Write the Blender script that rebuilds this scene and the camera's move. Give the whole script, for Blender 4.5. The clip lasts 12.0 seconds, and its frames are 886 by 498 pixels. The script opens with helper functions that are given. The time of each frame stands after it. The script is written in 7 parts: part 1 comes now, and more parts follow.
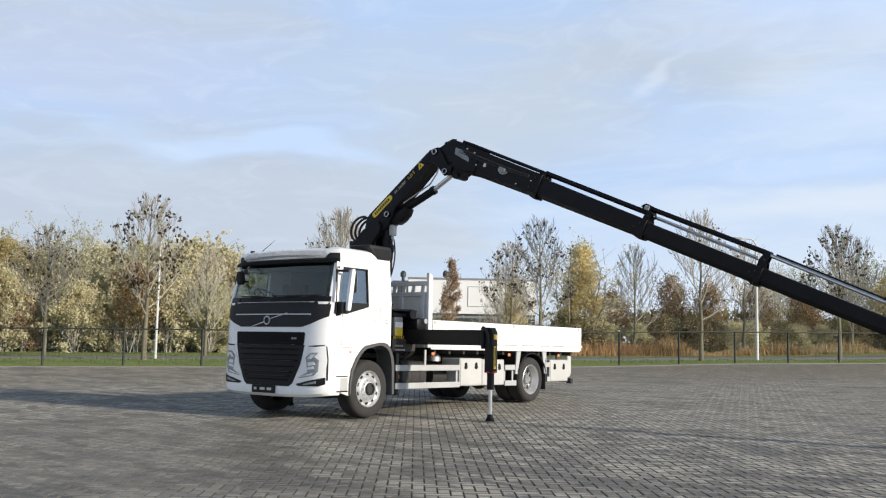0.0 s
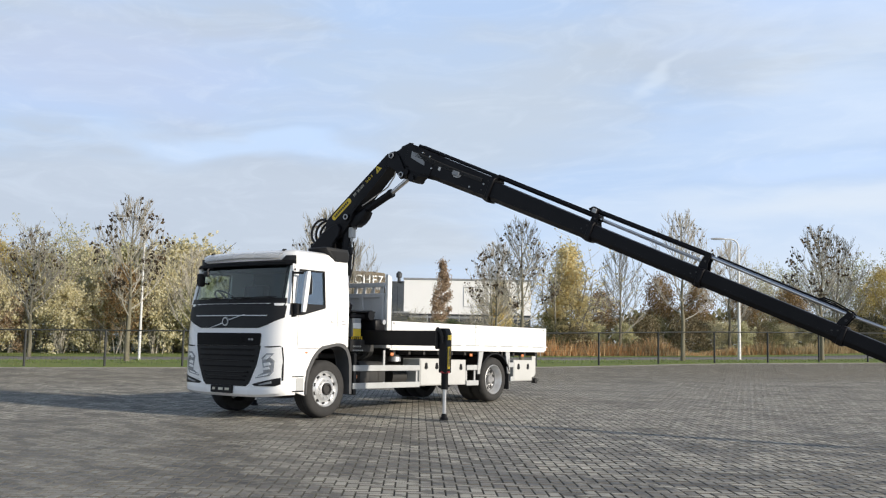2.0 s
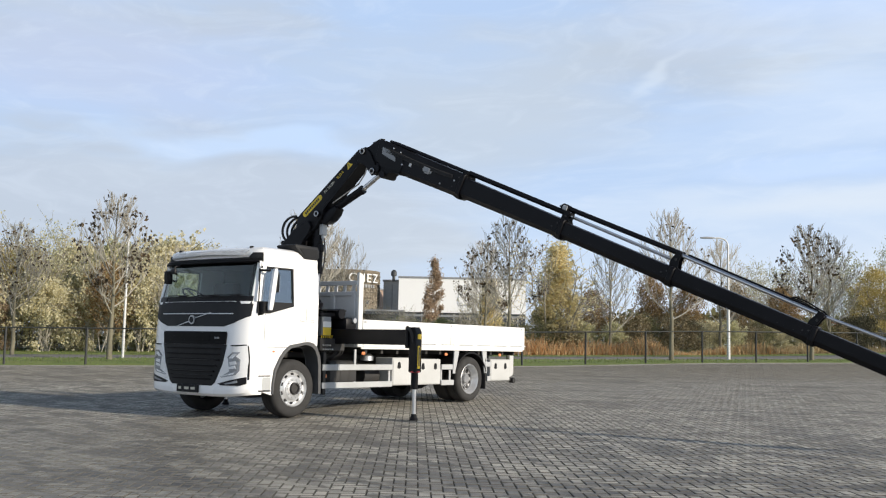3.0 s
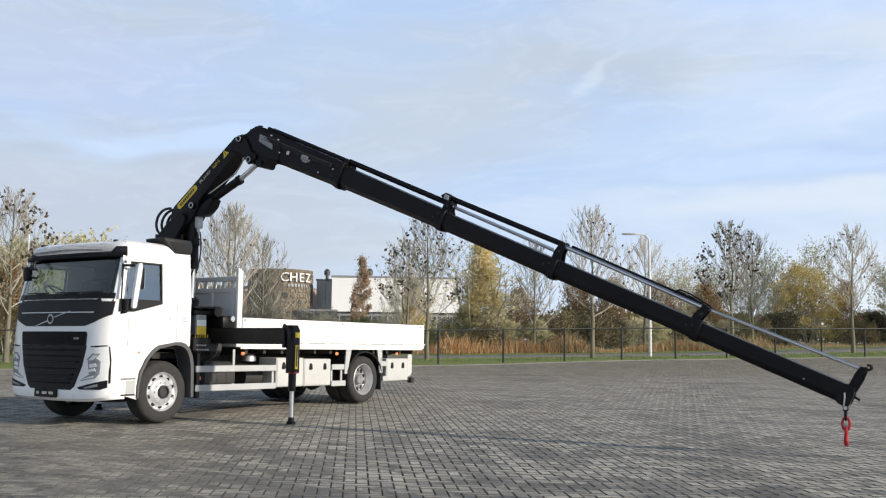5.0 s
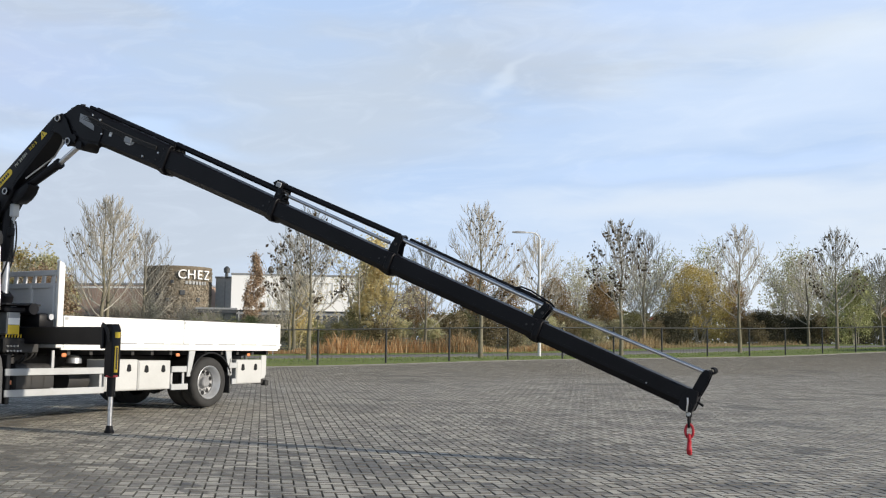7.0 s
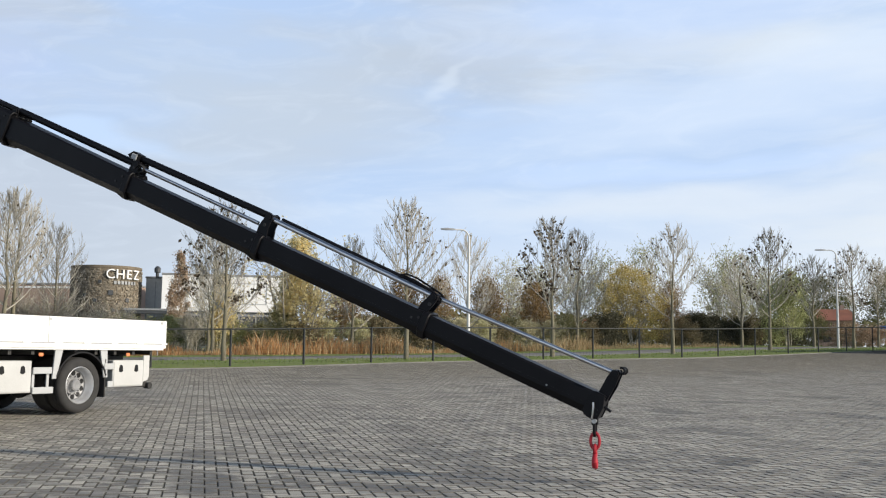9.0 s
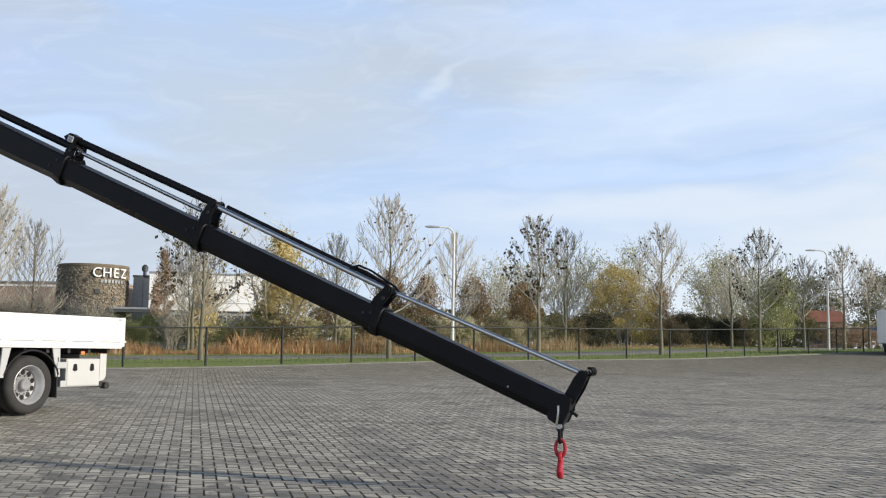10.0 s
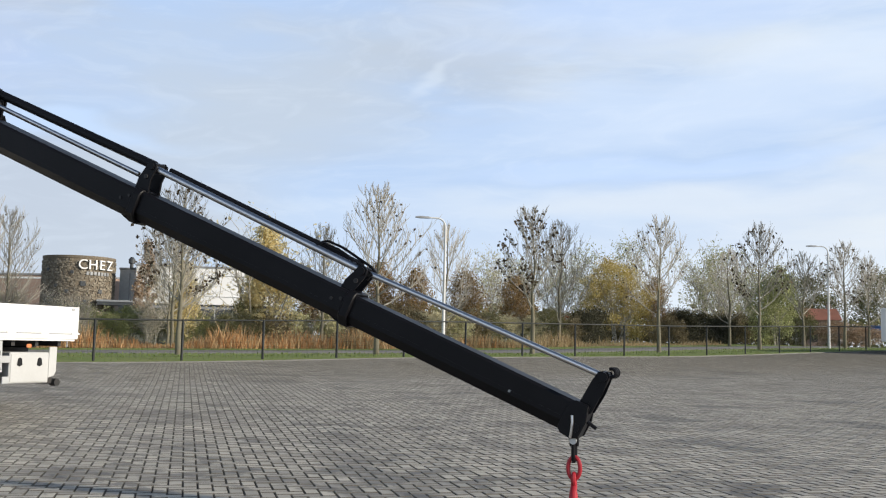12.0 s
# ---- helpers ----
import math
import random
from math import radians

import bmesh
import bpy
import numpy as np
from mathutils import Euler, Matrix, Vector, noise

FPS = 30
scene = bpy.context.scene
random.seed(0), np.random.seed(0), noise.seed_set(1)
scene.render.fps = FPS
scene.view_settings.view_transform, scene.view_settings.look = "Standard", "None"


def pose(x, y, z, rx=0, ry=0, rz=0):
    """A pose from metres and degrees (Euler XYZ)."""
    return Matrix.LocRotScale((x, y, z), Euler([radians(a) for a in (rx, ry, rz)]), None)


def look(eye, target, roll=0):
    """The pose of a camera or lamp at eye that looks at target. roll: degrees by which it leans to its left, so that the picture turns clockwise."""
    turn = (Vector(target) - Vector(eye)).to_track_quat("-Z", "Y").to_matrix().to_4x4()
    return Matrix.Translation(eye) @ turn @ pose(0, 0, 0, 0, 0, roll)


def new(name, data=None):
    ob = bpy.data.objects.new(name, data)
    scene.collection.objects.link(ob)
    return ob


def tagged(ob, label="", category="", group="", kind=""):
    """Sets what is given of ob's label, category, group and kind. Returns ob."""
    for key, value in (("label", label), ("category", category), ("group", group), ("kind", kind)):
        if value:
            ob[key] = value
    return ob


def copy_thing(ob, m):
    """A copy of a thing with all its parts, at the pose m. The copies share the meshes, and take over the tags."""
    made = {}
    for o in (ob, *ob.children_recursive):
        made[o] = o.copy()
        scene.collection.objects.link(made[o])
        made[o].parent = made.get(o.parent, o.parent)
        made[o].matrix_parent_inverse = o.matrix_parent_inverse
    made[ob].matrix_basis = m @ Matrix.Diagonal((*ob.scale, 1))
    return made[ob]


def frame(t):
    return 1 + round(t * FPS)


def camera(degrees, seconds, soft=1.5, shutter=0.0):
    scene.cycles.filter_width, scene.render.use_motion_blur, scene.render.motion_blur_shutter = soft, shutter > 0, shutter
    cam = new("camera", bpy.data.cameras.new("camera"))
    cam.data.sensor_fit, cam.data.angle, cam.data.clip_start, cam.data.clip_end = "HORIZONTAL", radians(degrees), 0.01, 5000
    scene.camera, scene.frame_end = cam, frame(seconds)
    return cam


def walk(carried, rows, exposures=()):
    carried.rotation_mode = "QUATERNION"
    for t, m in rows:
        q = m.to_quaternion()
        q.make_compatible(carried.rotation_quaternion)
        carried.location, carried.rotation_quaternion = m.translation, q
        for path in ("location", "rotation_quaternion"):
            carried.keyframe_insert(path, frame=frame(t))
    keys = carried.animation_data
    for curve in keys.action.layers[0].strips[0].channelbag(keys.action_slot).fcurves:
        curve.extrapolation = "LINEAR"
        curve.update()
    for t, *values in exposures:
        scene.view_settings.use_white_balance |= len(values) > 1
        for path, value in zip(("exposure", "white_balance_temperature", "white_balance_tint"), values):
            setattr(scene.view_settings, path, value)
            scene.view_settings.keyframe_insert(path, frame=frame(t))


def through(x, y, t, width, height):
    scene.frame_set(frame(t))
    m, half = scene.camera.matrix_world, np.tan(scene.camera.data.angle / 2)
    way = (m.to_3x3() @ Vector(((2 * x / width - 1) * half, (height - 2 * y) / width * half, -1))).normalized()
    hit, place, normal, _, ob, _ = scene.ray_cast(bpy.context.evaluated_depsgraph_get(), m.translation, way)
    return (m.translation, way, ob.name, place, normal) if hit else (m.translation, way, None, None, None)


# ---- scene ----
cam = camera(47.9, 12.0, soft=1.2)
PATH = [
    (0, (10.752, -12.358, 1.102), (9.539, -10.78, 1.299), 1.2),
    (0.5, (10.917, -12.329, 1.106), (9.704, -10.751, 1.303), 1.2),
    (1, (11.125, -12.286, 1.108), (9.911, -10.709, 1.306), 1.1),
    (1.5, (11.311, -12.257, 1.11), (10.098, -10.679, 1.309), 1.1),
    (2, (11.525, -12.127, 1.116), (10.31, -10.55, 1.314), 1.1),
    (2.5, (11.623, -11.879, 1.131), (10.409, -10.302, 1.327), 1.1),
    (2.7, (11.657, -11.781, 1.14), (10.44, -10.206, 1.334), 1.3),
    (4.3, (11.905, -10.911, 1.1), (10.746, -9.293, 1.301), 0.5),
    (4.5, (11.87, -10.753, 1.12), (10.72, -9.128, 1.315), 0.8),
    (5, (11.941, -10.413, 1.136), (10.826, -8.764, 1.332), 0.7),
    (5.5, (12.036, -10.044, 1.14), (10.974, -8.361, 1.337), 0.7),
    (6, (12.09, -9.713, 1.14), (11.073, -8.002, 1.337), 0.7),
    (6.5, (12.132, -9.361, 1.152), (11.149, -7.631, 1.35), 0.7),
    (7, (12.197, -8.985, 1.177), (11.235, -7.243, 1.373), 0.7),
    (7.2, (12.181, -8.814, 1.16), (11.225, -7.069, 1.358), 0.8),
    (8.8, (12.054, -7.445, 1.136), (11.189, -5.653, 1.336), 0.5),
    (9, (12.042, -7.29, 1.131), (11.183, -5.495, 1.333), 0.7),
    (9.5, (12.052, -6.861, 1.138), (11.201, -5.063, 1.341), 0.9),
    (10, (12.007, -6.439, 1.117), (11.162, -4.638, 1.32), 0.9),
    (10.5, (11.917, -6.017, 1.126), (11.079, -4.212, 1.33), 1.1),
    (11, (11.785, -5.6, 1.127), (10.951, -3.794, 1.33), 1.1),
    (11.5, (11.583, -5.238, 1.107), (10.751, -3.43, 1.308), 1.2),
    (12, (11.339, -4.927, 1.112), (10.509, -3.119, 1.307), 1.3),
]
walk(cam, [(t, look(eye, target, roll)) for t, eye, target, roll in PATH])

# ---- world and light ----
SUN_AZ, SUN_EL = radians(7), radians(19)   # azimuth from +x towards +y
sun_way = Vector((math.cos(SUN_AZ) * math.cos(SUN_EL), math.sin(SUN_AZ) * math.cos(SUN_EL), math.sin(SUN_EL)))
sun = new("sun", bpy.data.lights.new("sun", "SUN"))
sun.data.energy, sun.data.angle, sun.data.color = 5.0, radians(2.3), (1.0, 0.90, 0.76)
sun.matrix_world = look(tuple(sun_way * 60), (0, 0, 0))

world = bpy.data.worlds.new("sky")
scene.world = world
world.use_nodes = True
wn, wl = world.node_tree.nodes, world.node_tree.links
wn.clear()
w_out = wn.new("ShaderNodeOutputWorld")
w_bg = wn.new("ShaderNodeBackground")
w_sky = wn.new("ShaderNodeTexSky")
w_sky.sky_type, w_sky.sun_disc = "NISHITA", False
w_sky.sun_elevation, w_sky.sun_rotation = SUN_EL, radians(90) - SUN_AZ
w_sky.air_density, w_sky.dust_density, w_sky.ozone_density = 1.0, 0.6, 2.2
w_co = wn.new("ShaderNodeTexCoord")


def w_noise(scale, stretch, detail, rough, seed):
    mp = wn.new("ShaderNodeMapping")
    mp.inputs["Scale"].default_value = stretch
    mp.inputs["Rotation"].default_value = (0.06, 0.10, 0.6)
    mp.inputs["Location"].default_value = (seed, seed * 0.37, 0.2 * seed)
    wl.new(w_co.outputs["Generated"], mp.inputs["Vector"])
    n = wn.new("ShaderNodeTexNoise")
    n.inputs["Scale"].default_value, n.inputs["Detail"].default_value, n.inputs["Roughness"].default_value = scale, detail, rough
    wl.new(mp.outputs["Vector"], n.inputs["Vector"])
    return n


def w_ramp(src, a, b):
    r = wn.new("ShaderNodeMapRange")
    r.interpolation_type = "SMOOTHSTEP"
    r.inputs["From Min"].default_value, r.inputs["From Max"].default_value = a, b
    wl.new(src, r.inputs["Value"])
    return r.outputs["Result"]


def w_mix(fac, a, b):
    m = wn.new("ShaderNodeMix")
    m.data_type = "RGBA"
    for s, v in ((m.inputs["Factor"], fac), (m.inputs[6], a), (m.inputs[7], b)):
        if isinstance(v, (float, tuple)):
            s.default_value = v
        else:
            wl.new(v, s)
    return m.outputs[2]


SKY_GAIN = 0.086
w_sep = wn.new("ShaderNodeSeparateXYZ")
wl.new(w_co.outputs["Generated"], w_sep.inputs["Vector"])
# haze and cloud thicken towards the horizon; overhead the sky is clear
low = w_ramp(w_sep.outputs["Z"], 0.80, 0.32)


def w_math(op, a, b):
    m = wn.new("ShaderNodeMath")
    m.operation = op
    for s, v in ((m.inputs[0], a), (m.inputs[1], b)):
        if isinstance(v, float):
            s.default_value = v
        else:
            wl.new(v, s)
    return m.outputs["Value"]


away = w_ramp(w_sep.outputs["X"], 0.05, -0.95)     # 1 on the side away from the sun
blue = w_mix(0.82, w_sky.outputs["Color"], (6.75, 8.8, 12.3, 1.0))
# broad grey cloud, denser away from the sun
big = w_noise(1.5, (1.0, 1.0, 5.0), 6.0, 0.52, 1.7).outputs["Fac"]
big = w_ramp(w_math("ADD", big, w_math("MULTIPLY", away, 0.16)), 0.46, 0.62)
cloudy = w_mix(w_math("MULTIPLY", big, 0.92), blue, w_mix(w_ramp(w_sep.outputs["X"], 0.08, -0.45), (9.1, 10.0, 11.0, 1.0), (6.35, 7.25, 8.5, 1.0)))
# thin white streaks, brighter towards the sun
wisp = w_noise(2.3, (1.0, 0.8, 7.5), 7.0, 0.58, 5.9).outputs["Fac"]
wisp = w_ramp(w_math("SUBTRACT", wisp, w_math("MULTIPLY", away, 0.10)), 0.42, 0.70)
final = w_mix(w_math("MULTIPLY", wisp, 0.34), cloudy, (9.5, 10.7, 12.0, 1.0))
# cloud banks, laid out by azimuth and height in degrees, their edges frayed by noise
DEG = 180 / math.pi
w_az = w_math("MULTIPLY", w_math("ARCTAN2", w_sep.outputs["Y"], w_sep.outputs["X"]), DEG)
w_el = w_math("MULTIPLY", w_math("ARCSINE", w_sep.outputs["Z"], 0.0), DEG)


def w_fray(ka, ke, detail, rough):
    """Noise stretched along the horizon: its two colour channels."""
    cb = wn.new("ShaderNodeCombineXYZ")
    wl.new(w_math("MULTIPLY", w_math("ADD", w_az, w_math("MULTIPLY", w_el, 0.8)), ka), cb.inputs["X"])
    wl.new(w_math("MULTIPLY", w_el, ke), cb.inputs["Y"])
    n = wn.new("ShaderNodeTexNoise")
    n.inputs["Scale"].default_value, n.inputs["Detail"].default_value, n.inputs["Roughness"].default_value = 1.0, detail, rough
    wl.new(cb.outputs["Vector"], n.inputs["Vector"])
    sp = wn.new("ShaderNodeSeparateColor")
    wl.new(n.outputs["Color"], sp.inputs["Color"])
    return sp.outputs["Red"], sp.outputs["Green"]


f_a, f_e = w_fray(0.085, 0.26, 3.5, 0.46)
w_az = w_math("ADD", w_az, w_math("MULTIPLY", w_math("SUBTRACT", f_a, 0.5), 22.0))
w_el = w_math("ADD", w_el, w_math("MULTIPLY", w_math("SUBTRACT", f_e, 0.5), 5.0))


def w_bank(a0, e0, ra, re, tilt, amount, colour, core=0.2):
    """Lay one soft bank of cloud over the sky so far."""
    da, de = w_math("SUBTRACT", w_az, a0), w_math("SUBTRACT", w_el, e0)
    c, k = math.cos(radians(tilt)), math.sin(radians(tilt))
    u = w_math("SUBTRACT", w_math("MULTIPLY", da, c / ra), w_math("MULTIPLY", de, k / ra))
    v = w_math("ADD", w_math("MULTIPLY", da, k / re), w_math("MULTIPLY", de, c / re))
    r = w_math("SQRT", w_math("ADD", w_math("MULTIPLY", u, u), w_math("MULTIPLY", v, v)), 0.0)
    return w_mix(w_math("MULTIPLY", w_ramp(r, 1.2, core), amount), final, (*colour, 1.0))


for bank in ((146.0, 15.0, 14.0, 4.2, 0, 0.70, (6.6, 7.75, 10.4)), (126.0, 13.0, 11.0, 5.6, 8, 0.85, (6.75, 7.75, 9.05)), (141.0, 8.3, 20.0, 2.0, 3, 0.80, (6.5, 7.45, 8.9)),
             (139.0, 10.9, 14.0, 0.75, 3, 0.70, (7.2, 9.3, 12.6)), (98.0, 14.2, 19.0, 2.6, 8, 0.60, (8.9, 10.2, 12.1)), (104.0, 18.5, 16.0, 1.8, 4, 0.55, (7.4, 9.0, 12.0)),
             (101.0, 10.6, 12.0, 0.9, 4, 0.75, (7.1, 9.0, 12.3)), (101.0, 8.4, 18.0, 1.4, 4, 0.60, (9.4, 10.2, 11.1)), (115.2, 15.7, 3.0, 0.55, 30, 0.34, (9.8, 10.9, 12.1))):
    final = w_bank(*bank)
f_w = w_ramp(w_fray(0.30, 0.95, 8.0, 0.62)[0], 0.44, 0.72)
final = w_mix(w_math("MULTIPLY", f_w, 0.20), final, (9.2, 10.4, 12.0, 1.0))
# pale band at the horizon
hor = w_math("MULTIPLY", w_ramp(w_sep.outputs["Z"], 0.20, 0.03), w_math("SUBTRACT", 0.85, w_math("MULTIPLY", away, 0.80)))
final = w_mix(hor, final, (10.3, 10.9, 11.4, 1.0))
clear = w_mix(low, w_sky.outputs["Color"], final)
wl.new(clear, w_bg.inputs["Color"])
w_bg.inputs["Strength"].default_value = SKY_GAIN
wl.new(w_bg.outputs["Background"], w_out.inputs["Surface"])


# ---- materials ----
def rgb(c):
    return (*c, 1.0) if len(c) == 3 else c


def mat(name, c1, c2=None, scale=6.0, rough=0.5, metal=0.0, bump=0.0, bscale=60.0, fine=0.35, coat=0.0, stretch=(1, 1, 1), rough2=None, spec=0.5):
    """Principled surface: two colours mixed by coarse and fine noise, uneven gloss, fine relief."""
    m = bpy.data.materials.new(name)
    m.use_nodes = True
    nt = m.node_tree
    b = nt.nodes["Principled BSDF"]
    b.inputs["Metallic"].default_value = metal
    b.inputs["Coat Weight"].default_value = coat
    b.inputs["Coat Roughness"].default_value = 0.06
    b.inputs["Specular IOR Level"].default_value = spec
    co = nt.nodes.new("ShaderNodeTexCoord")
    mp = nt.nodes.new("ShaderNodeMapping")
    mp.inputs["Scale"].default_value = stretch
    nt.links.new(co.outputs["Object"], mp.inputs["Vector"])

    def noise_at(s, d):
        n = nt.nodes.new("ShaderNodeTexNoise")
        n.inputs["Scale"].default_value, n.inputs["Detail"].default_value = s, d
        nt.links.new(mp.outputs["Vector"], n.inputs["Vector"])
        return n.outputs["Fac"]
    n1, n2 = noise_at(scale, 4.0), noise_at(bscale, 3.0)
    mixv = nt.nodes.new("ShaderNodeMix")
    mixv.data_type = "FLOAT"
    mixv.inputs[0].default_value = fine
    nt.links.new(n1, mixv.inputs[2])
    nt.links.new(n2, mixv.inputs[3])
    rr = nt.nodes.new("ShaderNodeMapRange")
    rr.inputs["From Min"].default_value, rr.inputs["From Max"].default_value = 0.34, 0.66
    nt.links.new(mixv.outputs[0], rr.inputs["Value"])
    c2 = c2 or tuple(v * 0.82 for v in c1)
    mc = nt.nodes.new("ShaderNodeMix")
    mc.data_type = "RGBA"
    mc.inputs[6].default_value, mc.inputs[7].default_value = rgb(c1), rgb(c2)
    nt.links.new(rr.outputs["Result"], mc.inputs["Factor"])
    nt.links.new(mc.outputs[2], b.inputs["Base Color"])
    rm = nt.nodes.new("ShaderNodeMapRange")
    rm.inputs["To Min"].default_value = rough
    rm.inputs["To Max"].default_value = min(1.0, rough + 0.12) if rough2 is None else rough2
    nt.links.new(n1, rm.inputs["Value"])
    nt.links.new(rm.outputs["Result"], b.inputs["Roughness"])
    if bump:
        bp = nt.nodes.new("ShaderNodeBump")
        bp.inputs["Strength"].default_value, bp.inputs["Distance"].default_value = bump, 0.01
        nt.links.new(n2, bp.inputs["Height"])
        nt.links.new(bp.outputs["Normal"], b.inputs["Normal"])
    m["shade"] = b.name
    return m


def vary(m, colours, source="Random Per Island", amount=0.6):
    """Mix per-piece colour into a material: one of several tones picked by a random number for each piece."""
    nt = m.node_tree
    b = nt.nodes["Principled BSDF"]
    src = b.inputs["Base Color"].links[0].from_socket
    if source == "Object":
        inf = nt.nodes.new("ShaderNodeObjectInfo").outputs["Random"]
    else:
        inf = nt.nodes.new("ShaderNodeNewGeometry").outputs["Random Per Island"]
    ramp = nt.nodes.new("ShaderNodeValToRGB")
    ramp.color_ramp.interpolation = "LINEAR"
    els = ramp.color_ramp.elements
    for i, c in enumerate(colours):
        pos = i / (len(colours) - 1)
        e = els[i] if i < 2 else els.new(pos)
        e.position, e.color = pos, rgb(c)
    nt.links.new(inf, ramp.inputs["Fac"])
    mc = nt.nodes.new("ShaderNodeMix")
    mc.data_type = "RGBA"
    mc.inputs["Factor"].default_value = amount
    nt.links.new(src, mc.inputs[6])
    nt.links.new(ramp.outputs["Color"], mc.inputs[7])
    nt.links.new(mc.outputs[2], b.inputs["Base Color"])
    return m


def stain(m, colour, scale, lo, hi, rough=None, stretch=(1, 1, 1), amount=1.0):
    """Large worn or moist patches over a material, laid out in world metres."""
    nt = m.node_tree
    b = nt.nodes["Principled BSDF"]
    src = b.inputs["Base Color"].links[0].from_socket
    geo = nt.nodes.new("ShaderNodeNewGeometry")
    mp = nt.nodes.new("ShaderNodeMapping")
    mp.inputs["Scale"].default_value = stretch
    mp.inputs["Rotation"].default_value = (0, 0, radians(35))
    nt.links.new(geo.outputs["Position"], mp.inputs["Vector"])
    n = nt.nodes.new("ShaderNodeTexNoise")
    n.inputs["Scale"].default_value, n.inputs["Detail"].default_value, n.inputs["Roughness"].default_value = scale, 6.0, 0.6
    nt.links.new(mp.outputs["Vector"], n.inputs["Vector"])
    r = nt.nodes.new("ShaderNodeMapRange")
    r.inputs["From Min"].default_value, r.inputs["From Max"].default_value = lo, hi
    r.inputs["To Max"].default_value = amount
    nt.links.new(n.outputs["Fac"], r.inputs["Value"])
    mc = nt.nodes.new("ShaderNodeMix")
    mc.data_type = "RGBA"
    mc.inputs[7].default_value = rgb(colour)
    nt.links.new(r.outputs["Result"], mc.inputs["Factor"])
    nt.links.new(src, mc.inputs[6])
    nt.links.new(mc.outputs[2], b.inputs["Base Color"])
    if rough is not None:
        old = b.inputs["Roughness"].links[0].from_socket
        mr = nt.nodes.new("ShaderNodeMix")
        mr.data_type = "FLOAT"
        mr.inputs[3].default_value = rough
        nt.links.new(r.outputs["Result"], mr.inputs[0])
        nt.links.new(old, mr.inputs[2])
        nt.links.new(mr.outputs[0], b.inputs["Roughness"])
    return m


def damp_or_pale(m, centre, radius, colour, amount):
    """A broad moist or paler area with a ragged edge, at a place in the yard."""
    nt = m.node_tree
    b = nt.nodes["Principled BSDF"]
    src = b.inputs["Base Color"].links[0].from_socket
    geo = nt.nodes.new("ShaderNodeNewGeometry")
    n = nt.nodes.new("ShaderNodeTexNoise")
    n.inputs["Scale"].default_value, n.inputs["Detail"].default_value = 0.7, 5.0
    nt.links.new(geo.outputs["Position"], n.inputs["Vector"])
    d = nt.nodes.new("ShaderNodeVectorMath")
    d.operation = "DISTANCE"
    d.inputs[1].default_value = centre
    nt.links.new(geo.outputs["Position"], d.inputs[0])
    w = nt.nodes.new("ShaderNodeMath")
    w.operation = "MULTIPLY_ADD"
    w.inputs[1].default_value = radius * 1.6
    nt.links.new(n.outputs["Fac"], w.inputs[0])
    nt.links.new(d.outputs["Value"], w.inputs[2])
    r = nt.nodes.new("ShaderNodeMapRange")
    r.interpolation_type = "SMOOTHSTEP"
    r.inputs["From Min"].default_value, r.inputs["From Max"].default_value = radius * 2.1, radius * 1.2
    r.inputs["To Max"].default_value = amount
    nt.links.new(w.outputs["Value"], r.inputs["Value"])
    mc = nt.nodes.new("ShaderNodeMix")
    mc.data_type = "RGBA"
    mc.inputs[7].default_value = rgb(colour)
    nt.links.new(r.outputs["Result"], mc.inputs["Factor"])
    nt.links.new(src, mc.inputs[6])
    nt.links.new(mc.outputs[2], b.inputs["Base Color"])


def glass(name, tint, sheen=0.09):
    m = bpy.data.materials.new(name)
    m.use_nodes = True
    nt = m.node_tree
    nt.nodes.clear()
    out = nt.nodes.new("ShaderNodeOutputMaterial")
    tr = nt.nodes.new("ShaderNodeBsdfTransparent")
    tr.inputs["Color"].default_value = rgb(tint)
    gl = nt.nodes.new("ShaderNodeBsdfGlossy")
    gl.inputs["Roughness"].default_value = 0.02
    lw = nt.nodes.new("ShaderNodeLayerWeight")
    lw.inputs["Blend"].default_value = 0.5
    pw = nt.nodes.new("ShaderNodeMath")
    pw.operation = "POWER"
    pw.inputs[1].default_value = 4.0
    nt.links.new(lw.outputs["Facing"], pw.inputs[0])
    fr = nt.nodes.new("ShaderNodeMath")
    fr.operation = "MULTIPLY_ADD"
    fr.inputs[1].default_value, fr.inputs[2].default_value = 0.85 - sheen, sheen
    nt.links.new(pw.outputs["Value"], fr.inputs[0])
    ad = nt.nodes.new("ShaderNodeMixShader")
    nt.links.new(fr.outputs["Value"], ad.inputs["Fac"])
    nt.links.new(tr.outputs["BSDF"], ad.inputs[1])
    nt.links.new(gl.outputs["BSDF"], ad.inputs[2])
    nt.links.new(ad.outputs["Shader"], out.inputs["Surface"])
    return m


WHITE = mat("white_paint", (0.92, 0.92, 0.91), (0.89, 0.89, 0.88), scale=1.2, rough=0.22, fine=0.1, coat=0.6, bump=0.0)
BOARD = mat("white_board", (0.82, 0.82, 0.80), (0.74, 0.74, 0.72), scale=2.2, rough=0.35, fine=0.2, stretch=(1, 0.3, 1))
BOXGREY = mat("box_paint", (0.54, 0.545, 0.535), (0.45, 0.455, 0.445), scale=2.0, rough=0.4)
PLASTIC = mat("grey_plastic", (0.017, 0.018, 0.020), (0.013, 0.0135, 0.015), scale=5, rough=0.5, bump=0.06, bscale=300, spec=0.28)
ARCHGREY = mat("arch_plastic", (0.085, 0.087, 0.09), (0.07, 0.071, 0.074), scale=5, rough=0.6, bump=0.06, bscale=300)
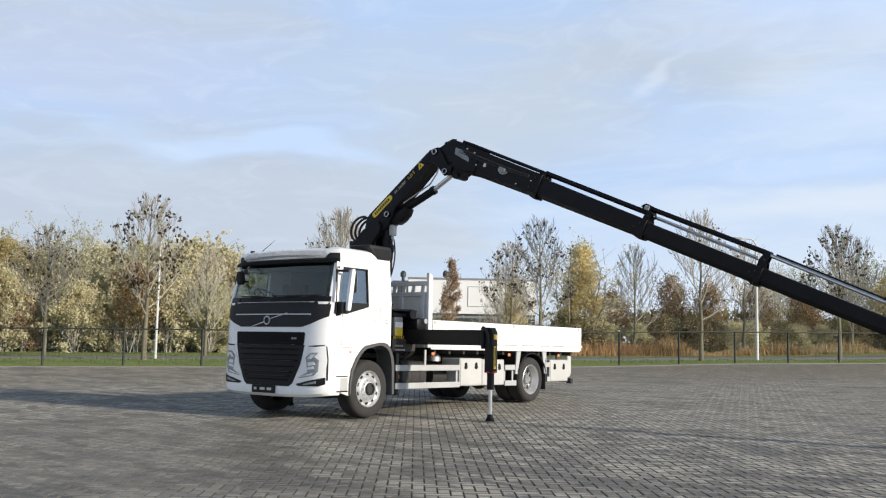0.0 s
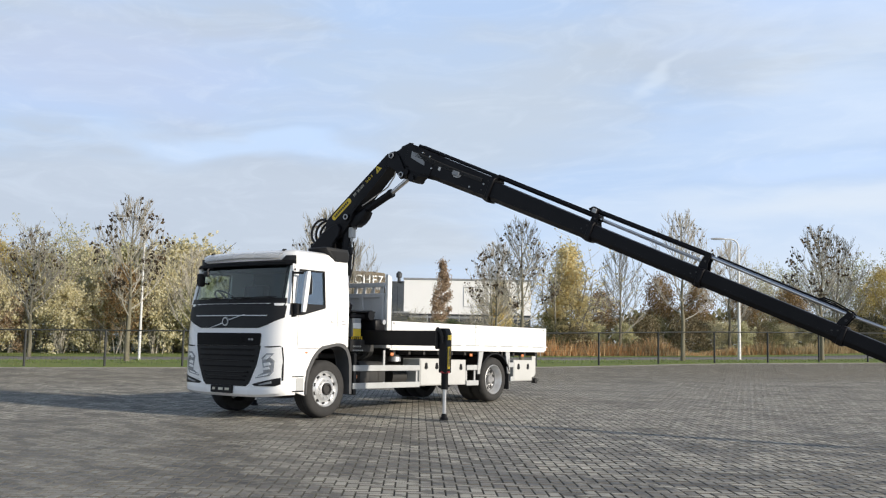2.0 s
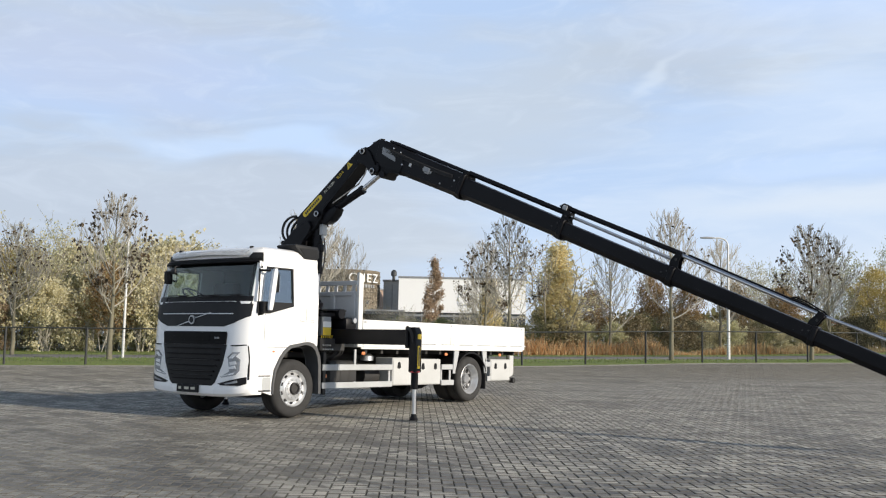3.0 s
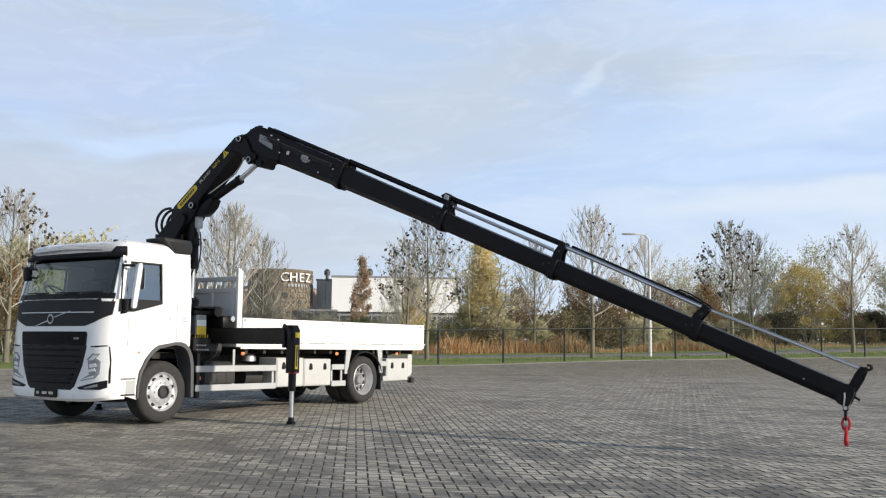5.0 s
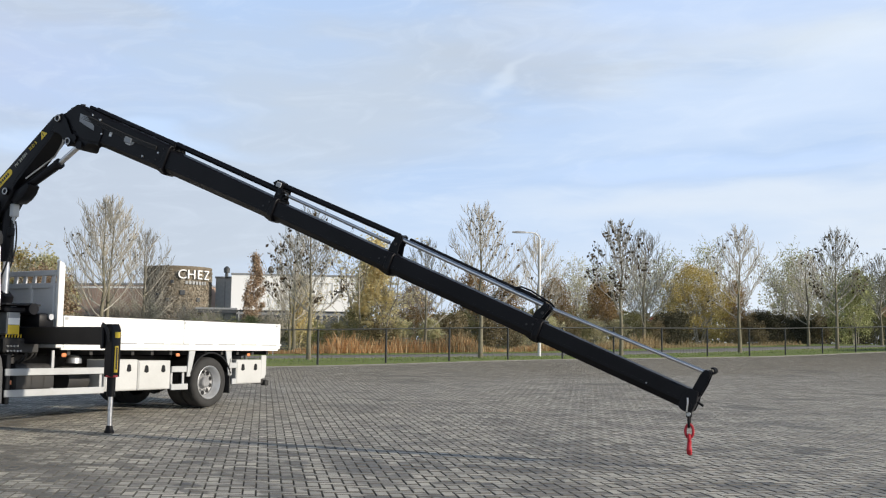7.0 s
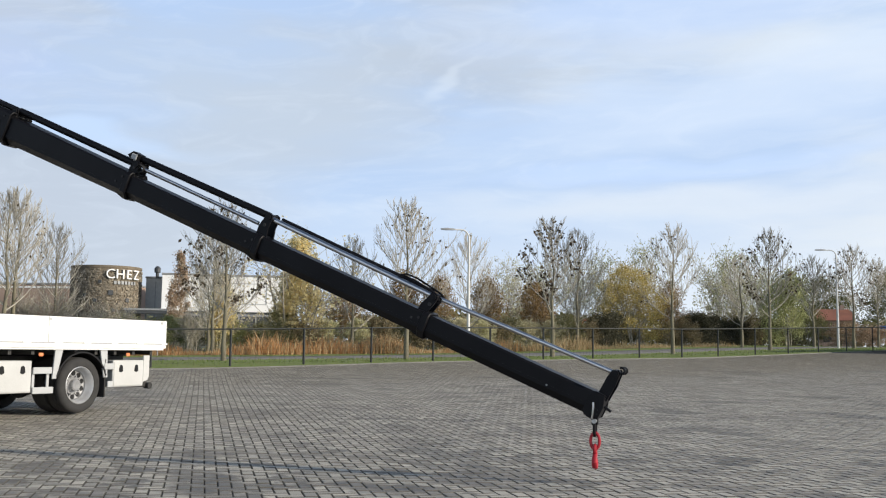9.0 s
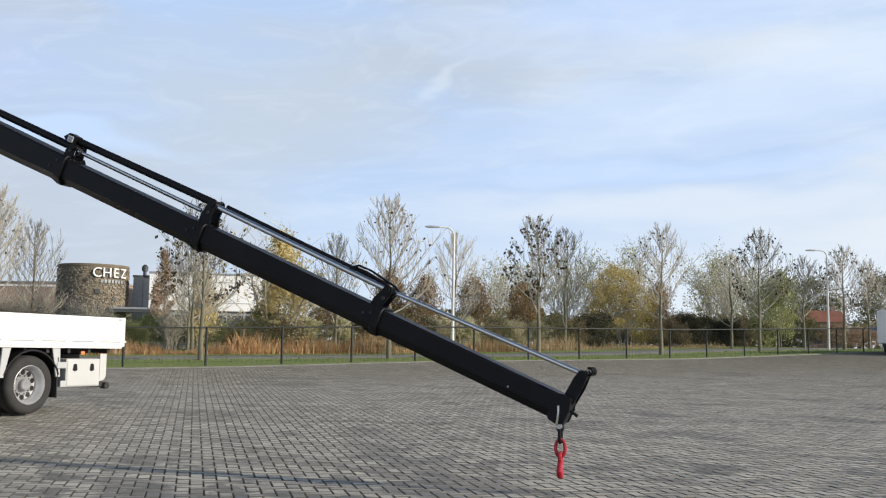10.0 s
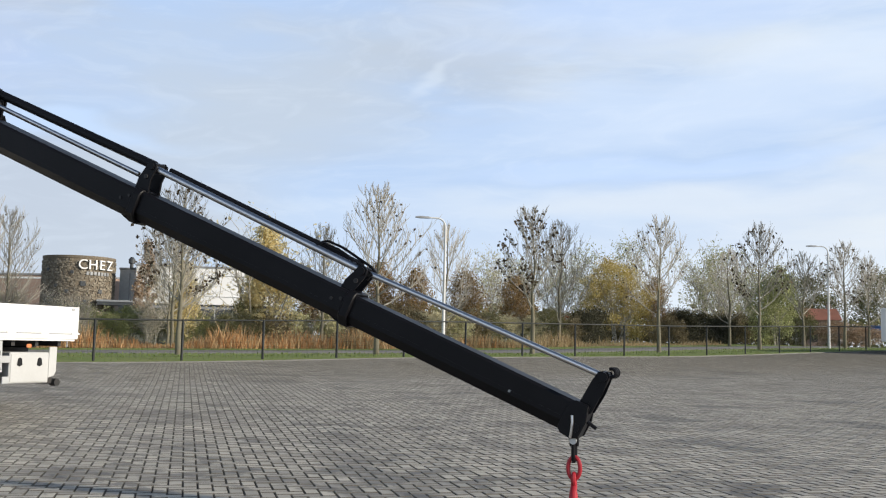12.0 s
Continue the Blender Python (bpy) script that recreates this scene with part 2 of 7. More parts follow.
BLACK = mat("black_plastic", (0.008, 0.008, 0.009), (0.006, 0.006, 0.007), scale=6, rough=0.45, bump=0.04, bscale=260, spec=0.3)
CRANE = mat("crane_paint", (0.0075, 0.0075, 0.0095), (0.005, 0.005, 0.0065), scale=3.0, rough=0.40, fine=0.25, spec=0.2)
CHASSIS = mat("chassis_paint", (0.022, 0.022, 0.024), (0.035, 0.033, 0.030), scale=4.0, rough=0.6)
RUBBER = mat("rubber", (0.022, 0.022, 0.0225), (0.038, 0.037, 0.036), scale=9.0, rough=0.82, bump=0.2, bscale=120)
ALU = mat("bare_aluminium", (0.62, 0.63, 0.64), (0.48, 0.49, 0.50), scale=3.5, rough=0.38, metal=0.85, fine=0.3)
RIM = mat("rim_silver", (0.70, 0.71, 0.72), (0.54, 0.55, 0.56), scale=7.0, rough=0.34, metal=0.6)
HEADGREY = mat("headboard_paint", (0.66, 0.67, 0.675), (0.56, 0.57, 0.575), scale=2.0, rough=0.5)
DISCGREY = mat("wheel_disc_steel", (0.36, 0.365, 0.37), (0.20, 0.20, 0.205), scale=8.0, rough=0.4, metal=0.4)
GALV = mat("grey_steel", (0.33, 0.345, 0.355), (0.24, 0.25, 0.26), scale=2.5, rough=0.5, metal=0.2)
RAILPAINT = mat("rail_paint", (0.46, 0.475, 0.48), (0.38, 0.39, 0.395), scale=3.0, rough=0.42)
CHROME = mat("chrome", (0.74, 0.74, 0.75), (0.62, 0.62, 0.63), scale=3.0, rough=0.26, metal=1.0, rough2=0.36)
RED = mat("hook_red", (0.46, 0.018, 0.03), (0.30, 0.012, 0.022), scale=12.0, rough=0.4)
YELLOW = mat("sticker_yellow", (0.78, 0.56, 0.04), (0.70, 0.50, 0.04), scale=5.0, rough=0.45)
INK = mat("sticker_ink", (0.02, 0.02, 0.02), (0.03, 0.03, 0.03), scale=5.0, rough=0.5)
PALE = mat("pale_print", (0.62, 0.60, 0.50), (0.55, 0.53, 0.44), scale=5.0, rough=0.5)
ORANGE = mat("marker_orange", (0.72, 0.28, 0.12), (0.62, 0.20, 0.07), scale=9.0, rough=0.25)
LENS = mat("lamp_lens", (0.42, 0.44, 0.46), (0.26, 0.28, 0.30), scale=14.0, rough=0.12, metal=0.2)
# silvered reflector, whitened so that its sun glint lies in the colour
REFLECTOR = mat("lamp_reflector_glint", (0.86, 0.87, 0.88), (0.78, 0.79, 0.80), scale=9.0, rough=0.22, metal=0.35)
LINING = mat("cab_lining", (0.15, 0.155, 0.155), (0.12, 0.125, 0.125), scale=9.0, rough=0.9)
SEAT = mat("seat_cloth", (0.035, 0.036, 0.040), (0.05, 0.05, 0.055), scale=14.0, rough=0.9, bump=0.2)
GLASS = glass("tinted_glass", (0.80, 0.87, 0.86), 0.05)
DOORGLASS = glass("door_glass", (0.62, 0.68, 0.67), 0.30)
MIRROR = mat("mirror_face", (0.9, 0.9, 0.9), (0.88, 0.88, 0.88), rough=0.02, metal=1.0, rough2=0.03)

PAVER = mat("concrete_paver", (0.455, 0.427, 0.362), (0.33, 0.31, 0.265), scale=5.0, rough=0.5, bump=0.15, bscale=140, fine=0.5, rough2=0.68)
vary(PAVER, [(0.15, 0.144, 0.126), (0.31, 0.293, 0.249), (0.43, 0.406, 0.342), (0.56, 0.527, 0.44)], amount=0.72)
stain(PAVER, (0.42, 0.395, 0.335), 0.13, 0.46, 0.70, amount=0.5)
stain(PAVER, (0.085, 0.080, 0.077), 0.62, 0.50, 0.60, rough=0.6, stretch=(1.0, 1.8, 1), amount=0.70)
stain(PAVER, (0.06, 0.059, 0.057), 1.9, 0.54, 0.575, stretch=(1.0, 1.5, 1), amount=0.75)
damp_or_pale(PAVER, (0.0, -7.5, 0.0), 6.5, (0.05, 0.05, 0.048), 0.42)
# wide paler tone over the far end of the yard
damp_or_pale(PAVER, (9.0, 24.0, 0.6), 22.0, (0.62, 0.565, 0.47), 0.38)
stain(PAVER, (0.075, 0.073, 0.069), 0.42, 0.575, 0.615, rough=0.55, stretch=(1.0, 1.4, 1), amount=0.6)
JOINT = mat("joint_sand", (0.030, 0.028, 0.025), (0.046, 0.043, 0.038), scale=3.0, rough=0.95, bump=0.3, bscale=90)
GRIME = mat("paver_edge_grime", (0.175, 0.165, 0.14), (0.11, 0.104, 0.09), scale=2.5, rough=0.95, bump=0.2, bscale=120)
KERB = mat("kerb_concrete", (0.25, 0.245, 0.22), (0.17, 0.165, 0.15), scale=2.0, rough=0.85, bump=0.3)
ASPHALT = mat("path_asphalt", (0.20, 0.195, 0.185), (0.15, 0.147, 0.14), scale=1.2, rough=0.85, bump=0.3, bscale=150)
TURF = mat("turf", (0.135, 0.20, 0.035), (0.19, 0.215, 0.06), scale=0.8, rough=0.95, bump=0.4, bscale=40)
FIELD = mat("rough_grass", (0.07, 0.085, 0.035), (0.11, 0.095, 0.05), scale=0.15, rough=1.0, bump=0.3, bscale=4)
FENCE = mat("fence_steel", (0.028, 0.032, 0.030), (0.022, 0.024, 0.023), scale=6, rough=0.6)
LAMPPOST = mat("lamp_post_white", (0.66, 0.67, 0.67), (0.56, 0.57, 0.57), scale=1.5, rough=0.5)
BARK = mat("pale_bark", (0.21, 0.195, 0.135), (0.12, 0.11, 0.08), scale=7.0, rough=0.9, bump=0.5, bscale=50, stretch=(1, 1, 0.25))
TWIG = mat("twig_bark", (0.46, 0.435, 0.375), (0.27, 0.25, 0.205), scale=7.0, rough=0.9)


def leaf_mat(name, tones, through=0.32):
    m = mat(name, tones[0], tones[1], scale=0.8, rough=0.75)
    vary(m, tones, amount=0.8)
    b = m.node_tree.nodes["Principled BSDF"]
    tl = m.node_tree.nodes.new("ShaderNodeBsdfTranslucent")
    m.node_tree.links.new(b.inputs["Base Color"].links[0].from_socket, tl.inputs["Color"])
    mx = m.node_tree.nodes.new("ShaderNodeMixShader")
    mx.inputs["Fac"].default_value = through
    m.node_tree.links.new(b.outputs["BSDF"], mx.inputs[1])
    m.node_tree.links.new(tl.outputs["BSDF"], mx.inputs[2])
    out = [n for n in m.node_tree.nodes if n.type == "OUTPUT_MATERIAL"][0]
    m.node_tree.links.new(mx.outputs["Shader"], out.inputs["Surface"])
    return m


LEAF_DARK = leaf_mat("withered_leaves", [(0.035, 0.026, 0.018), (0.06, 0.042, 0.024), (0.10, 0.065, 0.03)], 0.1)
LEAF_OLIVE = leaf_mat("olive_leaves", [(0.34, 0.33, 0.17), (0.51, 0.495, 0.28), (0.64, 0.62, 0.41), (0.75, 0.735, 0.58)], 0.48)
LEAF_YELLOW = leaf_mat("yellow_leaves", [(0.30, 0.225, 0.06), (0.47, 0.37, 0.12), (0.58, 0.48, 0.20), (0.64, 0.56, 0.29)], 0.45)
LEAF_RUST = leaf_mat("rust_leaves", [(0.22, 0.14, 0.085), (0.36, 0.25, 0.155), (0.50, 0.38, 0.26), (0.60, 0.50, 0.37)])
LEAF_GOLD = leaf_mat("pale_gold_leaves", [(0.70, 0.61, 0.34), (0.80, 0.71, 0.43), (0.86, 0.78, 0.50), (0.88, 0.82, 0.60)], 0.68)
LEAF_BROWN = leaf_mat("russet_leaves", [(0.16, 0.10, 0.045), (0.30, 0.20, 0.09), (0.44, 0.32, 0.17)], 0.4)
LEAF_GREEN = leaf_mat("green_leaves", [(0.08, 0.095, 0.035), (0.17, 0.17, 0.075), (0.30, 0.27, 0.14)])
LEAF_STRAW = leaf_mat("straw_leaves", [(0.46, 0.41, 0.225), (0.66, 0.605, 0.38), (0.76, 0.715, 0.51), (0.82, 0.795, 0.65)], 0.5)
LEAF_HEDGE = leaf_mat("hedge_leaves", [(0.10, 0.085, 0.045), (0.22, 0.18, 0.10), (0.36, 0.30, 0.18)], 0.3)
LEAF_LIGHT = leaf_mat("light_green_leaves", [(0.20, 0.225, 0.085), (0.35, 0.37, 0.16), (0.50, 0.50, 0.27)])
REED = leaf_mat("dry_reed", [(0.46, 0.21, 0.075), (0.56, 0.33, 0.15), (0.62, 0.48, 0.29), (0.40, 0.31, 0.17)], 0.38)
SEDGE = leaf_mat("dry_sedge", [(0.30, 0.19, 0.085), (0.44, 0.33, 0.18), (0.56, 0.47, 0.30), (0.24, 0.21, 0.10)], 0.38)
# near-black leaf tones: the hedge's shade put into the colour
LEAF_SHADE = leaf_mat("shaded_hedge_leaves", [(0.03, 0.03, 0.018), (0.055, 0.055, 0.03), (0.11, 0.10, 0.055)], 0.2)
BLADE = leaf_mat("grass_blades", [(0.12, 0.19, 0.035), (0.16, 0.23, 0.05), (0.20, 0.23, 0.08)], 0.3)
STONE = mat("tower_stone", (0.215, 0.175, 0.125), (0.13, 0.108, 0.08), scale=0.9, rough=0.9, bump=0.5, bscale=5, fine=0.5)
BRICK = mat("brown_brick", (0.40, 0.295, 0.235), (0.32, 0.23, 0.185), scale=0.6, rough=0.9)
HALLWHITE = mat("hall_cladding", (0.90, 0.90, 0.88), (0.84, 0.84, 0.83), scale=0.3, rough=0.5)
HALLDARK = mat("hall_dark_cladding", (0.06, 0.065, 0.07), (0.045, 0.05, 0.055), scale=0.4, rough=0.4)
ROOFTILE = mat("roof_tile", (0.28, 0.11, 0.07), (0.21, 0.085, 0.055), scale=1.0, rough=0.8)
SIGNBLUE = mat("sign_blue", (0.03, 0.13, 0.42), (0.03, 0.11, 0.36), scale=2.0, rough=0.5)
SIGNRED = mat("sign_red", (0.55, 0.04, 0.04), (0.48, 0.03, 0.03), scale=2.0, rough=0.5)


# ---- building helpers ----
def part(name, bm, material, parent=None, label="", smooth=35):
    """One mesh object from a bmesh (world coordinates), under a thing or a part."""
    bmesh.ops.recalc_face_normals(bm, faces=bm.faces)
    me = bpy.data.meshes.new(name)
    bm.to_mesh(me)
    bm.free()
    return mesh_part(name, me, material, parent, label, smooth)


def mesh_part(name, me, material, parent=None, label="", smooth=35):
    me.materials.append(material)
    if smooth:
        me.polygons.foreach_set("use_smooth", [True] * len(me.polygons))
        me.set_sharp_from_angle(angle=radians(smooth))
    ob = new(name, me)
    if parent:
        ob.parent = parent
        ob.matrix_parent_inverse = parent.matrix_basis.inverted() if parent.parent is None else Matrix.Identity(4)
    if label:
        ob["label"] = label
    return ob


def thing(name, at=(0, 0, 0), label="", category="", group="", kind=""):
    ob = new(name)
    ob.empty_display_size = 0.2
    ob.matrix_basis = Matrix.Translation(at)
    return tagged(ob, label, category, group, kind)


def bx(bm, x0, x1, y0, y1, z0, z1, bevel=0.0, seg=1):
    vs = [bm.verts.new((x, y, z)) for x in (x0, x1) for y in (y0, y1) for z in (z0, z1)]
    fs = [bm.faces.new([vs[i] for i in f]) for f in ((0, 1, 3, 2), (4, 6, 7, 5), (0, 4, 5, 1), (2, 3, 7, 6), (0, 2, 6, 4), (1, 5, 7, 3))]
    if bevel:
        es = list({e for f in fs for e in f.edges})
        bmesh.ops.bevel(bm, geom=es, offset=bevel, segments=seg, affect="EDGES", profile=0.5)


def prism(bm, poly, axis, a0, a1, bevel=0.0, seg=1):
    """A polygon in the two other axes (in xyz order), extruded along axis from a0 to a1."""
    def at(p, a):
        return {"x": (a, p[0], p[1]), "y": (p[0], a, p[1]), "z": (p[0], p[1], a)}[axis]
    lo, hi = [bm.verts.new(at(p, a0)) for p in poly], [bm.verts.new(at(p, a1)) for p in poly]
    n = len(poly)
    fs = [bm.faces.new(lo), bm.faces.new(hi[::-1])] + [bm.faces.new((lo[i], hi[i], hi[(i + 1) % n], lo[(i + 1) % n])) for i in range(n)]
    if bevel:
        bmesh.ops.bevel(bm, geom=list({e for f in fs[:2] for e in f.edges}), offset=bevel, segments=seg, affect="EDGES", profile=0.5)


def ring_at(bm, c, u, v, r, n):
    return [bm.verts.new(c + (u * math.cos(2 * math.pi * i / n) + v * math.sin(2 * math.pi * i / n)) * r) for i in range(n)]


def tube(bm, pts, radii, n=8, caps=True):
    pts = [Vector(p) for p in pts]
    if isinstance(radii, (int, float)):
        radii = [radii] * len(pts)
    rings = []
    u = None
    for i, p in enumerate(pts):
        d = (pts[min(i + 1, len(pts) - 1)] - pts[max(i - 1, 0)]).normalized()
        if u is None:
            u = d.cross(Vector((0, 0, 1)) if abs(d.z) < 0.9 else Vector((1, 0, 0))).normalized()
        else:
            u = (u - d * u.dot(d)).normalized()
        rings.append(ring_at(bm, p, u, d.cross(u), radii[i], n))
    for a, b in zip(rings, rings[1:]):
        for i in range(n):
            bm.faces.new((a[i], a[(i + 1) % n], b[(i + 1) % n], b[i]))
    if caps:
        bm.faces.new(rings[0][::-1])
        bm.faces.new(rings[-1])


def cyl(bm, p, q, r, r2=None, n=16):
    tube(bm, [p, q], [r, r if r2 is None else r2], n)


def lathe(bm, prof, c, n=32, side=1):
    """Turn a profile of (radius, x outwards) about the x axis through c."""
    rings = []
    for r, x in prof:
        rings.append([bm.verts.new((c[0] + side * x, c[1] + r * math.cos(2 * math.pi * i / n), c[2] + r * math.sin(2 * math.pi * i / n))) for i in range(n)])
    for a, b in zip(rings, rings[1:]):
        for i in range(n):
            bm.faces.new((a[i], a[(i + 1) % n], b[(i + 1) % n], b[i]))


def lettering(text, size, depth, m):
    """Raised letters as a mesh, laid out by a matrix."""
    cu = bpy.data.curves.new("lettering", "FONT")
    cu.body, cu.size, cu.extrude = text, size, depth
    ob = new("lettering", cu)
    dg = bpy.context.evaluated_depsgraph_get()
    me = bpy.data.meshes.new_from_object(ob.evaluated_get(dg))
    bpy.data.objects.remove(ob)
    me.transform(m)
    return me


def arc(cx, cy, r, a0, a1, n):
    return [(cx + r * math.cos(radians(a0 + (a1 - a0) * i / n)), cy + r * math.sin(radians(a0 + (a1 - a0) * i / n))) for i in range(n + 1)]


def bezier(p0, p1, p2, p3, n=10):
    p0, p1, p2, p3 = map(Vector, (p0, p1, p2, p3))
    return [p0 * (1 - t) ** 3 + p1 * 3 * t * (1 - t) ** 2 + p2 * 3 * t * t * (1 - t) + p3 * t ** 3 for t in (i / n for i in range(n + 1))]


# ---- ground plan: the fence line, and heights ----
FENCE_LINE = [Vector(p) for p in ((-111.0, -116.3), (-20.9, 3.1), (-6.5, 20.4), (4.0, 37.0), (10.0, 50.0), (60.0, 158.0))]


def off_fence(x, y):
    """Signed distance from the fence line, positive on the far side."""
    p, best = Vector((x, y)), None
    for a, b in zip(FENCE_LINE, FENCE_LINE[1:]):
        d = (b - a).normalized()
        s = min(max((p - a).dot(d), 0), (b - a).length)
        w = p - a
        dist = (p - (a + d * s)).length
        if best is None or dist < abs(best):
            best = dist if w.x * -d.y + w.y * d.x > 0 else -dist
    return best


def slope(x, y):
    """Height of the lie of the land, before the yard's edge is laid up to the kerb."""
    x, y = min(max(x, -60), 60), max(y, -40)
    ye = y if y < 45 else 45 + 15 * (1 - math.exp(-(y - 45) / 15))
    rise = 0.013 * min(max(y - 36, 0), 26)
    return -0.0557 - 0.0034 * x + 0.0214 * ye + rise


def ease(v, a, b):
    k = min(max((v - a) / (b - a), 0.0), 1.0)
    return k * k * (3 - 2 * k)


def yard(x, y):
    """Height of the yard, which lifts towards the kerb."""
    return slope(x, y) + (0.11 + 0.12 * ease(y, 17, 26)) * ease(off_fence(x, y), -9.0, -0.2)


def land(x, y):
    """Height of the ground beyond the kerb."""
    return slope(x, y) + 0.22


def verge(x, y):
    """Height of the verge, from the kerb's level to the land behind."""
    k = ease(off_fence(x, y), -0.1, 1.6)
    return (yard(x, y) + 0.025) * (1 - k) + land(x, y) * k


def fence_points(step, start=88.0, stop=292.0):
    """Places along the fence line with the normal to the far side, corners eased."""
    seg, out, s = [], [], start
    total = 0.0
    for a, b in zip(FENCE_LINE, FENCE_LINE[1:]):
        seg.append((total, total + (b - a).length, a, (b - a).normalized()))
        total += (b - a).length

    def raw(t):
        for lo, hi, a, d in seg:
            if t <= hi:
                return a + d * (t - lo)
        return seg[-1][2] + seg[-1][3] * (t - seg[-1][0])
    while s <= min(stop, total):
        p = sum((raw(s + k) for k in (-4, -2, 0, 2, 4)), Vector((0, 0))) / 5
        d = (raw(s + 4) - raw(s - 4)).normalized()
        out.append((p, Vector((-d.y, d.x))))
        s += step
    return out


def sweep(name, profile, height, material, step=1.5, **tags):
    """A strip along the fence: profile rows are (distance beyond the fence, height above the land)."""
    bm = bmesh.new()
    rows = []
    for p, n in fence_points(step):
        rows.append([bm.verts.new((*(p + n * v), height(*(p + n * v)) + h)) for v, h in profile])
    for a, b in zip(rows, rows[1:]):
        for i in range(len(profile) - 1):
            bm.faces.new((a[i], b[i], b[i + 1], a[i + 1]))
    return tagged(part(name, bm, material), **tags)


# ---- ground ----
def spread(near, far, step, grow=1.35):
    out, s, x = [0.0], step, 0.0
    while x < far:
        x += s
        out.append(x)
        if x > near:
            s *= grow
    return sorted({-v for v in out} | set(out))


def ground_sheet():
    bm = bmesh.new()
    xs, ys = spread(60, 3000, 5.0), [v + 30 for v in spread(80, 3000, 5.0)]
    grid = []
    for x in xs:
        row = []
        for y in ys:
            v = off_fence(x, y)
            z = land(x, y) + (0.02 if v > 12 else -0.02 if v > 9 else -0.45)
            row.append(bm.verts.new((x, y, z)))
        grid.append(row)
    for a, b in zip(grid, grid[1:]):
        for i in range(len(ys) - 1):
            bm.faces.new((a[i], b[i], b[i + 1], a[i + 1]))
    return tagged(part("ground", bm, FIELD), "rough autumn grassland reaching the horizon", "ground", kind="structure")


ground_sheet()


def yard_bed():
    bm = bmesh.new()
    rows = []
    offs = [-0.242, -0.8, -1.6, -2.5, -3.6] + [-5 - 3 * k for k in range(31)]
    for p, n in fence_points(2.5):
        rows.append([bm.verts.new((*(p + n * v), yard(*(p + n * v)) - 0.014)) for v in offs])
    for a, b in zip(rows, rows[1:]):
        for i in range(len(offs) - 1):
            f = bm.faces.new((a[i], b[i], b[i + 1], a[i + 1]))
            c = f.calc_center_median()
            # past the laid pavers the surface carries their tone
            if (c.x - 11.5) ** 2 + (c.y + 8) ** 2 > 66 ** 2 or c.y < -19 or c.x > 24 or c.x < -33:
                f.material_index = 1
    ob = part("pavement", bm, JOINT)
    ob.data.materials.append(PAVER)
    return tagged(ob, "large yard paved with weathered grey concrete pavers", "pavement", kind="structure")


pavement = yard_bed()
sweep("kerb", [(-0.24, -0.30), (-0.24, 0.015), (-0.232, 0.024), (-0.13, 0.024), (-0.12, 0.015), (-0.12, -0.3)], yard, KERB, label="low pale concrete kerb along the grass verge", category="kerb", kind="structure")
sweep("grass_verge", [(-0.125, 0.0), (-0.05, 0.012), (0.0, 0.015), (0.4, 0.01), (0.8, 0.01), (1.2, 0.0), (1.6, 0.0), (4.6, 0.0), (5.4, -0.02)], verge, TURF, label="mown green grass verge behind the kerb", category="grass", kind="structure")
sweep("path", [(5.4, -0.03), (5.45, 0.005), (7.0, 0.03), (8.5, 0.005), (8.55, -0.03)], land, ASPHALT, label="narrow grey asphalt path behind the verge", category="path", kind="structure")
sweep("grass_bank", [(8.55, -0.02), (9.6, 0.02), (12.0, 0.03), (18.0, 0.04)], land, TURF, label="green grass bank beyond the path", category="grass", kind="structure")


def grass_tufts():
    rng = np.random.default_rng(4)
    pts = fence_points(0.25, 128.0, 225.0)
    vs, fs = [], []
    for p, n in pts:
        for _ in range(46):
            v = rng.uniform(-0.2, 5.2) if rng.random() < 0.7 else rng.uniform(8.7, 11.5)
            q = p + n * v + Vector((rng.normal(0, 0.15), rng.normal(0, 0.15)))
            z = verge(q.x, q.y) if v < 6 else land(q.x, q.y)
            h, a, w = rng.uniform(0.03, 0.075), rng.uniform(0, 6.28), rng.uniform(0.010, 0.022)
            i = len(vs)
            vs += [(q.x - w * math.cos(a), q.y - w * math.sin(a), z - 0.01), (q.x + w * math.cos(a), q.y + w * math.sin(a), z - 0.01), (q.x + rng.normal(0, 0.03), q.y + rng.normal(0, 0.03), z + h)]
            fs.append((i, i + 1, i + 2))
    me = bpy.data.meshes.new("grass")
    me.from_pydata(vs, [], fs)
    return tagged(mesh_part("grass", me, BLADE, smooth=0), "short uneven green grass blades on the verge", "grass", kind="stuff")


grass_tufts()


# ---- fence ----
def fence():
    pts = fence_points(2.48, 122.8, 189.8) + fence_points(2.68, 192.1, 242.0)
    f = thing("fence", (*pts[0][0], yard(*pts[0][0])), "dark green steel rail fence on thin posts along the yard", "fence", kind="structure")
    tops = []
    for i, (p, n) in enumerate(pts):
        z = verge(*p)
        bm = bmesh.new()
        bx(bm, p.x - 0.03, p.x + 0.03, p.y - 0.03, p.y + 0.03, z - 0.05, z + 1.22, 0.006)
        part("post", bm, FENCE, f)
        tops.append(Vector((p.x, p.y, z)))
    for a, b in zip(tops, tops[1:]):
        up = Vector((0, 0, 1.2))
        bm = bmesh.new()
        cyl(bm, a + up, b + up, 0.024, n=8)
        part("rail", bm, FENCE, f)
        bm = bmesh.new()
        for k in range(1, 9):
            cyl(bm, a + up * (k / 9), b + up * (k / 9), 0.0022, n=3)
        m = int((b - a).length / 0.16)
        for k in range(1, m):
            q = a.lerp(b, k / m)
            cyl(bm, q + up * 0.03, q + up, 0.0022, n=3)
        part("wire_mesh", bm, FENCE, f)
    return f


fence()


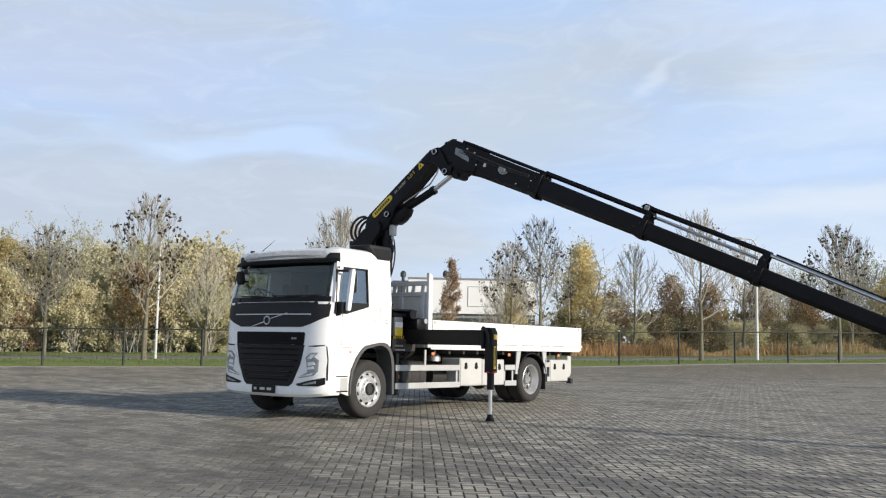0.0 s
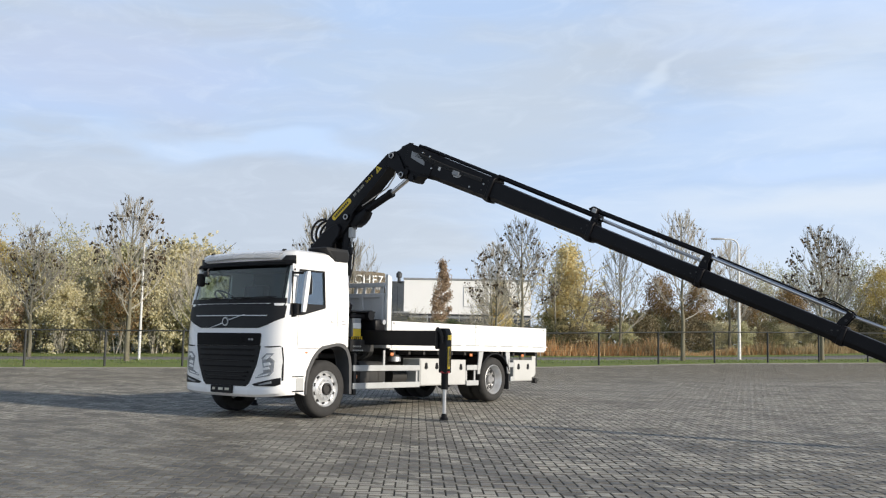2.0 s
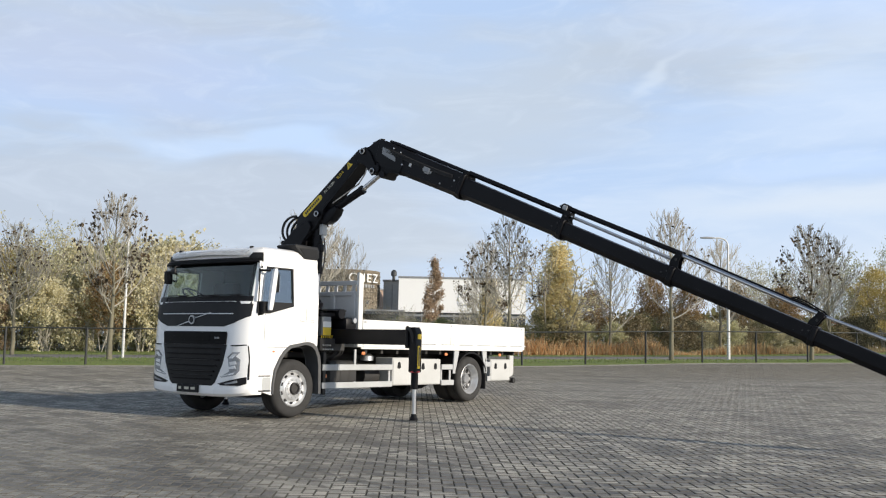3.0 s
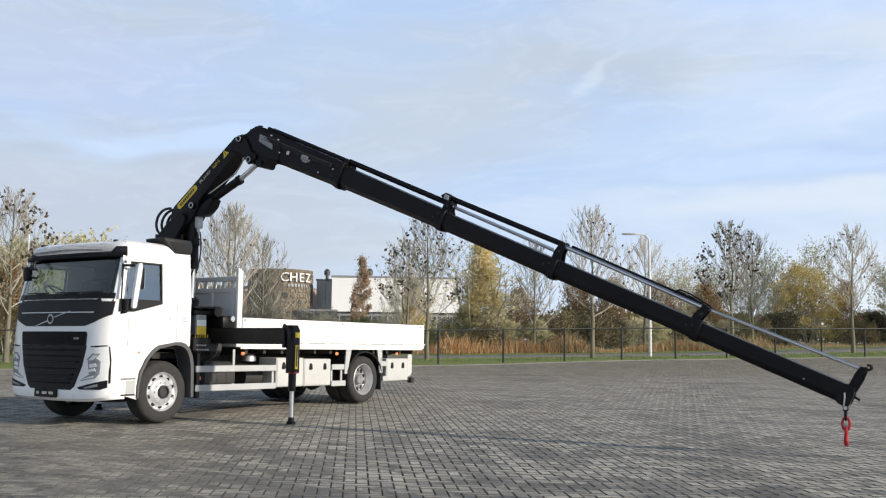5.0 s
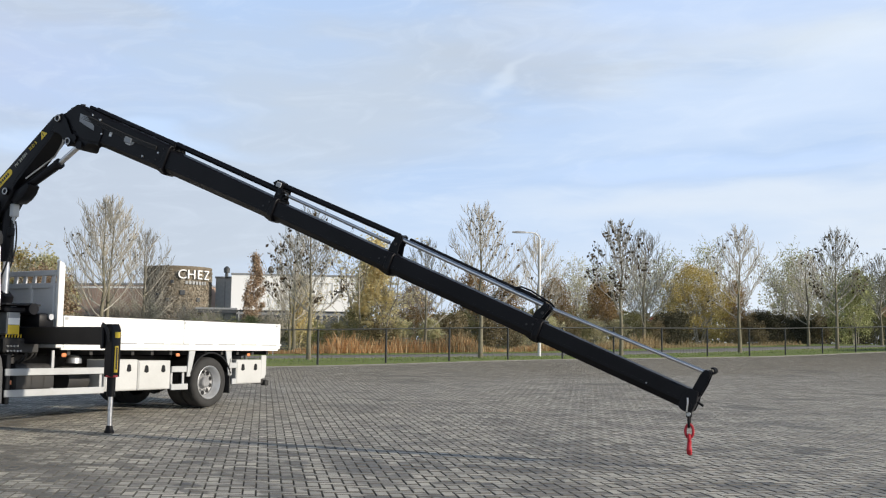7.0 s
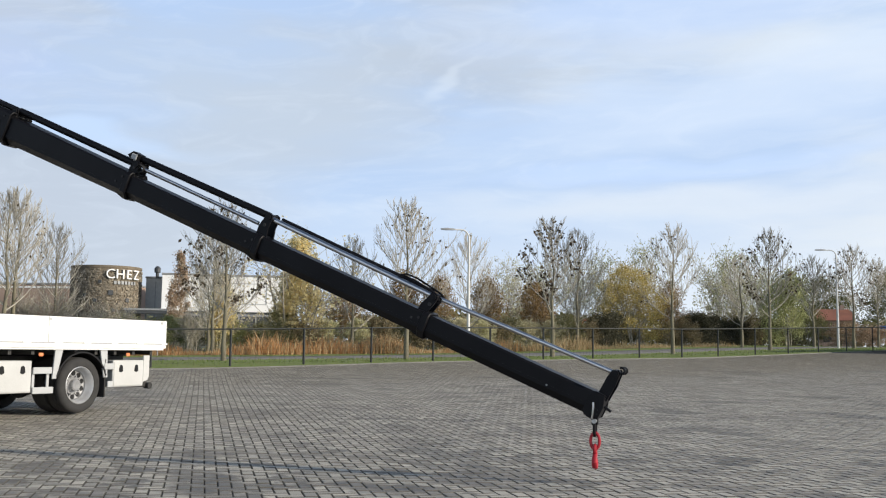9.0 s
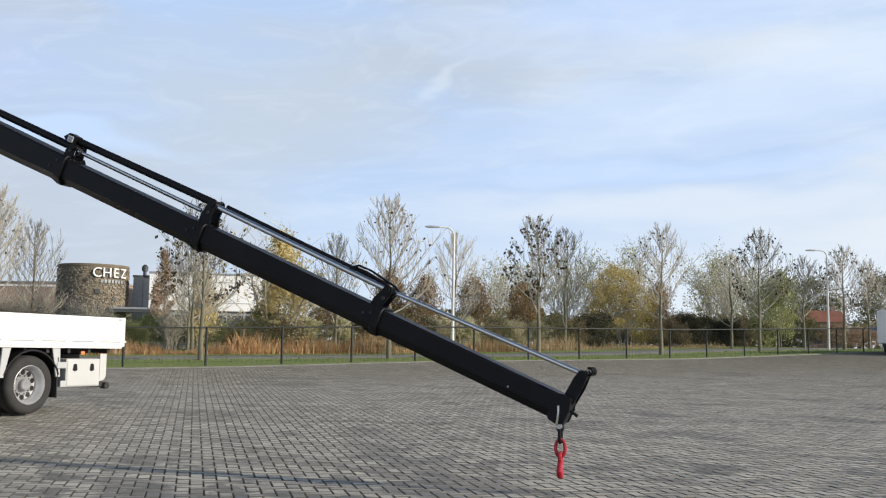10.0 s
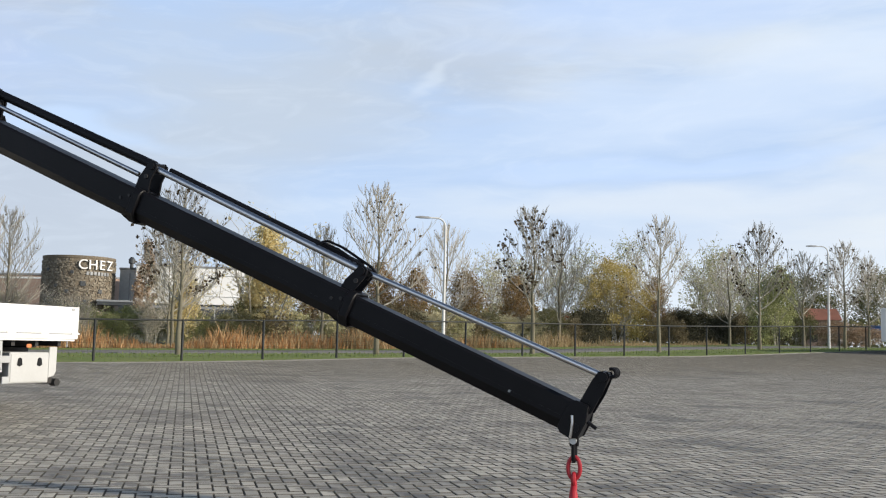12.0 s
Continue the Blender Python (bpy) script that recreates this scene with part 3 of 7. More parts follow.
# ---- street lamps ----
def street_lamp(x, y, h, turn, stout=1.0):
    z = land(x, y)
    t = thing("street_lamp", (x, y, z), "tall white street lamp with a short arm on the verge", "street lamp", "street lamps")
    a = Vector((math.cos(turn), math.sin(turn), 0))
    base = Vector((x, y, z))
    bm = bmesh.new()
    r = 0.35
    bend = [base + Vector((0, 0, h - r)) + a * (r * (1 - math.cos(k))) + Vector((0, 0, r * math.sin(k))) for k in (0.3, 0.6, 0.9, 1.2, 1.57)]
    tube(bm, [base - Vector((0, 0, 0.05)), base + Vector((0, 0, 1.1)), base + Vector((0, 0, h - r)), *bend, base + Vector((0, 0, h)) + a * 0.7], [r0 * stout for r0 in [0.075, 0.07, 0.042] + [0.034] * 5 + [0.028]], 12)
    part("pole", bm, LAMPPOST, t)
    bm = bmesh.new()
    p = base + Vector((0, 0, h)) + a * 0.6
    side = Vector((-a.y, a.x, 0))
    ring = []
    for s, w, lo, hi in ((0.0, 0.035, -0.025, 0.03), (0.10, 0.08, -0.03, 0.045), (0.42, 0.10, -0.035, 0.05), (0.62, 0.06, -0.02, 0.03)):
        ring.append([bm.verts.new(p + a * s + side * (w * cx) + Vector((0, 0, hi if cz > 0 else lo))) for cx, cz in ((-1, -1), (1, -1), (0.6, 1), (-0.6, 1))])
    for q, w in zip(ring, ring[1:]):
        for i in range(4):
            bm.faces.new((q[i], q[(i + 1) % 4], w[(i + 1) % 4], w[i]))
    bm.faces.new(ring[0][::-1])
    bm.faces.new(ring[-1])
    part("lamp_head", bm, GALV, t, "grey lamp head")
    return t


street_lamp(-5.02, 30.9, 5.35, radians(218))
street_lamp(-21.0, 11.2, 5.5, radians(218), 0.7)
street_lamp(7.7, 55.3, 5.75, radians(205))


# ---- truck ----
truck = thing("flatbed_truck", (-1.25, 2.4, yard(-1.25, 2.4)), "white two-axle flatbed truck with a short day cab, parked", "truck")
XR, XL, XM = -0.03, -2.47, -1.25    # cab sides and middle


def front_y(x, base=-1.29, r=0.30, drop=0.17, bow=0.09):
    """The cab's front in plan: slightly bowed, with rounded corners."""
    h = (XR - XL) / 2
    d = abs(x - XM)
    y = base + bow * (d / h) ** 2
    if d > h - r:
        k = min((d - (h - r)) / r, 1.0)
        y += drop * (1 - math.sqrt(max(1 - k * k, 0.0)))
    return y


def front_ring(bm, z, base, back, inset=0.0, r=0.30, drop=0.17):
    xs = [XL + inset + (XR - XL - 2 * inset) * (0.5 - 0.5 * math.cos(math.pi * i / 20)) for i in range(21)]
    pts = [(x, front_y(x, base, r, drop)) for x in xs] + [(XR - inset, back), (XL + inset, back)]
    h = (XR - XL) / 2
    up = [0.055 * (abs(x - XM) / h) ** 4 if z < 0.45 else 0.0 for x, y in pts]   # the bumper rises at its corners
    return [bm.verts.new((x, y, z + u)) for (x, y), u in zip(pts, up)]


def bridge(bm, rings, caps=True):
    n = len(rings[0])
    for a, b in zip(rings, rings[1:]):
        for i in range(n):
            bm.faces.new((a[i], a[(i + 1) % n], b[(i + 1) % n], b[i]))
    if caps:
        bm.faces.new(rings[0][::-1])
        bm.faces.new(rings[-1])


def front_plate(bm, poly, lift, thick=0.02, base=-1.29, lean=None):
    """A panel of the given outline (x, z) laid on the cab's bowed front."""
    vs = [bm.verts.new((x, 0, z)) for x, z in poly]
    f = bm.faces.new(vs)
    geom = [f, *f.edges, *f.verts]
    x0, x1 = min(p[0] for p in poly), max(p[0] for p in poly)
    k = max(4, int((x1 - x0) / 0.06))
    for i in range(1, k):
        res = bmesh.ops.bisect_plane(bm, geom=geom, plane_co=(x0 + (x1 - x0) * i / k, 0, 0), plane_no=(1, 0, 0))
        geom = list(set(res["geom"]) | {g for g in geom if g.is_valid})
    faces = [g for g in geom if isinstance(g, bmesh.types.BMFace) and g.is_valid]
    verts = {v for q in faces for v in q.verts}
    for v in verts:
        v.co.y = front_y(v.co.x, base) - lift + (lean(v.co.z) if lean else 0.0)
    ext = bmesh.ops.extrude_face_region(bm, geom=faces)
    for g in ext["geom"]:
        if isinstance(g, bmesh.types.BMVert):
            g.co.y += thick + lift


def nose_y(z):
    """Lean of the cab's front with height."""
    return 0.0 if z < 1.3 else 0.10 * (z - 1.3)


GRILLE = mat("grille_plastic", (0.008, 0.008, 0.009), (0.006, 0.006, 0.0065), rough=0.4, spec=0.1)
HZ, HUB_F, HUB_R = 0.415, (-0.18, 0.415), (4.68, 0.507)
# lower cab: front block, then side panels with the wheel arch cut out
bm = bmesh.new()
bridge(bm, [front_ring(bm, z, b, -0.90) for z, b in ((0.28, -1.24), (0.32, -1.29), (0.40, -1.30), (0.44, -1.29), (1.30, -1.29), (1.60, -1.26), (1.78, -1.24))])
cab = part("cab_body", bm, WHITE, truck, "glossy white cab shell")
def hubbed(pts):
    return [(HUB_F[0] + a, HUB_F[1] + b) for a, b in pts]


side_poly = [(-0.90, 0.375), (-0.90, 1.78), (0.30, 1.78), (0.305, 1.12)] + hubbed([(0.44, 0.632), (0.30, 0.715), (0.18, 0.715), (-0.14, 0.661), (-0.345, 0.483), (-0.455, 0.30), (-0.49, 0.10), (-0.50, -0.10)])
for s, x0, x1 in ((1, XR - 0.05, XR), (-1, XL, XL + 0.05)):
    bm = bmesh.new()
    prism(bm, side_poly, "x", x0, x1, 0.006)
    part("cab_side", bm, WHITE, truck)
    bm = bmesh.new()
    outer = hubbed([(0.57, -0.10), (0.56, 0.383), (0.53, 0.532), (0.46, 0.665), (0.38, 0.727), (0.28, 0.752), (0.18, 0.748), (-0.15, 0.694), (-0.27, 0.611), (-0.37, 0.499), (-0.48, 0.308), (-0.515, 0.10), (-0.52, -0.08)])
    inner = hubbed([(0.50, -0.10), (0.495, 0.375), (0.47, 0.508), (0.41, 0.624), (0.345, 0.673), (0.26, 0.703), (0.17, 0.703), (-0.135, 0.653), (-0.245, 0.582), (-0.34, 0.474), (-0.445, 0.29), (-0.48, 0.10), (-0.485, -0.08)])
    xa, xb = (x0 - 0.22, x1 + 0.03) if s > 0 else (x0 - 0.03, x1 + 0.22)
    prism(bm, outer + inner[::-1], "x", xa, xb, 0.008)
    part("wheel_arch", bm, ARCHGREY, truck, "dark grey plastic wheel arch")
    bm = bmesh.new()
    xo = XR + 0.004 if s > 0 else XL - 0.004
    bx(bm, min(xo, xo - s * 0.2), max(xo, xo - s * 0.2), 0.46, 0.53, 0.30, 1.0, 0.01)
    part("mud_flap", bm, PLASTIC, truck)
bm = bmesh.new()
bx(bm, XL + 0.06, XR - 0.06, -0.9, 0.27, 1.12, 1.7)
part("cab_floor", bm, BLACK, truck)
# seams of the door
bm = bmesh.new()
for y0, y1, z0, z1 in ((-0.885, -0.878, 1.10, 1.74), (0.02, 0.027, 1.12, 1.74), (-0.885, 0.027, 1.068, 1.075)):
    bx(bm, XR, XR + 0.002, y0, y1, z0, z1)
part("door_seam", bm, PLASTIC, truck)
bm = bmesh.new()
bx(bm, XR, XR + 0.022, -0.13, 0.0, 1.50, 1.545, 0.008)
part("door_handle", bm, WHITE, truck)
bm = bmesh.new()
for k, w in enumerate((0.07, 0.1)):
    bx(bm, XR, XR + 0.003, 0.13, 0.13 + w, 1.52 - k * 0.045, 1.535 - k * 0.045)
part("model_badge", bm, GALV, truck, "small grey bars of lettering")
bm = bmesh.new()
bx(bm, XR, XR + 0.012, -0.70, -0.655, 0.99, 1.02, 0.004)
part("side_repeater", bm, ORANGE, truck)

# upper cab: roof, pillars, rear wall
RZ = 2.42
bm = bmesh.new()
rings = []
for z, fy, by, ins in ((RZ, -1.03, 0.30, 0.06), (2.48, -1.04, 0.30, 0.06), (2.56, -1.05, 0.29, 0.065), (2.62, -1.02, 0.28, 0.09), (2.655, -0.95, 0.26, 0.15), (2.68, -0.75, 0.20, 0.30), (2.685, -0.5, 0.1, 0.6)):
    rings.append(front_ring(bm, z, fy, by, ins, 0.30, 0.17))
bridge(bm, rings)
part("roof", bm, WHITE, truck)
for s in (1, -1):
    xo, xi = (XR, XR - 0.06) if s > 0 else (XL, XL + 0.06)
    ti = -0.06 * s
    bm = bmesh.new()   # rear side panel with the back edge of the window
    def slab(poly):
        n = len(poly)
        lo = [bm.verts.new((xo + ti * (z - 1.78) / 0.64, y, z)) for y, z in poly]
        hi = [bm.verts.new((xi + ti * (z - 1.78) / 0.64, y, z)) for y, z in poly]
        bm.faces.new(lo)
        bm.faces.new(hi[::-1])
        for i in range(n):
            bm.faces.new((lo[i], hi[i], hi[(i + 1) % n], lo[(i + 1) % n]))
    slab([(-0.27, 1.78), (0.30, 1.78), (0.30, RZ), (-0.27, RZ)])
    slab([(-0.98, 2.34), (-0.27, 2.34), (-0.27, RZ), (-0.98, RZ)])
    slab([(-1.07, 1.78), (-1.02, 1.78), (-0.93, 2.34), (-0.93, RZ), (-0.95, RZ)])
    part("door_frame", bm, WHITE, truck)
    bm = bmesh.new()
    def strip(poly, off, th):
        n = len(poly)
        lo = [bm.verts.new((xo + s * off + ti * (z - 1.78) / 0.64, y, z)) for y, z in poly]
        hi = [bm.verts.new((xo + s * (off - th) + ti * (z - 1.78) / 0.64, y, z)) for y, z in poly]
        bm.faces.new(lo)
        bm.faces.new(hi[::-1])
        for i in range(n):
            bm.faces.new((lo[i], hi[i], hi[(i + 1) % n], lo[(i + 1) % n]))
    strip([(-1.06, 1.60), (-0.80, 1.60), (-0.27, 1.73), (-0.255, 2.345), (-0.95, 2.345), (-0.97, 2.31), (-0.285, 2.32), (-0.29, 1.75), (-0.80, 1.63), (-1.03, 1.63), (-0.965, 2.30), (-0.99, 2.30)], 0.004, 0.02)
    part("window_seal", bm, BLACK, truck)
    bm = bmesh.new()
    strip([(-1.04, 1.785), (-0.29, 1.785), (-0.28, 2.325), (-0.96, 2.325)], -0.015, 0.006)
    part("side_window", bm, DOORGLASS if s > 0 else GLASS, truck, "tinted door window")
    bm = bmesh.new()
    strip([(-1.04, 1.785), (-1.04, 1.62), (-0.80, 1.62), (-0.28, 1.745), (-0.28, 1.785)], 0.003, 0.006)
    part("window_sill", bm, BLACK, truck)
bm = bmesh.new()
bx(bm, XL + 0.07, XR - 0.07, 0.24, 0.295, 1.70, RZ)
rear = part("rear_wall", bm, WHITE, truck)
bm = bmesh.new()
bx(bm, XL + 0.08, XR - 0.08, 0.222, 0.238, 1.70, 2.385)
part("rear_lining", bm, LINING, rear, "grey cab lining")
bm = bmesh.new()
bx(bm, XL + 0.09, XR - 0.09, -0.90, 0.22, 2.385, 2.415)
part("roof_lining", bm, LINING, truck, "dark grey roof lining")
# windscreen with black surround
bm = bmesh.new()
def screen(x0, x1, z0, z1, y_off, th):
    rows = []
    for z in (z0, z1):
        k = (z - 1.75) / 0.67
        row = []
        for i in range(13):
            x = x0 + (x1 - x0) * i / 12
            x = XM + (x - XM) * (1 - 0.03 * k)
            row.append((x, front_y(x, -1.235 + 0.17 * k) + y_off, z))
        rows.append(row)
    f = [[bm.verts.new(p) for p in r] for r in rows]
    b = [[bm.verts.new((p[0], p[1] + th, p[2])) for p in r] for r in rows]
    for i in range(12):
        for q in ((f[0][i], f[0][i + 1], f[1][i + 1], f[1][i]), (b[0][i + 1], b[0][i], b[1][i], b[1][i + 1]), (f[0][i + 1], f[0][i], b[0][i], b[0][i + 1]), (f[1][i], f[1][i + 1], b[1][i + 1], b[1][i])):
            bm.faces.new(q)
    bm.faces.new((f[0][0], f[1][0], b[1][0], b[0][0]))
    bm.faces.new((f[0][12], b[0][12], b[1][12], f[1][12]))
screen(-2.38, -0.12, 1.80, 2.41, 0.0, 0.008)
part("windscreen", bm, GLASS, truck, "large tinted windscreen")
bm = bmesh.new()
screen(-2.465, -2.37, 1.76, 2.42, 0.008, 0.05)
part("windscreen_pillar", bm, WHITE, truck)
bm = bmesh.new()
screen(-0.13, -0.035, 1.76, 2.42, 0.008, 0.05)
part("windscreen_pillar", bm, WHITE, truck)
bm = bmesh.new()
screen(-2.375, -2.30, 1.80, 2.41, 0.012, 0.012)
part("windscreen_band", bm, BLACK, truck)
bm = bmesh.new()
screen(-0.185, -0.125, 1.80, 2.41, 0.012, 0.012)
part("windscreen_band", bm, BLACK, truck)
bm = bmesh.new()
screen(-2.30, -0.185, 2.36, 2.41, 0.012, 0.012)
part("windscreen_band", bm, BLACK, truck)
bm = bmesh.new()
screen(-2.40, -0.10, 1.725, 1.865, -0.012, 0.04)
part("cowl", bm, BLACK, truck)
# sun visor
bm = bmesh.new()
rows = []
for y0, z0, y1, z1 in ((-1.135, 2.395, 0, 0), (-1.15, 2.41, 0, 0), (-1.135, 2.45, 0, 0), (-1.065, 2.485, 0, 0)):
    rows.append([bm.verts.new((XL + 0.05 + (XR - XL - 0.10) * i / 16, front_y(XL + 0.05 + (XR - XL - 0.10) * i / 16, y0), z0)) for i in range(17)])
for a, b in zip(rows, rows[1:]):
    for i in range(16):
        bm.faces.new((a[i], a[i + 1], b[i + 1], b[i]))
bmesh.ops.solidify(bm, geom=bm.faces[:], thickness=0.02)
part("sun_visor", bm, PLASTIC, truck, "black sun visor")
for s in (1, -1):
    bm = bmesh.new()
    rows = []
    h = (XR - XL) / 2
    for z, xa in ((2.40, 0.40), (2.47, 0.30), (2.56, 0.20)):
        xs = [XM + s * (h - xa + (xa - 0.052) * i / 7) for i in range(8)]
        rows.append([bm.verts.new((x, front_y(x, -1.075), z)) for x in xs])
    for a, b in zip(rows, rows[1:]):
        for i in range(7):
            bm.faces.new((a[i], a[i + 1], b[i + 1], b[i]))
    bmesh.ops.recalc_face_normals(bm, faces=bm.faces[:])
    bmesh.ops.solidify(bm, geom=bm.faces[:], thickness=0.02)
    part("visor_end", bm, PLASTIC, truck)
bm = bmesh.new()
rows = []
for y0, z0 in ((-1.09, 2.497), (-1.125, 2.515), (-1.10, 2.56), (-1.03, 2.60)):
    rows.append([bm.verts.new((XL + 0.30 + (XR - XL - 0.60) * i / 16, front_y(XL + 0.30 + (XR - XL - 0.60) * i / 16, y0), z0 + 0.03 * (1 - abs(i - 8) / 8))) for i in range(17)])
for a, b in zip(rows, rows[1:]):
    for i in range(16):
        bm.faces.new((a[i], a[i + 1], b[i + 1], b[i]))
bmesh.ops.solidify(bm, geom=bm.faces[:], thickness=0.03)
part("roof_lip", bm, WHITE, truck)
# front panels
bm = bmesh.new()
front_plate(bm, [(-2.42, 1.74), (-0.08, 1.74), (-0.09, 1.55), (-0.36, 1.435), (-0.55, 1.38), (-1.95, 1.38), (-2.14, 1.435), (-2.41, 1.55)], 0.012, 0.03, lean=nose_y)
part("hood_panel", bm, PLASTIC, truck, "matt dark grey hood panel")
for s in (1, -1):
    xo = XR if s > 0 else XL
    bm = bmesh.new()
    prism(bm, [(-1.03, 1.74), (-0.86, 1.74), (-0.86, 1.62), (-0.96, 1.57), (-1.03, 1.555)], "x", min(xo, xo + s * 0.004), max(xo, xo + s * 0.004))
    part("hood_corner", bm, PLASTIC, truck)
bm = bmesh.new()
front_plate(bm, [(-2.12, 1.575), (-0.38, 1.575), (-0.38, 1.59), (-2.12, 1.59)], 0.020, 0.01, lean=nose_y)
part("trim_strip", bm, ALU, truck)
bm = bmesh.new()
front_plate(bm, [(-2.015, 1.30), (-0.485, 1.30), (-0.466, 1.27), (-0.485, 1.10), (-2.015, 1.10), (-2.034, 1.27)], 0.018, 0.03)
part("upper_grille", bm, GRILLE, truck)
bm = bmesh.new()
front_plate(bm, [(-2.034, 1.098), (-0.466, 1.098), (-0.541, 0.80), (-0.692, 0.50), (-0.768, 0.45), (-1.732, 0.45), (-1.808, 0.50), (-1.959, 0.80)], 0.010, 0.03)
part("grille", bm, BLACK, truck, "deep black radiator grille")
for z, h in ((1.02, 0.022), (0.93, 0.022), (0.84, 0.03), (0.75, 0.022), (0.66, 0.03), (0.60, 0.022), (0.54, 0.022)):
    bm = bmesh.new()
    w = 0.66 - 0.21 * max(0.0, (0.85 - z) / 0.35)
    front_plate(bm, [(XM - w, z), (XM + w, z), (XM + w - 0.02, z + h), (XM - w + 0.02, z + h)], 0.030, 0.01)
    part("grille_slat", bm, GRILLE, truck)
for z, w in ((0.846, 0.62), (0.672, 0.52), (0.605, 0.47)):   # worn grey edges of three slats
    bm = bmesh.new()
    front_plate(bm, [(XM - w, z + 0.010), (XM - w + 0.07, z), (XM + w - 0.07, z), (XM + w, z + 0.010), (XM + w - 0.07, z + 0.010), (XM - w + 0.07, z + 0.010)], 0.034, 0.006)
    part("slat_edge", bm, CHASSIS, truck)
for z in (1.16, 1.215):
    bm = bmesh.new()
    front_plate(bm, [(XM - 0.66, z), (XM + 0.42, z), (XM + 0.42, z + 0.02), (XM - 0.66, z + 0.02)], 0.028, 0.006)
    part("grille_slat", bm, GRILLE, truck)
bm = bmesh.new()
for i in range(2):
    front_plate(bm, [(-0.72 + i * 0.055, 1.185), (-0.68 + i * 0.055, 1.185), (-0.68 + i * 0.055, 1.215), (-0.72 + i * 0.055, 1.215)], 0.026, 0.004)
part("type_badge", bm, GALV, truck)
# round emblem with a diagonal bar, as plain shapes
bm = bmesh.new()
cyl(bm, (-1.30, -1.262, 1.485), (-1.30, -1.302, 1.485), 0.072, n=24)
part("emblem_ring", bm, ALU, truck)
bm = bmesh.new()
cyl(bm, (-1.30, -1.302, 1.485), (-1.30, -1.306, 1.485), 0.05, n=24)
part("emblem_disc", bm, PLASTIC, truck)
bm = bmesh.new()
front_plate(bm, [(-1.72, 1.375), (-1.70, 1.372), (-1.37, 1.452), (-1.37, 1.468)], 0.022, 0.008, lean=nose_y)
front_plate(bm, [(-1.23, 1.505), (-1.23, 1.519), (-0.88, 1.602), (-0.86, 1.599)], 0.022, 0.008, lean=nose_y)
part("emblem_bar", bm, ALU, truck)
# headlights and bumper
for s in (1, -1):
    def mx(p):
        return [(x - 0.025 if s > 0 else 2 * XM + 0.025 - x, z) for x, z in (p if s > 0 else p[::-1])]
    bm = bmesh.new()
    front_plate(bm, mx([(-0.42, 0.96), (-0.36, 1.06), (-0.075, 1.09), (-0.055, 0.86), (-0.075, 0.60), (-0.50, 0.52), (-0.62, 0.56)]), 0.008, 0.03)
    lamp = part("headlight_surround", bm, WHITE, truck)
    bm = bmesh.new()
    front_plate(bm, mx([(-0.40, 0.90), (-0.30, 0.985), (-0.17, 0.985), (-0.24, 0.92), (-0.16, 0.87), (-0.17, 0.70), (-0.24, 0.63), (-0.52, 0.585), (-0.54, 0.60), (-0.36, 0.68)]), 0.014, 0.012)
    part("headlight", bm, LENS, truck, "clear V-shaped headlight")
    # reflector pieces, with the glint painted in by their near-white colour
    bm = bmesh.new()
    for p in ([(-0.38, 0.885), (-0.30, 0.955), (-0.22, 0.955), (-0.30, 0.885)], [(-0.36, 0.83), (-0.24, 0.845), (-0.22, 0.80), (-0.35, 0.775)], [(-0.36, 0.755), (-0.25, 0.775), (-0.23, 0.735), (-0.37, 0.715)], [(-0.53, 0.596), (-0.28, 0.640), (-0.25, 0.672), (-0.50, 0.616)]):
        front_plate(bm, mx(p), 0.018, 0.006)
    part("headlight_reflector", bm, REFLECTOR, truck)
    for p in ([(-0.41, 0.895), (-0.385, 0.893), (-0.295, 0.972), (-0.30, 0.985)], [(-0.345, 0.70), (-0.20, 0.715), (-0.20, 0.70), (-0.35, 0.685)], [(-0.31, 0.875), (-0.235, 0.90), (-0.17, 0.865), (-0.175, 0.845), (-0.24, 0.875), (-0.31, 0.855)]):
        bm = bmesh.new()
        front_plate(bm, mx(p), 0.020, 0.004)
        part("headlight_slit", bm, DISCGREY, truck)
    bm = bmesh.new()
    front_plate(bm, mx([(-0.60, 0.490), (-0.40, 0.535), (-0.075, 0.605), (-0.075, 0.50), (-0.16, 0.468), (-0.54, 0.462)]), 0.012, 0.02)
    part("fog_light_recess", bm, BLACK, truck)
    bm = bmesh.new()
    front_plate(bm, mx([(-0.46, 0.492), (-0.20, 0.548), (-0.20, 0.512), (-0.42, 0.478)]), 0.018, 0.006)
    part("fog_light", bm, LENS, truck)
    bm = bmesh.new()   # dark seam beside the headlight
    front_plate(bm, mx([(-0.10, 1.105), (-0.062, 1.08), (-0.046, 0.9), (-0.046, 0.56), (-0.062, 0.56), (-0.066, 0.9), (-0.085, 1.07), (-0.36, 1.075), (-0.36, 1.09)]), 0.006, 0.02)
    part("panel_gap", bm, BLACK, truck)
    x0 = XR if s > 0 else XL
    bm = bmesh.new()   # seam between door and bumper
    bx(bm, min(x0 - s * 0.01, x0 + s * 0.004), max(x0 - s * 0.01, x0 + s * 0.004), -0.98, -0.72, 0.612, 0.63)
    part("panel_gap", bm, BLACK, truck)
    bm = bmesh.new()   # step in the bumper's side
    bx(bm, min(x0, x0 + s * 0.006), max(x0, x0 + s * 0.006), -0.885, -0.72, 0.40, 0.60, 0.002)
    part("step_recess", bm, RAILPAINT, truck)
    bm = bmesh.new()
    bx(bm, min(x0, x0 + s * 0.012), max(x0, x0 + s * 0.012), -0.97, -0.72, 0.378, 0.40, 0.002)
    part("step_edge", bm, PLASTIC, truck)
bm = bmesh.new()
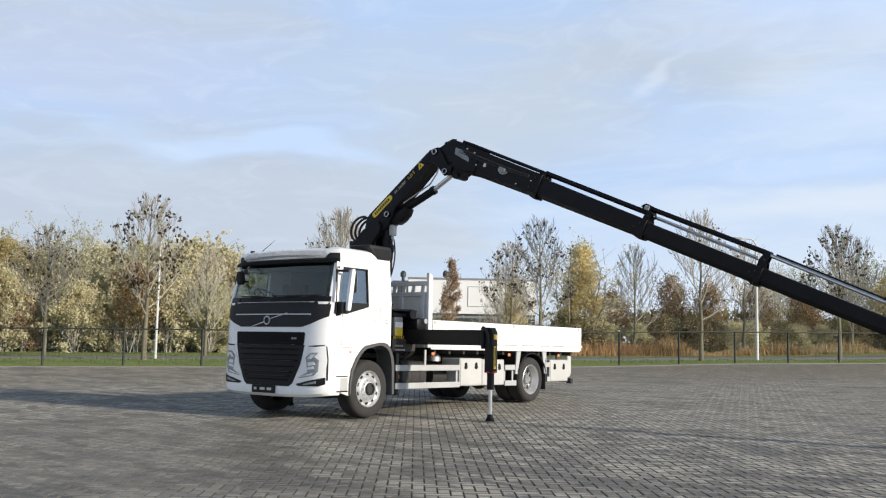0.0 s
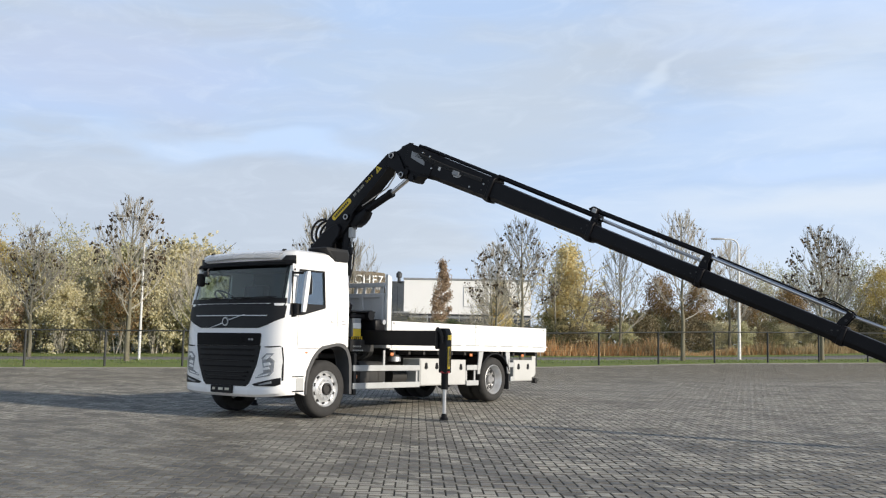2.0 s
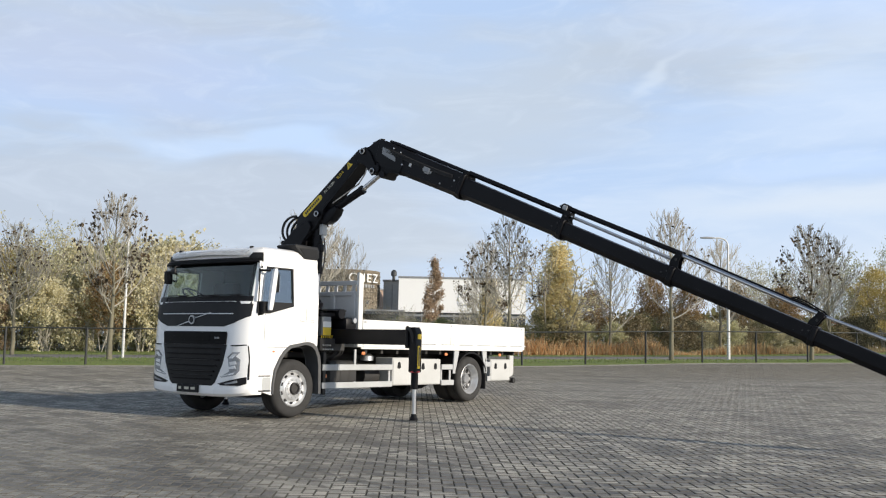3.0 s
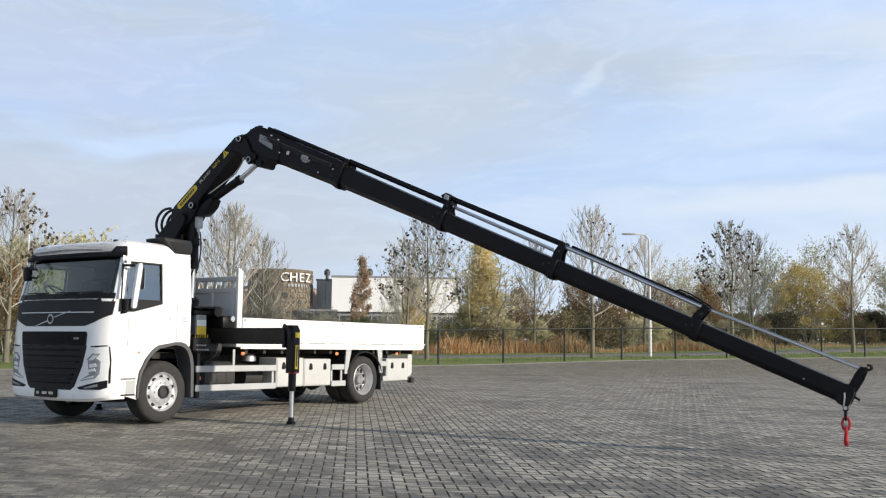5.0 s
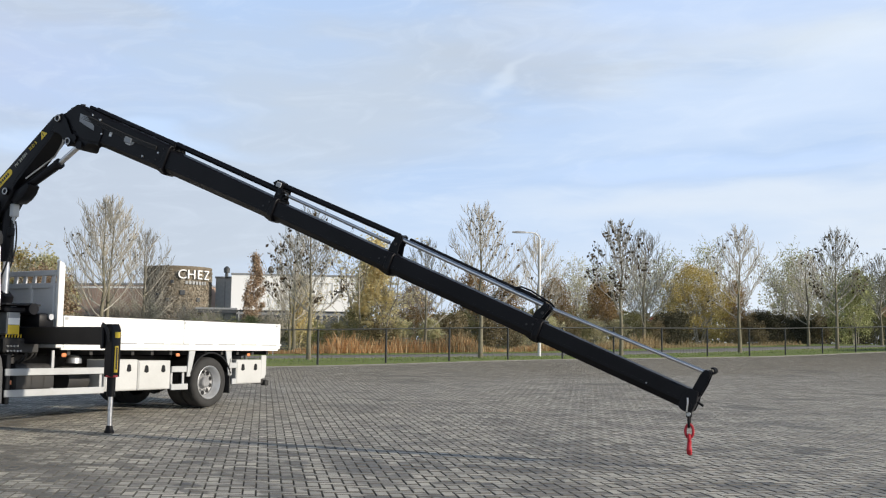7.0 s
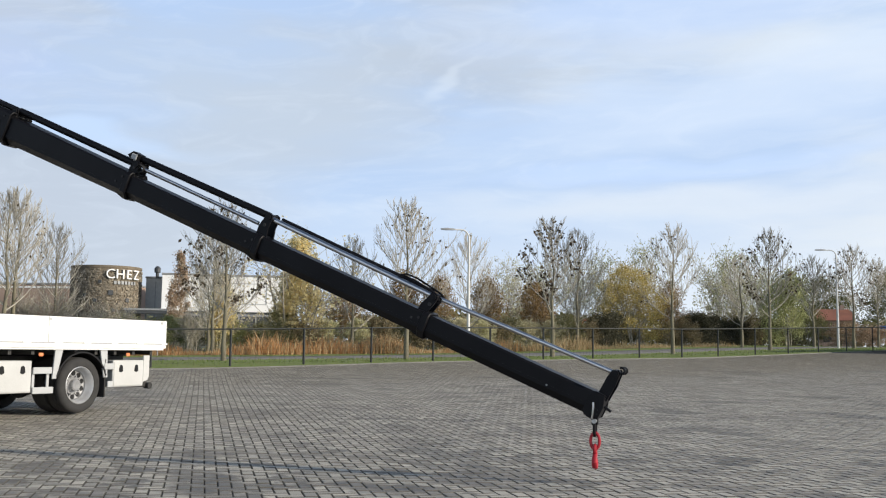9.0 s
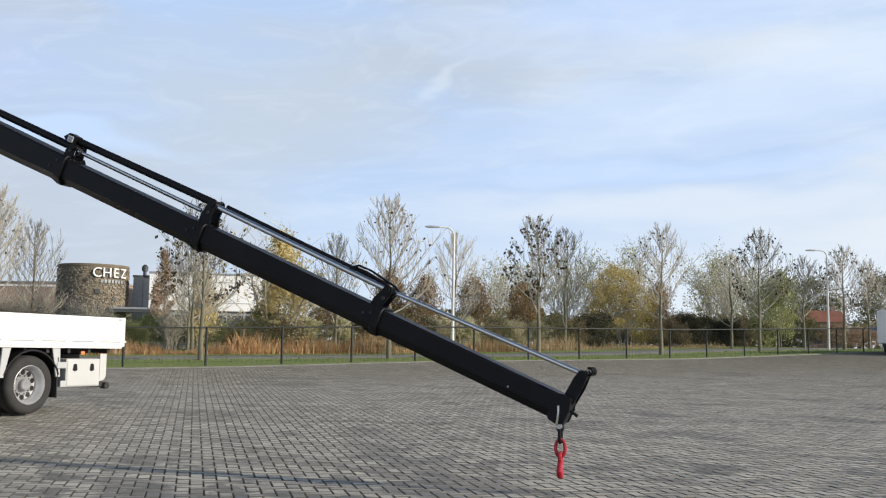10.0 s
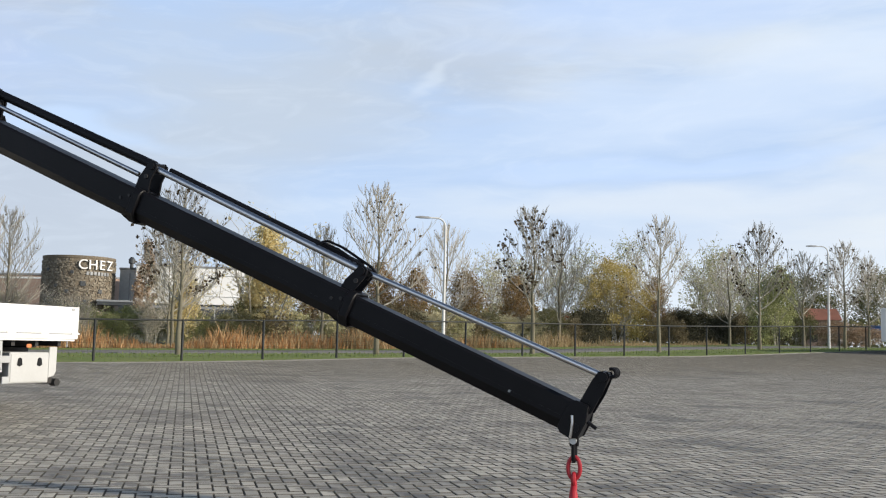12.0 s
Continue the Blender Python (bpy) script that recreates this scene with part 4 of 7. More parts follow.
bx(bm, -1.56, -1.04, -1.335, -1.295, 0.33, 0.45, 0.008)
plate = part("number_plate", bm, BLACK, truck, "dark number plate with pale bars")
for x0, x1 in ((-1.50, -1.44), (-1.36, -1.25), (-1.20, -1.10)):
    bm = bmesh.new()
    bx(bm, x0, x1, -1.339, -1.335, 0.375, 0.415)
    part("plate_bar", bm, PALE, plate)
bm = bmesh.new()
bx(bm, XL + 0.3, XR - 0.3, -0.90, -0.6, 0.27, 0.34, 0.02)
part("underbody_panel", bm, BLACK, truck)
# wipers, aerial, horn stub on the roof
for x in (-2.0, -1.25, -0.7):
    bm = bmesh.new()
    tube(bm, [(x, -1.27, 1.79), (x + 0.03, -1.277, 1.835), (x + 0.38, -1.262, 1.865), (x + 0.5, -1.245, 1.86)], [0.012, 0.010, 0.007, 0.006], 6)
    bx(bm, x + 0.02, x + 0.56, -1.262, -1.245, 1.868, 1.884)
    part("wiper", bm, BLACK, truck)
bm = bmesh.new()
tube(bm, [(-2.0, -0.85, 2.64), (-1.97, -0.80, 2.70), (-1.9, -0.62, 2.88)], [0.012, 0.006, 0.003], 6)
part("aerial", bm, BLACK, truck)
for x in (-2.15, -0.38):
    bm = bmesh.new()
    bx(bm, x - 0.03, x + 0.03, -0.93, -0.87, 2.62, 2.675, 0.01)
    part("roof_marker_lamp", bm, PLASTIC, truck)
# mirrors: the far one sits forward at the corner, dark side to the yard
for s, off, fwd, low, shell in ((1, 0.17, 0.0, 1.645, WHITE), (-1, -0.38, -0.30, 2.08, BLACK)):
    xo = XR if s > 0 else XL
    c = xo + s * off
    my = -0.90 + fwd
    k = (2.30 - low) / 0.63
    thin, lean = (0.70, 0.13) if s > 0 else (1.0, -0.06)
    bm = bmesh.new()
    ring = []
    for z, w, d in ((0.0, 0.045, 0.04), (0.04, 0.055, 0.055), (0.32, 0.062, 0.06), (0.58, 0.060, 0.055), (0.63, 0.045, 0.03)):
        ring.append([bm.verts.new((c + s * a * w * thin, my + b * d * thin + (z * k - 0.3) * lean, low + z * k)) for a, b in ((-1, -0.4), (-0.6, -1), (0.6, -1), (1, -0.4), (1, 0.6), (-1, 0.6))])
    bridge(bm, ring)
    mir = part("mirror_housing", bm, shell, truck, "tall white mirror housing" if s > 0 else "small black mirror housing")
    if s > 0:
        bm = bmesh.new()
        bx(bm, c - 0.075, c + 0.030, my + 0.035, my + 0.115, low + 0.28, 2.25, 0.02, 2)
        part("mirror_body", bm, BLACK, mir, "black inner mirror body")
    bm = bmesh.new()
    bx(bm, c - 0.065, c + 0.028, my + (0.116 if s > 0 else 0.038), my + (0.121 if s > 0 else 0.045), low + (0.30 if s > 0 else 0.08 * k), low + 0.54 * k)
    part("mirror_glass", bm, MIRROR, mir)
    for z in (low + 0.06, 2.27):
        bm = bmesh.new()
        if s > 0:
            tube(bm, [(xo - 0.02, -1.0, z), (xo + 0.08, -0.93, z), (xo + 0.12, -0.90, z)], 0.02, 8)
        else:
            tube(bm, [(c, -1.02, z), (c, -1.12, z), (c, my + 0.03, z)], 0.016, 8)
        part("mirror_arm", bm, BLACK, truck)
bm = bmesh.new()
bx(bm, XR, XR + 0.11, -1.02, -0.90, 1.60, 1.78, 0.01)
part("mirror_foot", bm, BLACK, truck)
# roof-end air deflector
bm = bmesh.new()
prism(bm, [(-0.24, 2.745), (-0.21, 2.69), (-0.02, 2.52), (0.28, 2.52), (0.335, 2.57), (0.335, 2.67), (0.30, 2.75), (-0.20, 2.762)], "x", XR - 0.50, XR - 0.05, 0.025, 2)
part("roof_deflector", bm, PLASTIC, truck, "dark grey roof-end deflector")
bm = bmesh.new()
prism(bm, [(-0.14, 2.70), (0.0, 2.565), (0.25, 2.565), (0.285, 2.60), (0.27, 2.70)], "x", XR - 0.052, XR - 0.044, 0.0)
part("deflector_panel", bm, BLACK, truck)
# kerb mirror over the windscreen
bm = bmesh.new()
tube(bm, [(-1.90, -1.10, 2.39), (-1.90, -1.20, 2.37), (-1.90, -1.23, 2.32)], 0.014, 8)
bx(bm, -1.96, -1.84, -1.26, -1.21, 2.24, 2.33, 0.02, 2)
part("kerb_mirror", bm, BLACK, truck, "small black kerb mirror on an arm")
# cab inside: seats, dashboard, wheel
for x in (-1.95, -0.60):
    bm = bmesh.new()
    bx(bm, x - 0.25, x + 0.25, -0.62, -0.10, 1.62, 1.76, 0.05, 2)
    bx(bm, x - 0.27, x + 0.27, -0.14, 0.04, 1.70, 2.16, 0.05, 2)
    part("cab_seat", bm, SEAT, truck)
bm = bmesh.new()
prism(bm, [(-1.10, 1.70), (-0.80, 1.70), (-0.78, 1.80), (-0.95, 1.84), (-1.10, 1.80)], "x", XL + 0.1, XR - 0.1, 0.02)
part("dashboard", bm, BLACK, truck)
bm = bmesh.new()
c, ax = Vector((-1.95, -0.74, 1.90)), Vector((0, 0.55, 0.83)).normalized()
u, v = Vector((1, 0, 0)), ax.cross(Vector((1, 0, 0)))
tube(bm, [c + (u * math.cos(k * math.pi / 12) + v * math.sin(k * math.pi / 12)) * 0.22 for k in range(25)], 0.015, 8, caps=False)
cyl(bm, c - ax * 0.2, c, 0.03, n=10)
for k in (0.3, 2.84, 4.71):
    cyl(bm, c, c + (u * math.cos(k) + v * math.sin(k)) * 0.21, 0.014, n=6)
part("steering_wheel", bm, BLACK, truck)


def wheel(x, y, z, side, r=0.465, width=0.30, deep=False):
    """A wheel whose outer tyre face is at x."""
    bm = bmesh.new()
    cyl(bm, (x - side * 0.24, y, z), (x - side * (0.16 if deep else 0.03), y, z), 0.095, 0.085, n=20)
    hub = part("wheel", bm, CHASSIS if deep else RIM, truck, "dual rear wheel" if deep else "front wheel")
    bm = bmesh.new()
    k = width
    lathe(bm, [(0.285, -0.02), (0.30, 0.0), (0.36, 0.012), (r - 0.045, 0.006), (r - 0.015, -0.015), (r - 0.003, -0.045), (r, -0.06), (r, -0.09), (r - 0.014, -0.095), (r - 0.014, -0.105), (r, -0.11), (r, -k * 0.5 - 0.005), (r - 0.014, -k * 0.5), (r, -k * 0.5 + 0.005 - 0.02), (r, -k + 0.06), (r - 0.015, -k + 0.015), (0.36, -k), (0.285, -k + 0.02)], (x, y, z), 48, side)
    part("tyre", bm, RUBBER, hub, "black truck tyre")
    bm = bmesh.new()
    if deep:
        prof = [(0.295, -0.005), (0.287, 0.0), (0.275, -0.02), (0.262, -0.05), (0.250, -0.11), (0.236, -0.13)]
        bd = bmesh.new()
        lathe(bd, [(0.236, -0.13), (0.225, -0.155), (0.20, -0.162), (0.12, -0.165), (0.11, -0.15), (0.0, -0.15)], (x, y, z), 40, side)
        part("wheel_disc", bd, DISCGREY, hub)
    else:
        prof = [(0.295, -0.005), (0.287, 0.004), (0.277, -0.012), (0.262, -0.05), (0.235, -0.055), (0.205, -0.02), (0.17, 0.0), (0.12, 0.005), (0.11, 0.01), (0.095, 0.01)]
    lathe(bm, prof, (x, y, z), 40, side)
    rim = part("rim", bm, RIM, hub, "silver steel rim")
    for i in range(10):
        bm = bmesh.new()
        a = 2 * math.pi * i / 10
        d = -0.155 if deep else 0.002
        cyl(bm, (x + side * (d - 0.01), y + 0.145 * math.cos(a), z + 0.145 * math.sin(a)), (x + side * (d + 0.022), y + 0.145 * math.cos(a), z + 0.145 * math.sin(a)), 0.014, n=6)
        part("wheel_nut", bm, DISCGREY if deep else ALU, hub)
    for i in range(10):
        bm = bmesh.new()
        a = 2 * math.pi * (i + 0.5) / 10
        rr, d = (0.188, -0.160) if deep else (0.222, -0.042)
        p = Vector((x + side * d, y + rr * math.cos(a), z + rr * math.sin(a)))
        cyl(bm, p - Vector((side * 0.01, 0, 0)), p + Vector((side * 0.008, 0, 0)), 0.040 if deep else 0.030, n=12)
        part("rim_hole", bm, BLACK, hub)
    if not deep:
        bm = bmesh.new()
        lathe(bm, [(0.098, 0.0), (0.098, 0.045), (0.088, 0.055), (0.070, 0.056), (0.062, 0.030), (0.0, 0.028)], (x, y, z), 28, side)
        part("hub_cap", bm, CHASSIS, hub, "dark grey hub cap")
        bm = bmesh.new()
        lathe(bm, [(0.175, -0.004), (0.178, 0.006), (0.120, 0.010), (0.115, 0.004)], (x, y, z), 36, side)
        part("nut_ring", bm, ALU, hub)
    else:
        bm = bmesh.new()
        lathe(bm, [(0.092, -0.16), (0.092, -0.085), (0.078, -0.068), (0.0, -0.066)], (x, y, z), 28, side)
        part("hub_cap", bm, DISCGREY, hub, "grey steel hub")
    return hub


wheel(XR - 0.03, *HUB_F, 1)
wheel(XL + 0.03, *HUB_F, -1)
for s, x in ((1, -0.06), (-1, -2.44)):
    wheel(x, *HUB_R, s, r=0.442, deep=True)
    bm = bmesh.new()
    lathe(bm, [(0.285, -0.02), (0.36, 0.0), (0.43, -0.02), (0.442, -0.06), (0.442, -0.24), (0.43, -0.28), (0.36, -0.3), (0.285, -0.28)], (x - s * 0.33, *HUB_R), 32, s)
    part("inner_tyre", bm, RUBBER, truck)
# chassis
bm = bmesh.new()
for x in (-1.66, -0.84):
    bx(bm, x - 0.04, x + 0.04, -0.7, 6.4, 0.72, 0.99, 0.01)
for y in (0.6, 2.2, 3.6, 5.4, 6.35):
    bx(bm, -1.66, -0.84, y, y + 0.08, 0.75, 0.95)
part("chassis_frame", bm, CHASSIS, truck)
bm = bmesh.new()
cyl(bm, (-2.2, *HUB_F), (-0.3, *HUB_F), 0.075, n=12)
part("axle", bm, CHASSIS, truck)
bm = bmesh.new()
cyl(bm, (-2.2, *HUB_R), (-0.3, *HUB_R), 0.075, n=12)
cyl(bm, (-1.25, HUB_R[0] - 0.14, HUB_R[1]), (-1.25, HUB_R[0] + 0.17, HUB_R[1]), 0.24, 0.15, n=16)
part("axle", bm, CHASSIS, truck)
bm = bmesh.new()
bx(bm, -1.7, -0.8, -0.9, 0.9, 0.38, 0.98, 0.08, 2)
part("engine_block", bm, CHASSIS, truck)
for x in (-0.30, -2.2):
    bm = bmesh.new()
    bx(bm, x - 0.24, x + 0.24, 0.62, 1.30, 0.44, 0.86, 0.10, 3)
    part("fuel_tank", bm, CHASSIS, truck)
    bm = bmesh.new()
    for y in (0.72, 0.98, 1.2):
        bx(bm, x - 0.245, x + 0.245, y, y + 0.03, 0.435, 0.865, 0.10, 3)
    part("tank_strap", bm, CHASSIS, truck)
bm = bmesh.new()
for y, z, r in ((0.72, 0.53, 0.085), (0.92, 0.50, 0.075)):
    cyl(bm, (-0.30, y, z), (-0.12, y, z), r, n=16)
part("air_bottle", bm, RAILPAINT, truck)
bm = bmesh.new()
cyl(bm, (-0.45, 1.75, 0.60), (-0.45, 2.15, 0.60), 0.2, n=20)
part("air_tank", bm, CHASSIS, truck)
bm = bmesh.new()
tube(bm, [(-0.40, 1.95, 0.86), (-0.40, 1.95, 0.94), (-0.40, 1.95, 0.99)], [0.12, 0.12, 0.07], 16)
part("filter_pot", bm, ALU, truck)
# side guards
bm = bmesh.new()
bx(bm, -0.075, -0.045, 0.50, 0.57, 0.575, 0.635, 0.008)
part("side_marker_lamp", bm, ORANGE, truck)
for s in (1, -1):
    xo = -0.035 if s > 0 else -2.465
    for z, y0, y1 in ((0.75, 0.44, 2.24), (0.45, 0.44, 2.24), (0.75, 3.70, 4.06), (0.45, 3.70, 4.10), (0.80, 5.16, 5.36), (0.51, 5.24, 5.36)):
        bm = bmesh.new()
        bx(bm, xo - 0.014, xo + 0.014, y0, y1, z - 0.05, z + 0.05, 0.006)
        part("side_guard_rail", bm, RAILPAINT, truck)
    for y, top in ((0.50, 0.78), (1.28, 1.06), (2.2, 0.78), (3.74, 0.78), (4.02, 0.78)):
        bm = bmesh.new()
        bx(bm, xo - 0.04 * s - 0.012, xo - 0.04 * s + 0.012, y - 0.025, y + 0.025, 0.42, top, 0.004)
        part("side_guard_post", bm, RAILPAINT, truck)
    # storage boxes
    for y0, y1, z0, z1, lat in ((2.25, 2.94, 0.42, 0.92, (2.42, 2.74)), (2.95, 3.68, 0.42, 0.90, (3.12, 3.50)), (5.36, 6.08, 0.46, 0.90, (5.53, 5.89))):
        bm = bmesh.new()
        bx(bm, min(xo, xo - s * 0.42), max(xo, xo - s * 0.42), y0, y1, z0, z1, 0.012)
        box = part("storage_box", bm, BOXGREY, truck, "off-white storage box")
        bm = bmesh.new()
        bx(bm, min(xo, xo + s * 0.008), max(xo, xo + s * 0.008), y0 + 0.02, y1 - 0.02, z0 + 0.02, z1 - 0.03, 0.003)
        part("box_lid", bm, BOXGREY, box)
        for y in lat:
            bm = bmesh.new()
            prism(bm, [(y - 0.03, z1 - 0.09), (y - 0.045, z1 - 0.18), (y, z1 - 0.20), (y + 0.045, z1 - 0.18), (y + 0.03, z1 - 0.09), (y, z1 - 0.075)], "x", min(xo + s * 0.008, xo + s * 0.02), max(xo + s * 0.008, xo + s * 0.02))
            part("latch", bm, BLACK, box)
    # rear mudguard and its brackets
    bm = bmesh.new()
    prism(bm, arc(HUB_R[0], HUB_R[1] - 0.02, 0.555, 18, 162, 18) + arc(HUB_R[0], HUB_R[1] - 0.02, 0.53, 18, 162, 18)[::-1], "x", min(xo + 0.01, xo - s * 0.6), max(xo + 0.01, xo - s * 0.6))
    part("mudguard", bm, BLACK, truck)
    for y0, y1, y2, y3 in ((4.08, 4.16, 4.12, 4.28), (5.20, 5.28, 5.06, 5.22)):
        bm = bmesh.new()
        prism(bm, [(y0, 0.62), (y1, 0.62), (y3, 1.08), (y2, 1.08)] if y0 < 5 else [(y0 - 0.04, 0.62), (y1 - 0.04, 0.62), (y3, 1.08), (y2, 1.08)], "x", min(xo, xo - s * 0.03), max(xo, xo - s * 0.03), 0.004)
        part("mudguard_bracket", bm, RAILPAINT, truck)
    bm = bmesh.new()
    bx(bm, min(xo, xo - s * 0.5), max(xo, xo - s * 0.5), 5.175, 5.195, 0.30, 0.92)
    part("mud_flap", bm, RUBBER, truck)
    for y in (1.44, 3.83, 5.68):
        bm = bmesh.new()
        bx(bm, min(xo + s * 0.0, xo + s * 0.02), max(xo + s * 0.0, xo + s * 0.02), y - 0.045, y + 0.045, 0.965, 1.02, 0.012)
        part("side_marker_lamp", bm, ORANGE, truck)
bm = bmesh.new()
bx(bm, -2.4, -0.1, 6.12, 6.22, 0.44, 0.56, 0.01)
bx(bm, -2.0, -1.9, 6.1, 6.2, 0.5, 0.8)
bx(bm, -0.6, -0.5, 6.1, 6.2, 0.5, 0.8)
part("rear_bumper", bm, CHASSIS, truck)
for x in (-2.42, -0.10):
    bm = bmesh.new()
    cyl(bm, (x - 0.05, 6.26, 0.46), (x + 0.06, 6.26, 0.46), 0.055, n=16)
    part("bumper_roller", bm, RUBBER, truck)
for x in (-2.25, -0.25):
    bm = bmesh.new()
    bx(bm, x - 0.18, x + 0.10, 6.20, 6.23, 0.62, 0.74, 0.006)
    part("tail_lamp", bm, mat("tail_red", (0.5, 0.02, 0.02), (0.4, 0.02, 0.02), rough=0.2), truck)
for x in (-2.44, -0.06):
    bm = bmesh.new()
    prism(bm, [(6.09, 0.53), (6.20, 0.56), (6.235, 0.62), (6.235, 0.98), (6.09, 0.98)], "x", x - 0.012, x + 0.012, 0.003)
    part("rear_light_bracket", bm, BOXGREY, truck)
# flatbed: floor, boards, headboard
BY0, BY1 = 1.36, 6.54
bm = bmesh.new()
bx(bm, -2.46, -0.04, BY0, BY1, 1.09, 1.17)
bed = part("load_floor", bm, GALV, truck, "grey load floor on cross members")
for x in (-0.038, -2.494):
    bm = bmesh.new()
    bx(bm, x, x + 0.032, BY0 + 0.01, BY1 - 0.01, 1.068, 1.166, 0.006)
    part("side_rail", bm, WHITE, bed, "white steel rail under the boards")
for i in range(12):
    y = BY0 + 0.2 + i * 0.43
    bm = bmesh.new()
    bx(bm, -2.4, -0.1, y, y + 0.06, 0.99, 1.09)
    part("cross_member", bm, CHASSIS, bed)
bm = bmesh.new()
bx(bm, -1.7, -0.8, BY0, BY1, 0.96, 1.0)
part("subframe", bm, CHASSIS, bed)
for s, x in ((1, 0.0), (-1, -2.5)):
    bm = bmesh.new()
    prof = [(1.175, 0.0), (1.19, 0.010), (1.565, 0.010), (1.58, 0.0), (1.58, -0.03), (1.175, -0.03)]
    prism(bm, [(x + s * (d - 0.010), z) for z, d in prof], "y", BY0 + 0.03, BY1, 0.0)
    board = part("side_board", bm, BOARD, bed, "white aluminium drop side")
    for z in (1.30, 1.44):
        bm = bmesh.new()
        bx(bm, min(x, x + s * 0.0015), max(x, x + s * 0.0015), BY0 + 0.05, BY1 - 0.03, z, z + 0.004)
        part("board_groove", bm, RAILPAINT, board)
    bm = bmesh.new()
    bx(bm, x - 0.012, x + 0.012, BY0 + 0.03, BY1 - 0.01, 1.095, 1.172, 0.006)
    part("hinge_rail", bm, BOARD, bed)
    # thin grey strip that paints the shadow line between board and rail
    bm = bmesh.new()
    bx(bm, min(x - s * 0.01, x + s * 0.0125), max(x - s * 0.01, x + s * 0.0125), BY0 + 0.03, BY1 - 0.01, 1.168, 1.181)
    part("board_seal", bm, GALV, bed)
    bm = bmesh.new()
    bx(bm, min(x - s * 0.01, x + s * 0.002), max(x - s * 0.01, x + s * 0.002), 3.93, 3.938, 1.185, 1.578)
    part("board_seam", bm, GALV, bed)
    for i in range(9):
        y = BY0 + 0.28 + i * 0.60
        bm = bmesh.new()
        bx(bm, min(x, x + s * 0.022), max(x, x + s * 0.022), y, y + 0.16, 1.165, 1.192, 0.006)
        part("hinge", bm, BOARD, bed)
    for y in (BY0 + 0.08, (BY0 + BY1) / 2, BY1 - 0.08):
        bm = bmesh.new()
        bx(bm, min(x, x + s * 0.008), max(x, x + s * 0.008), y - 0.03, y + 0.03, 1.52, 1.56, 0.003)
        part("board_latch", bm, RAILPAINT, bed)
    bm = bmesh.new()
    bx(bm, x - s * 0.04 - 0.02, x - s * 0.04 + 0.02, BY0 + 0.05, BY1, 1.578, 1.590)
    part("board_cap", bm, RUBBER, bed)
    bm = bmesh.new()
    bx(bm, x - s * 0.03 - 0.03, x - s * 0.03 + 0.03, BY1 - 0.005, BY1 + 0.045, 1.10, 1.585, 0.006)
    part("corner_post", bm, BOARD, bed)
    bm = bmesh.new()
    cyl(bm, (x - s * 0.02, BY1 - 0.15, 1.10), (x - s * 0.02, BY1 - 0.15, 0.98), 0.008, n=6)
    part("pull_cord", bm, ALU, bed)
bm = bmesh.new()
bx(bm, -2.46, -0.04, BY1, BY1 + 0.03, 1.12, 1.575, 0.004)
part("tail_board", bm, BOARD, bed)
HY = BY0 - 0.04

bm = bmesh.new()
bx(bm, -2.40, -0.10, HY - 0.012, HY + 0.012, 1.12, 2.03)
headboard = part("headboard", bm, HEADGREY, truck, "grey steel headboard with slotted top")
for x in (-2.38, -1.80, -1.22, -0.66, -0.16):
    bm = bmesh.new()
    bx(bm, x - 0.045, x + 0.045, HY - 0.05, HY + 0.02, 1.12, 2.05, 0.008)
    part("headboard_rib", bm, HEADGREY, headboard)
for z in (1.14, 2.03, 2.22):
    bm = bmesh.new()
    bx(bm, -2.40, -0.10, HY - 0.045, HY + 0.025, z - 0.04, z + 0.04, 0.008)
    part("headboard_rail", bm, HEADGREY, headboard)
for i in range(11):
    x = -2.30 + i * 0.21
    bm = bmesh.new()
    prism(bm, [(x - 0.035, 2.07), (x + 0.035, 2.07), (x + 0.045, 2.18), (x - 0.01, 2.18)], "y", HY - 0.015, HY + 0.015)
    part("headboard_slat", bm, HEADGREY, headboard)
for x in (-2.46, -0.04):
    bm = bmesh.new()
    prism(bm, [(HY - 0.05, 1.10), (HY + 0.06, 1.10), (HY + 0.06, 2.33), (HY + 0.03, 2.37), (HY - 0.02, 2.385), (HY - 0.05, 2.40)], "x", x - 0.035, x + 0.035, 0.01)
    part("headboard_post", bm, BOARD, headboard)


# ---- loader crane ----
TH, AL, BE = radians(4.6), radians(29.3), radians(-22.65)   # slew, main boom and jib angles
CX, CY, PR, PZ = -1.096, 0.722, 0.432, 3.166
M0 = Matrix.Translation((CX, CY, 0)) @ Matrix.Rotation(TH, 4, "Z")
MB = M0 @ Matrix.Translation((PR, 0, PZ)) @ Matrix.Rotation(-AL, 4, "Y")
MJ = M0 @ Matrix.Translation((1.681, 0, 4.382)) @ Matrix.Rotation(-BE, 4, "Y")
crane = thing("loader_crane", (CX, CY, 1.0), "black folding loader crane with extended boom, mounted behind the cab", "crane")


def cpart(name, bm, material, m, parent=None, label=""):
    bm.transform(m)
    return part(name, bm, material, parent or crane, label)


# base and stabiliser
bm = bmesh.new()
bx(bm, -2.0, -0.5, 0.56, 1.06, 1.0, 1.42, 0.03)
part("crane_base", bm, CRANE, crane)
bm = bmesh.new()
bx(bm, -0.45, -0.12, 0.50, 0.72, 1.28, 1.62, 0.02)
part("control_cabinet", bm, GALV, crane, "grey control cabinet with yellow sticker")
bm = bmesh.new()
bx(bm, -0.119, -0.114, 0.51, 0.70, 1.29, 1.42)
part("warning_sticker", bm, YELLOW, crane)
bm = bmesh.new()
bx(bm, -0.119, -0.114, 0.51, 0.70, 1.425, 1.52)
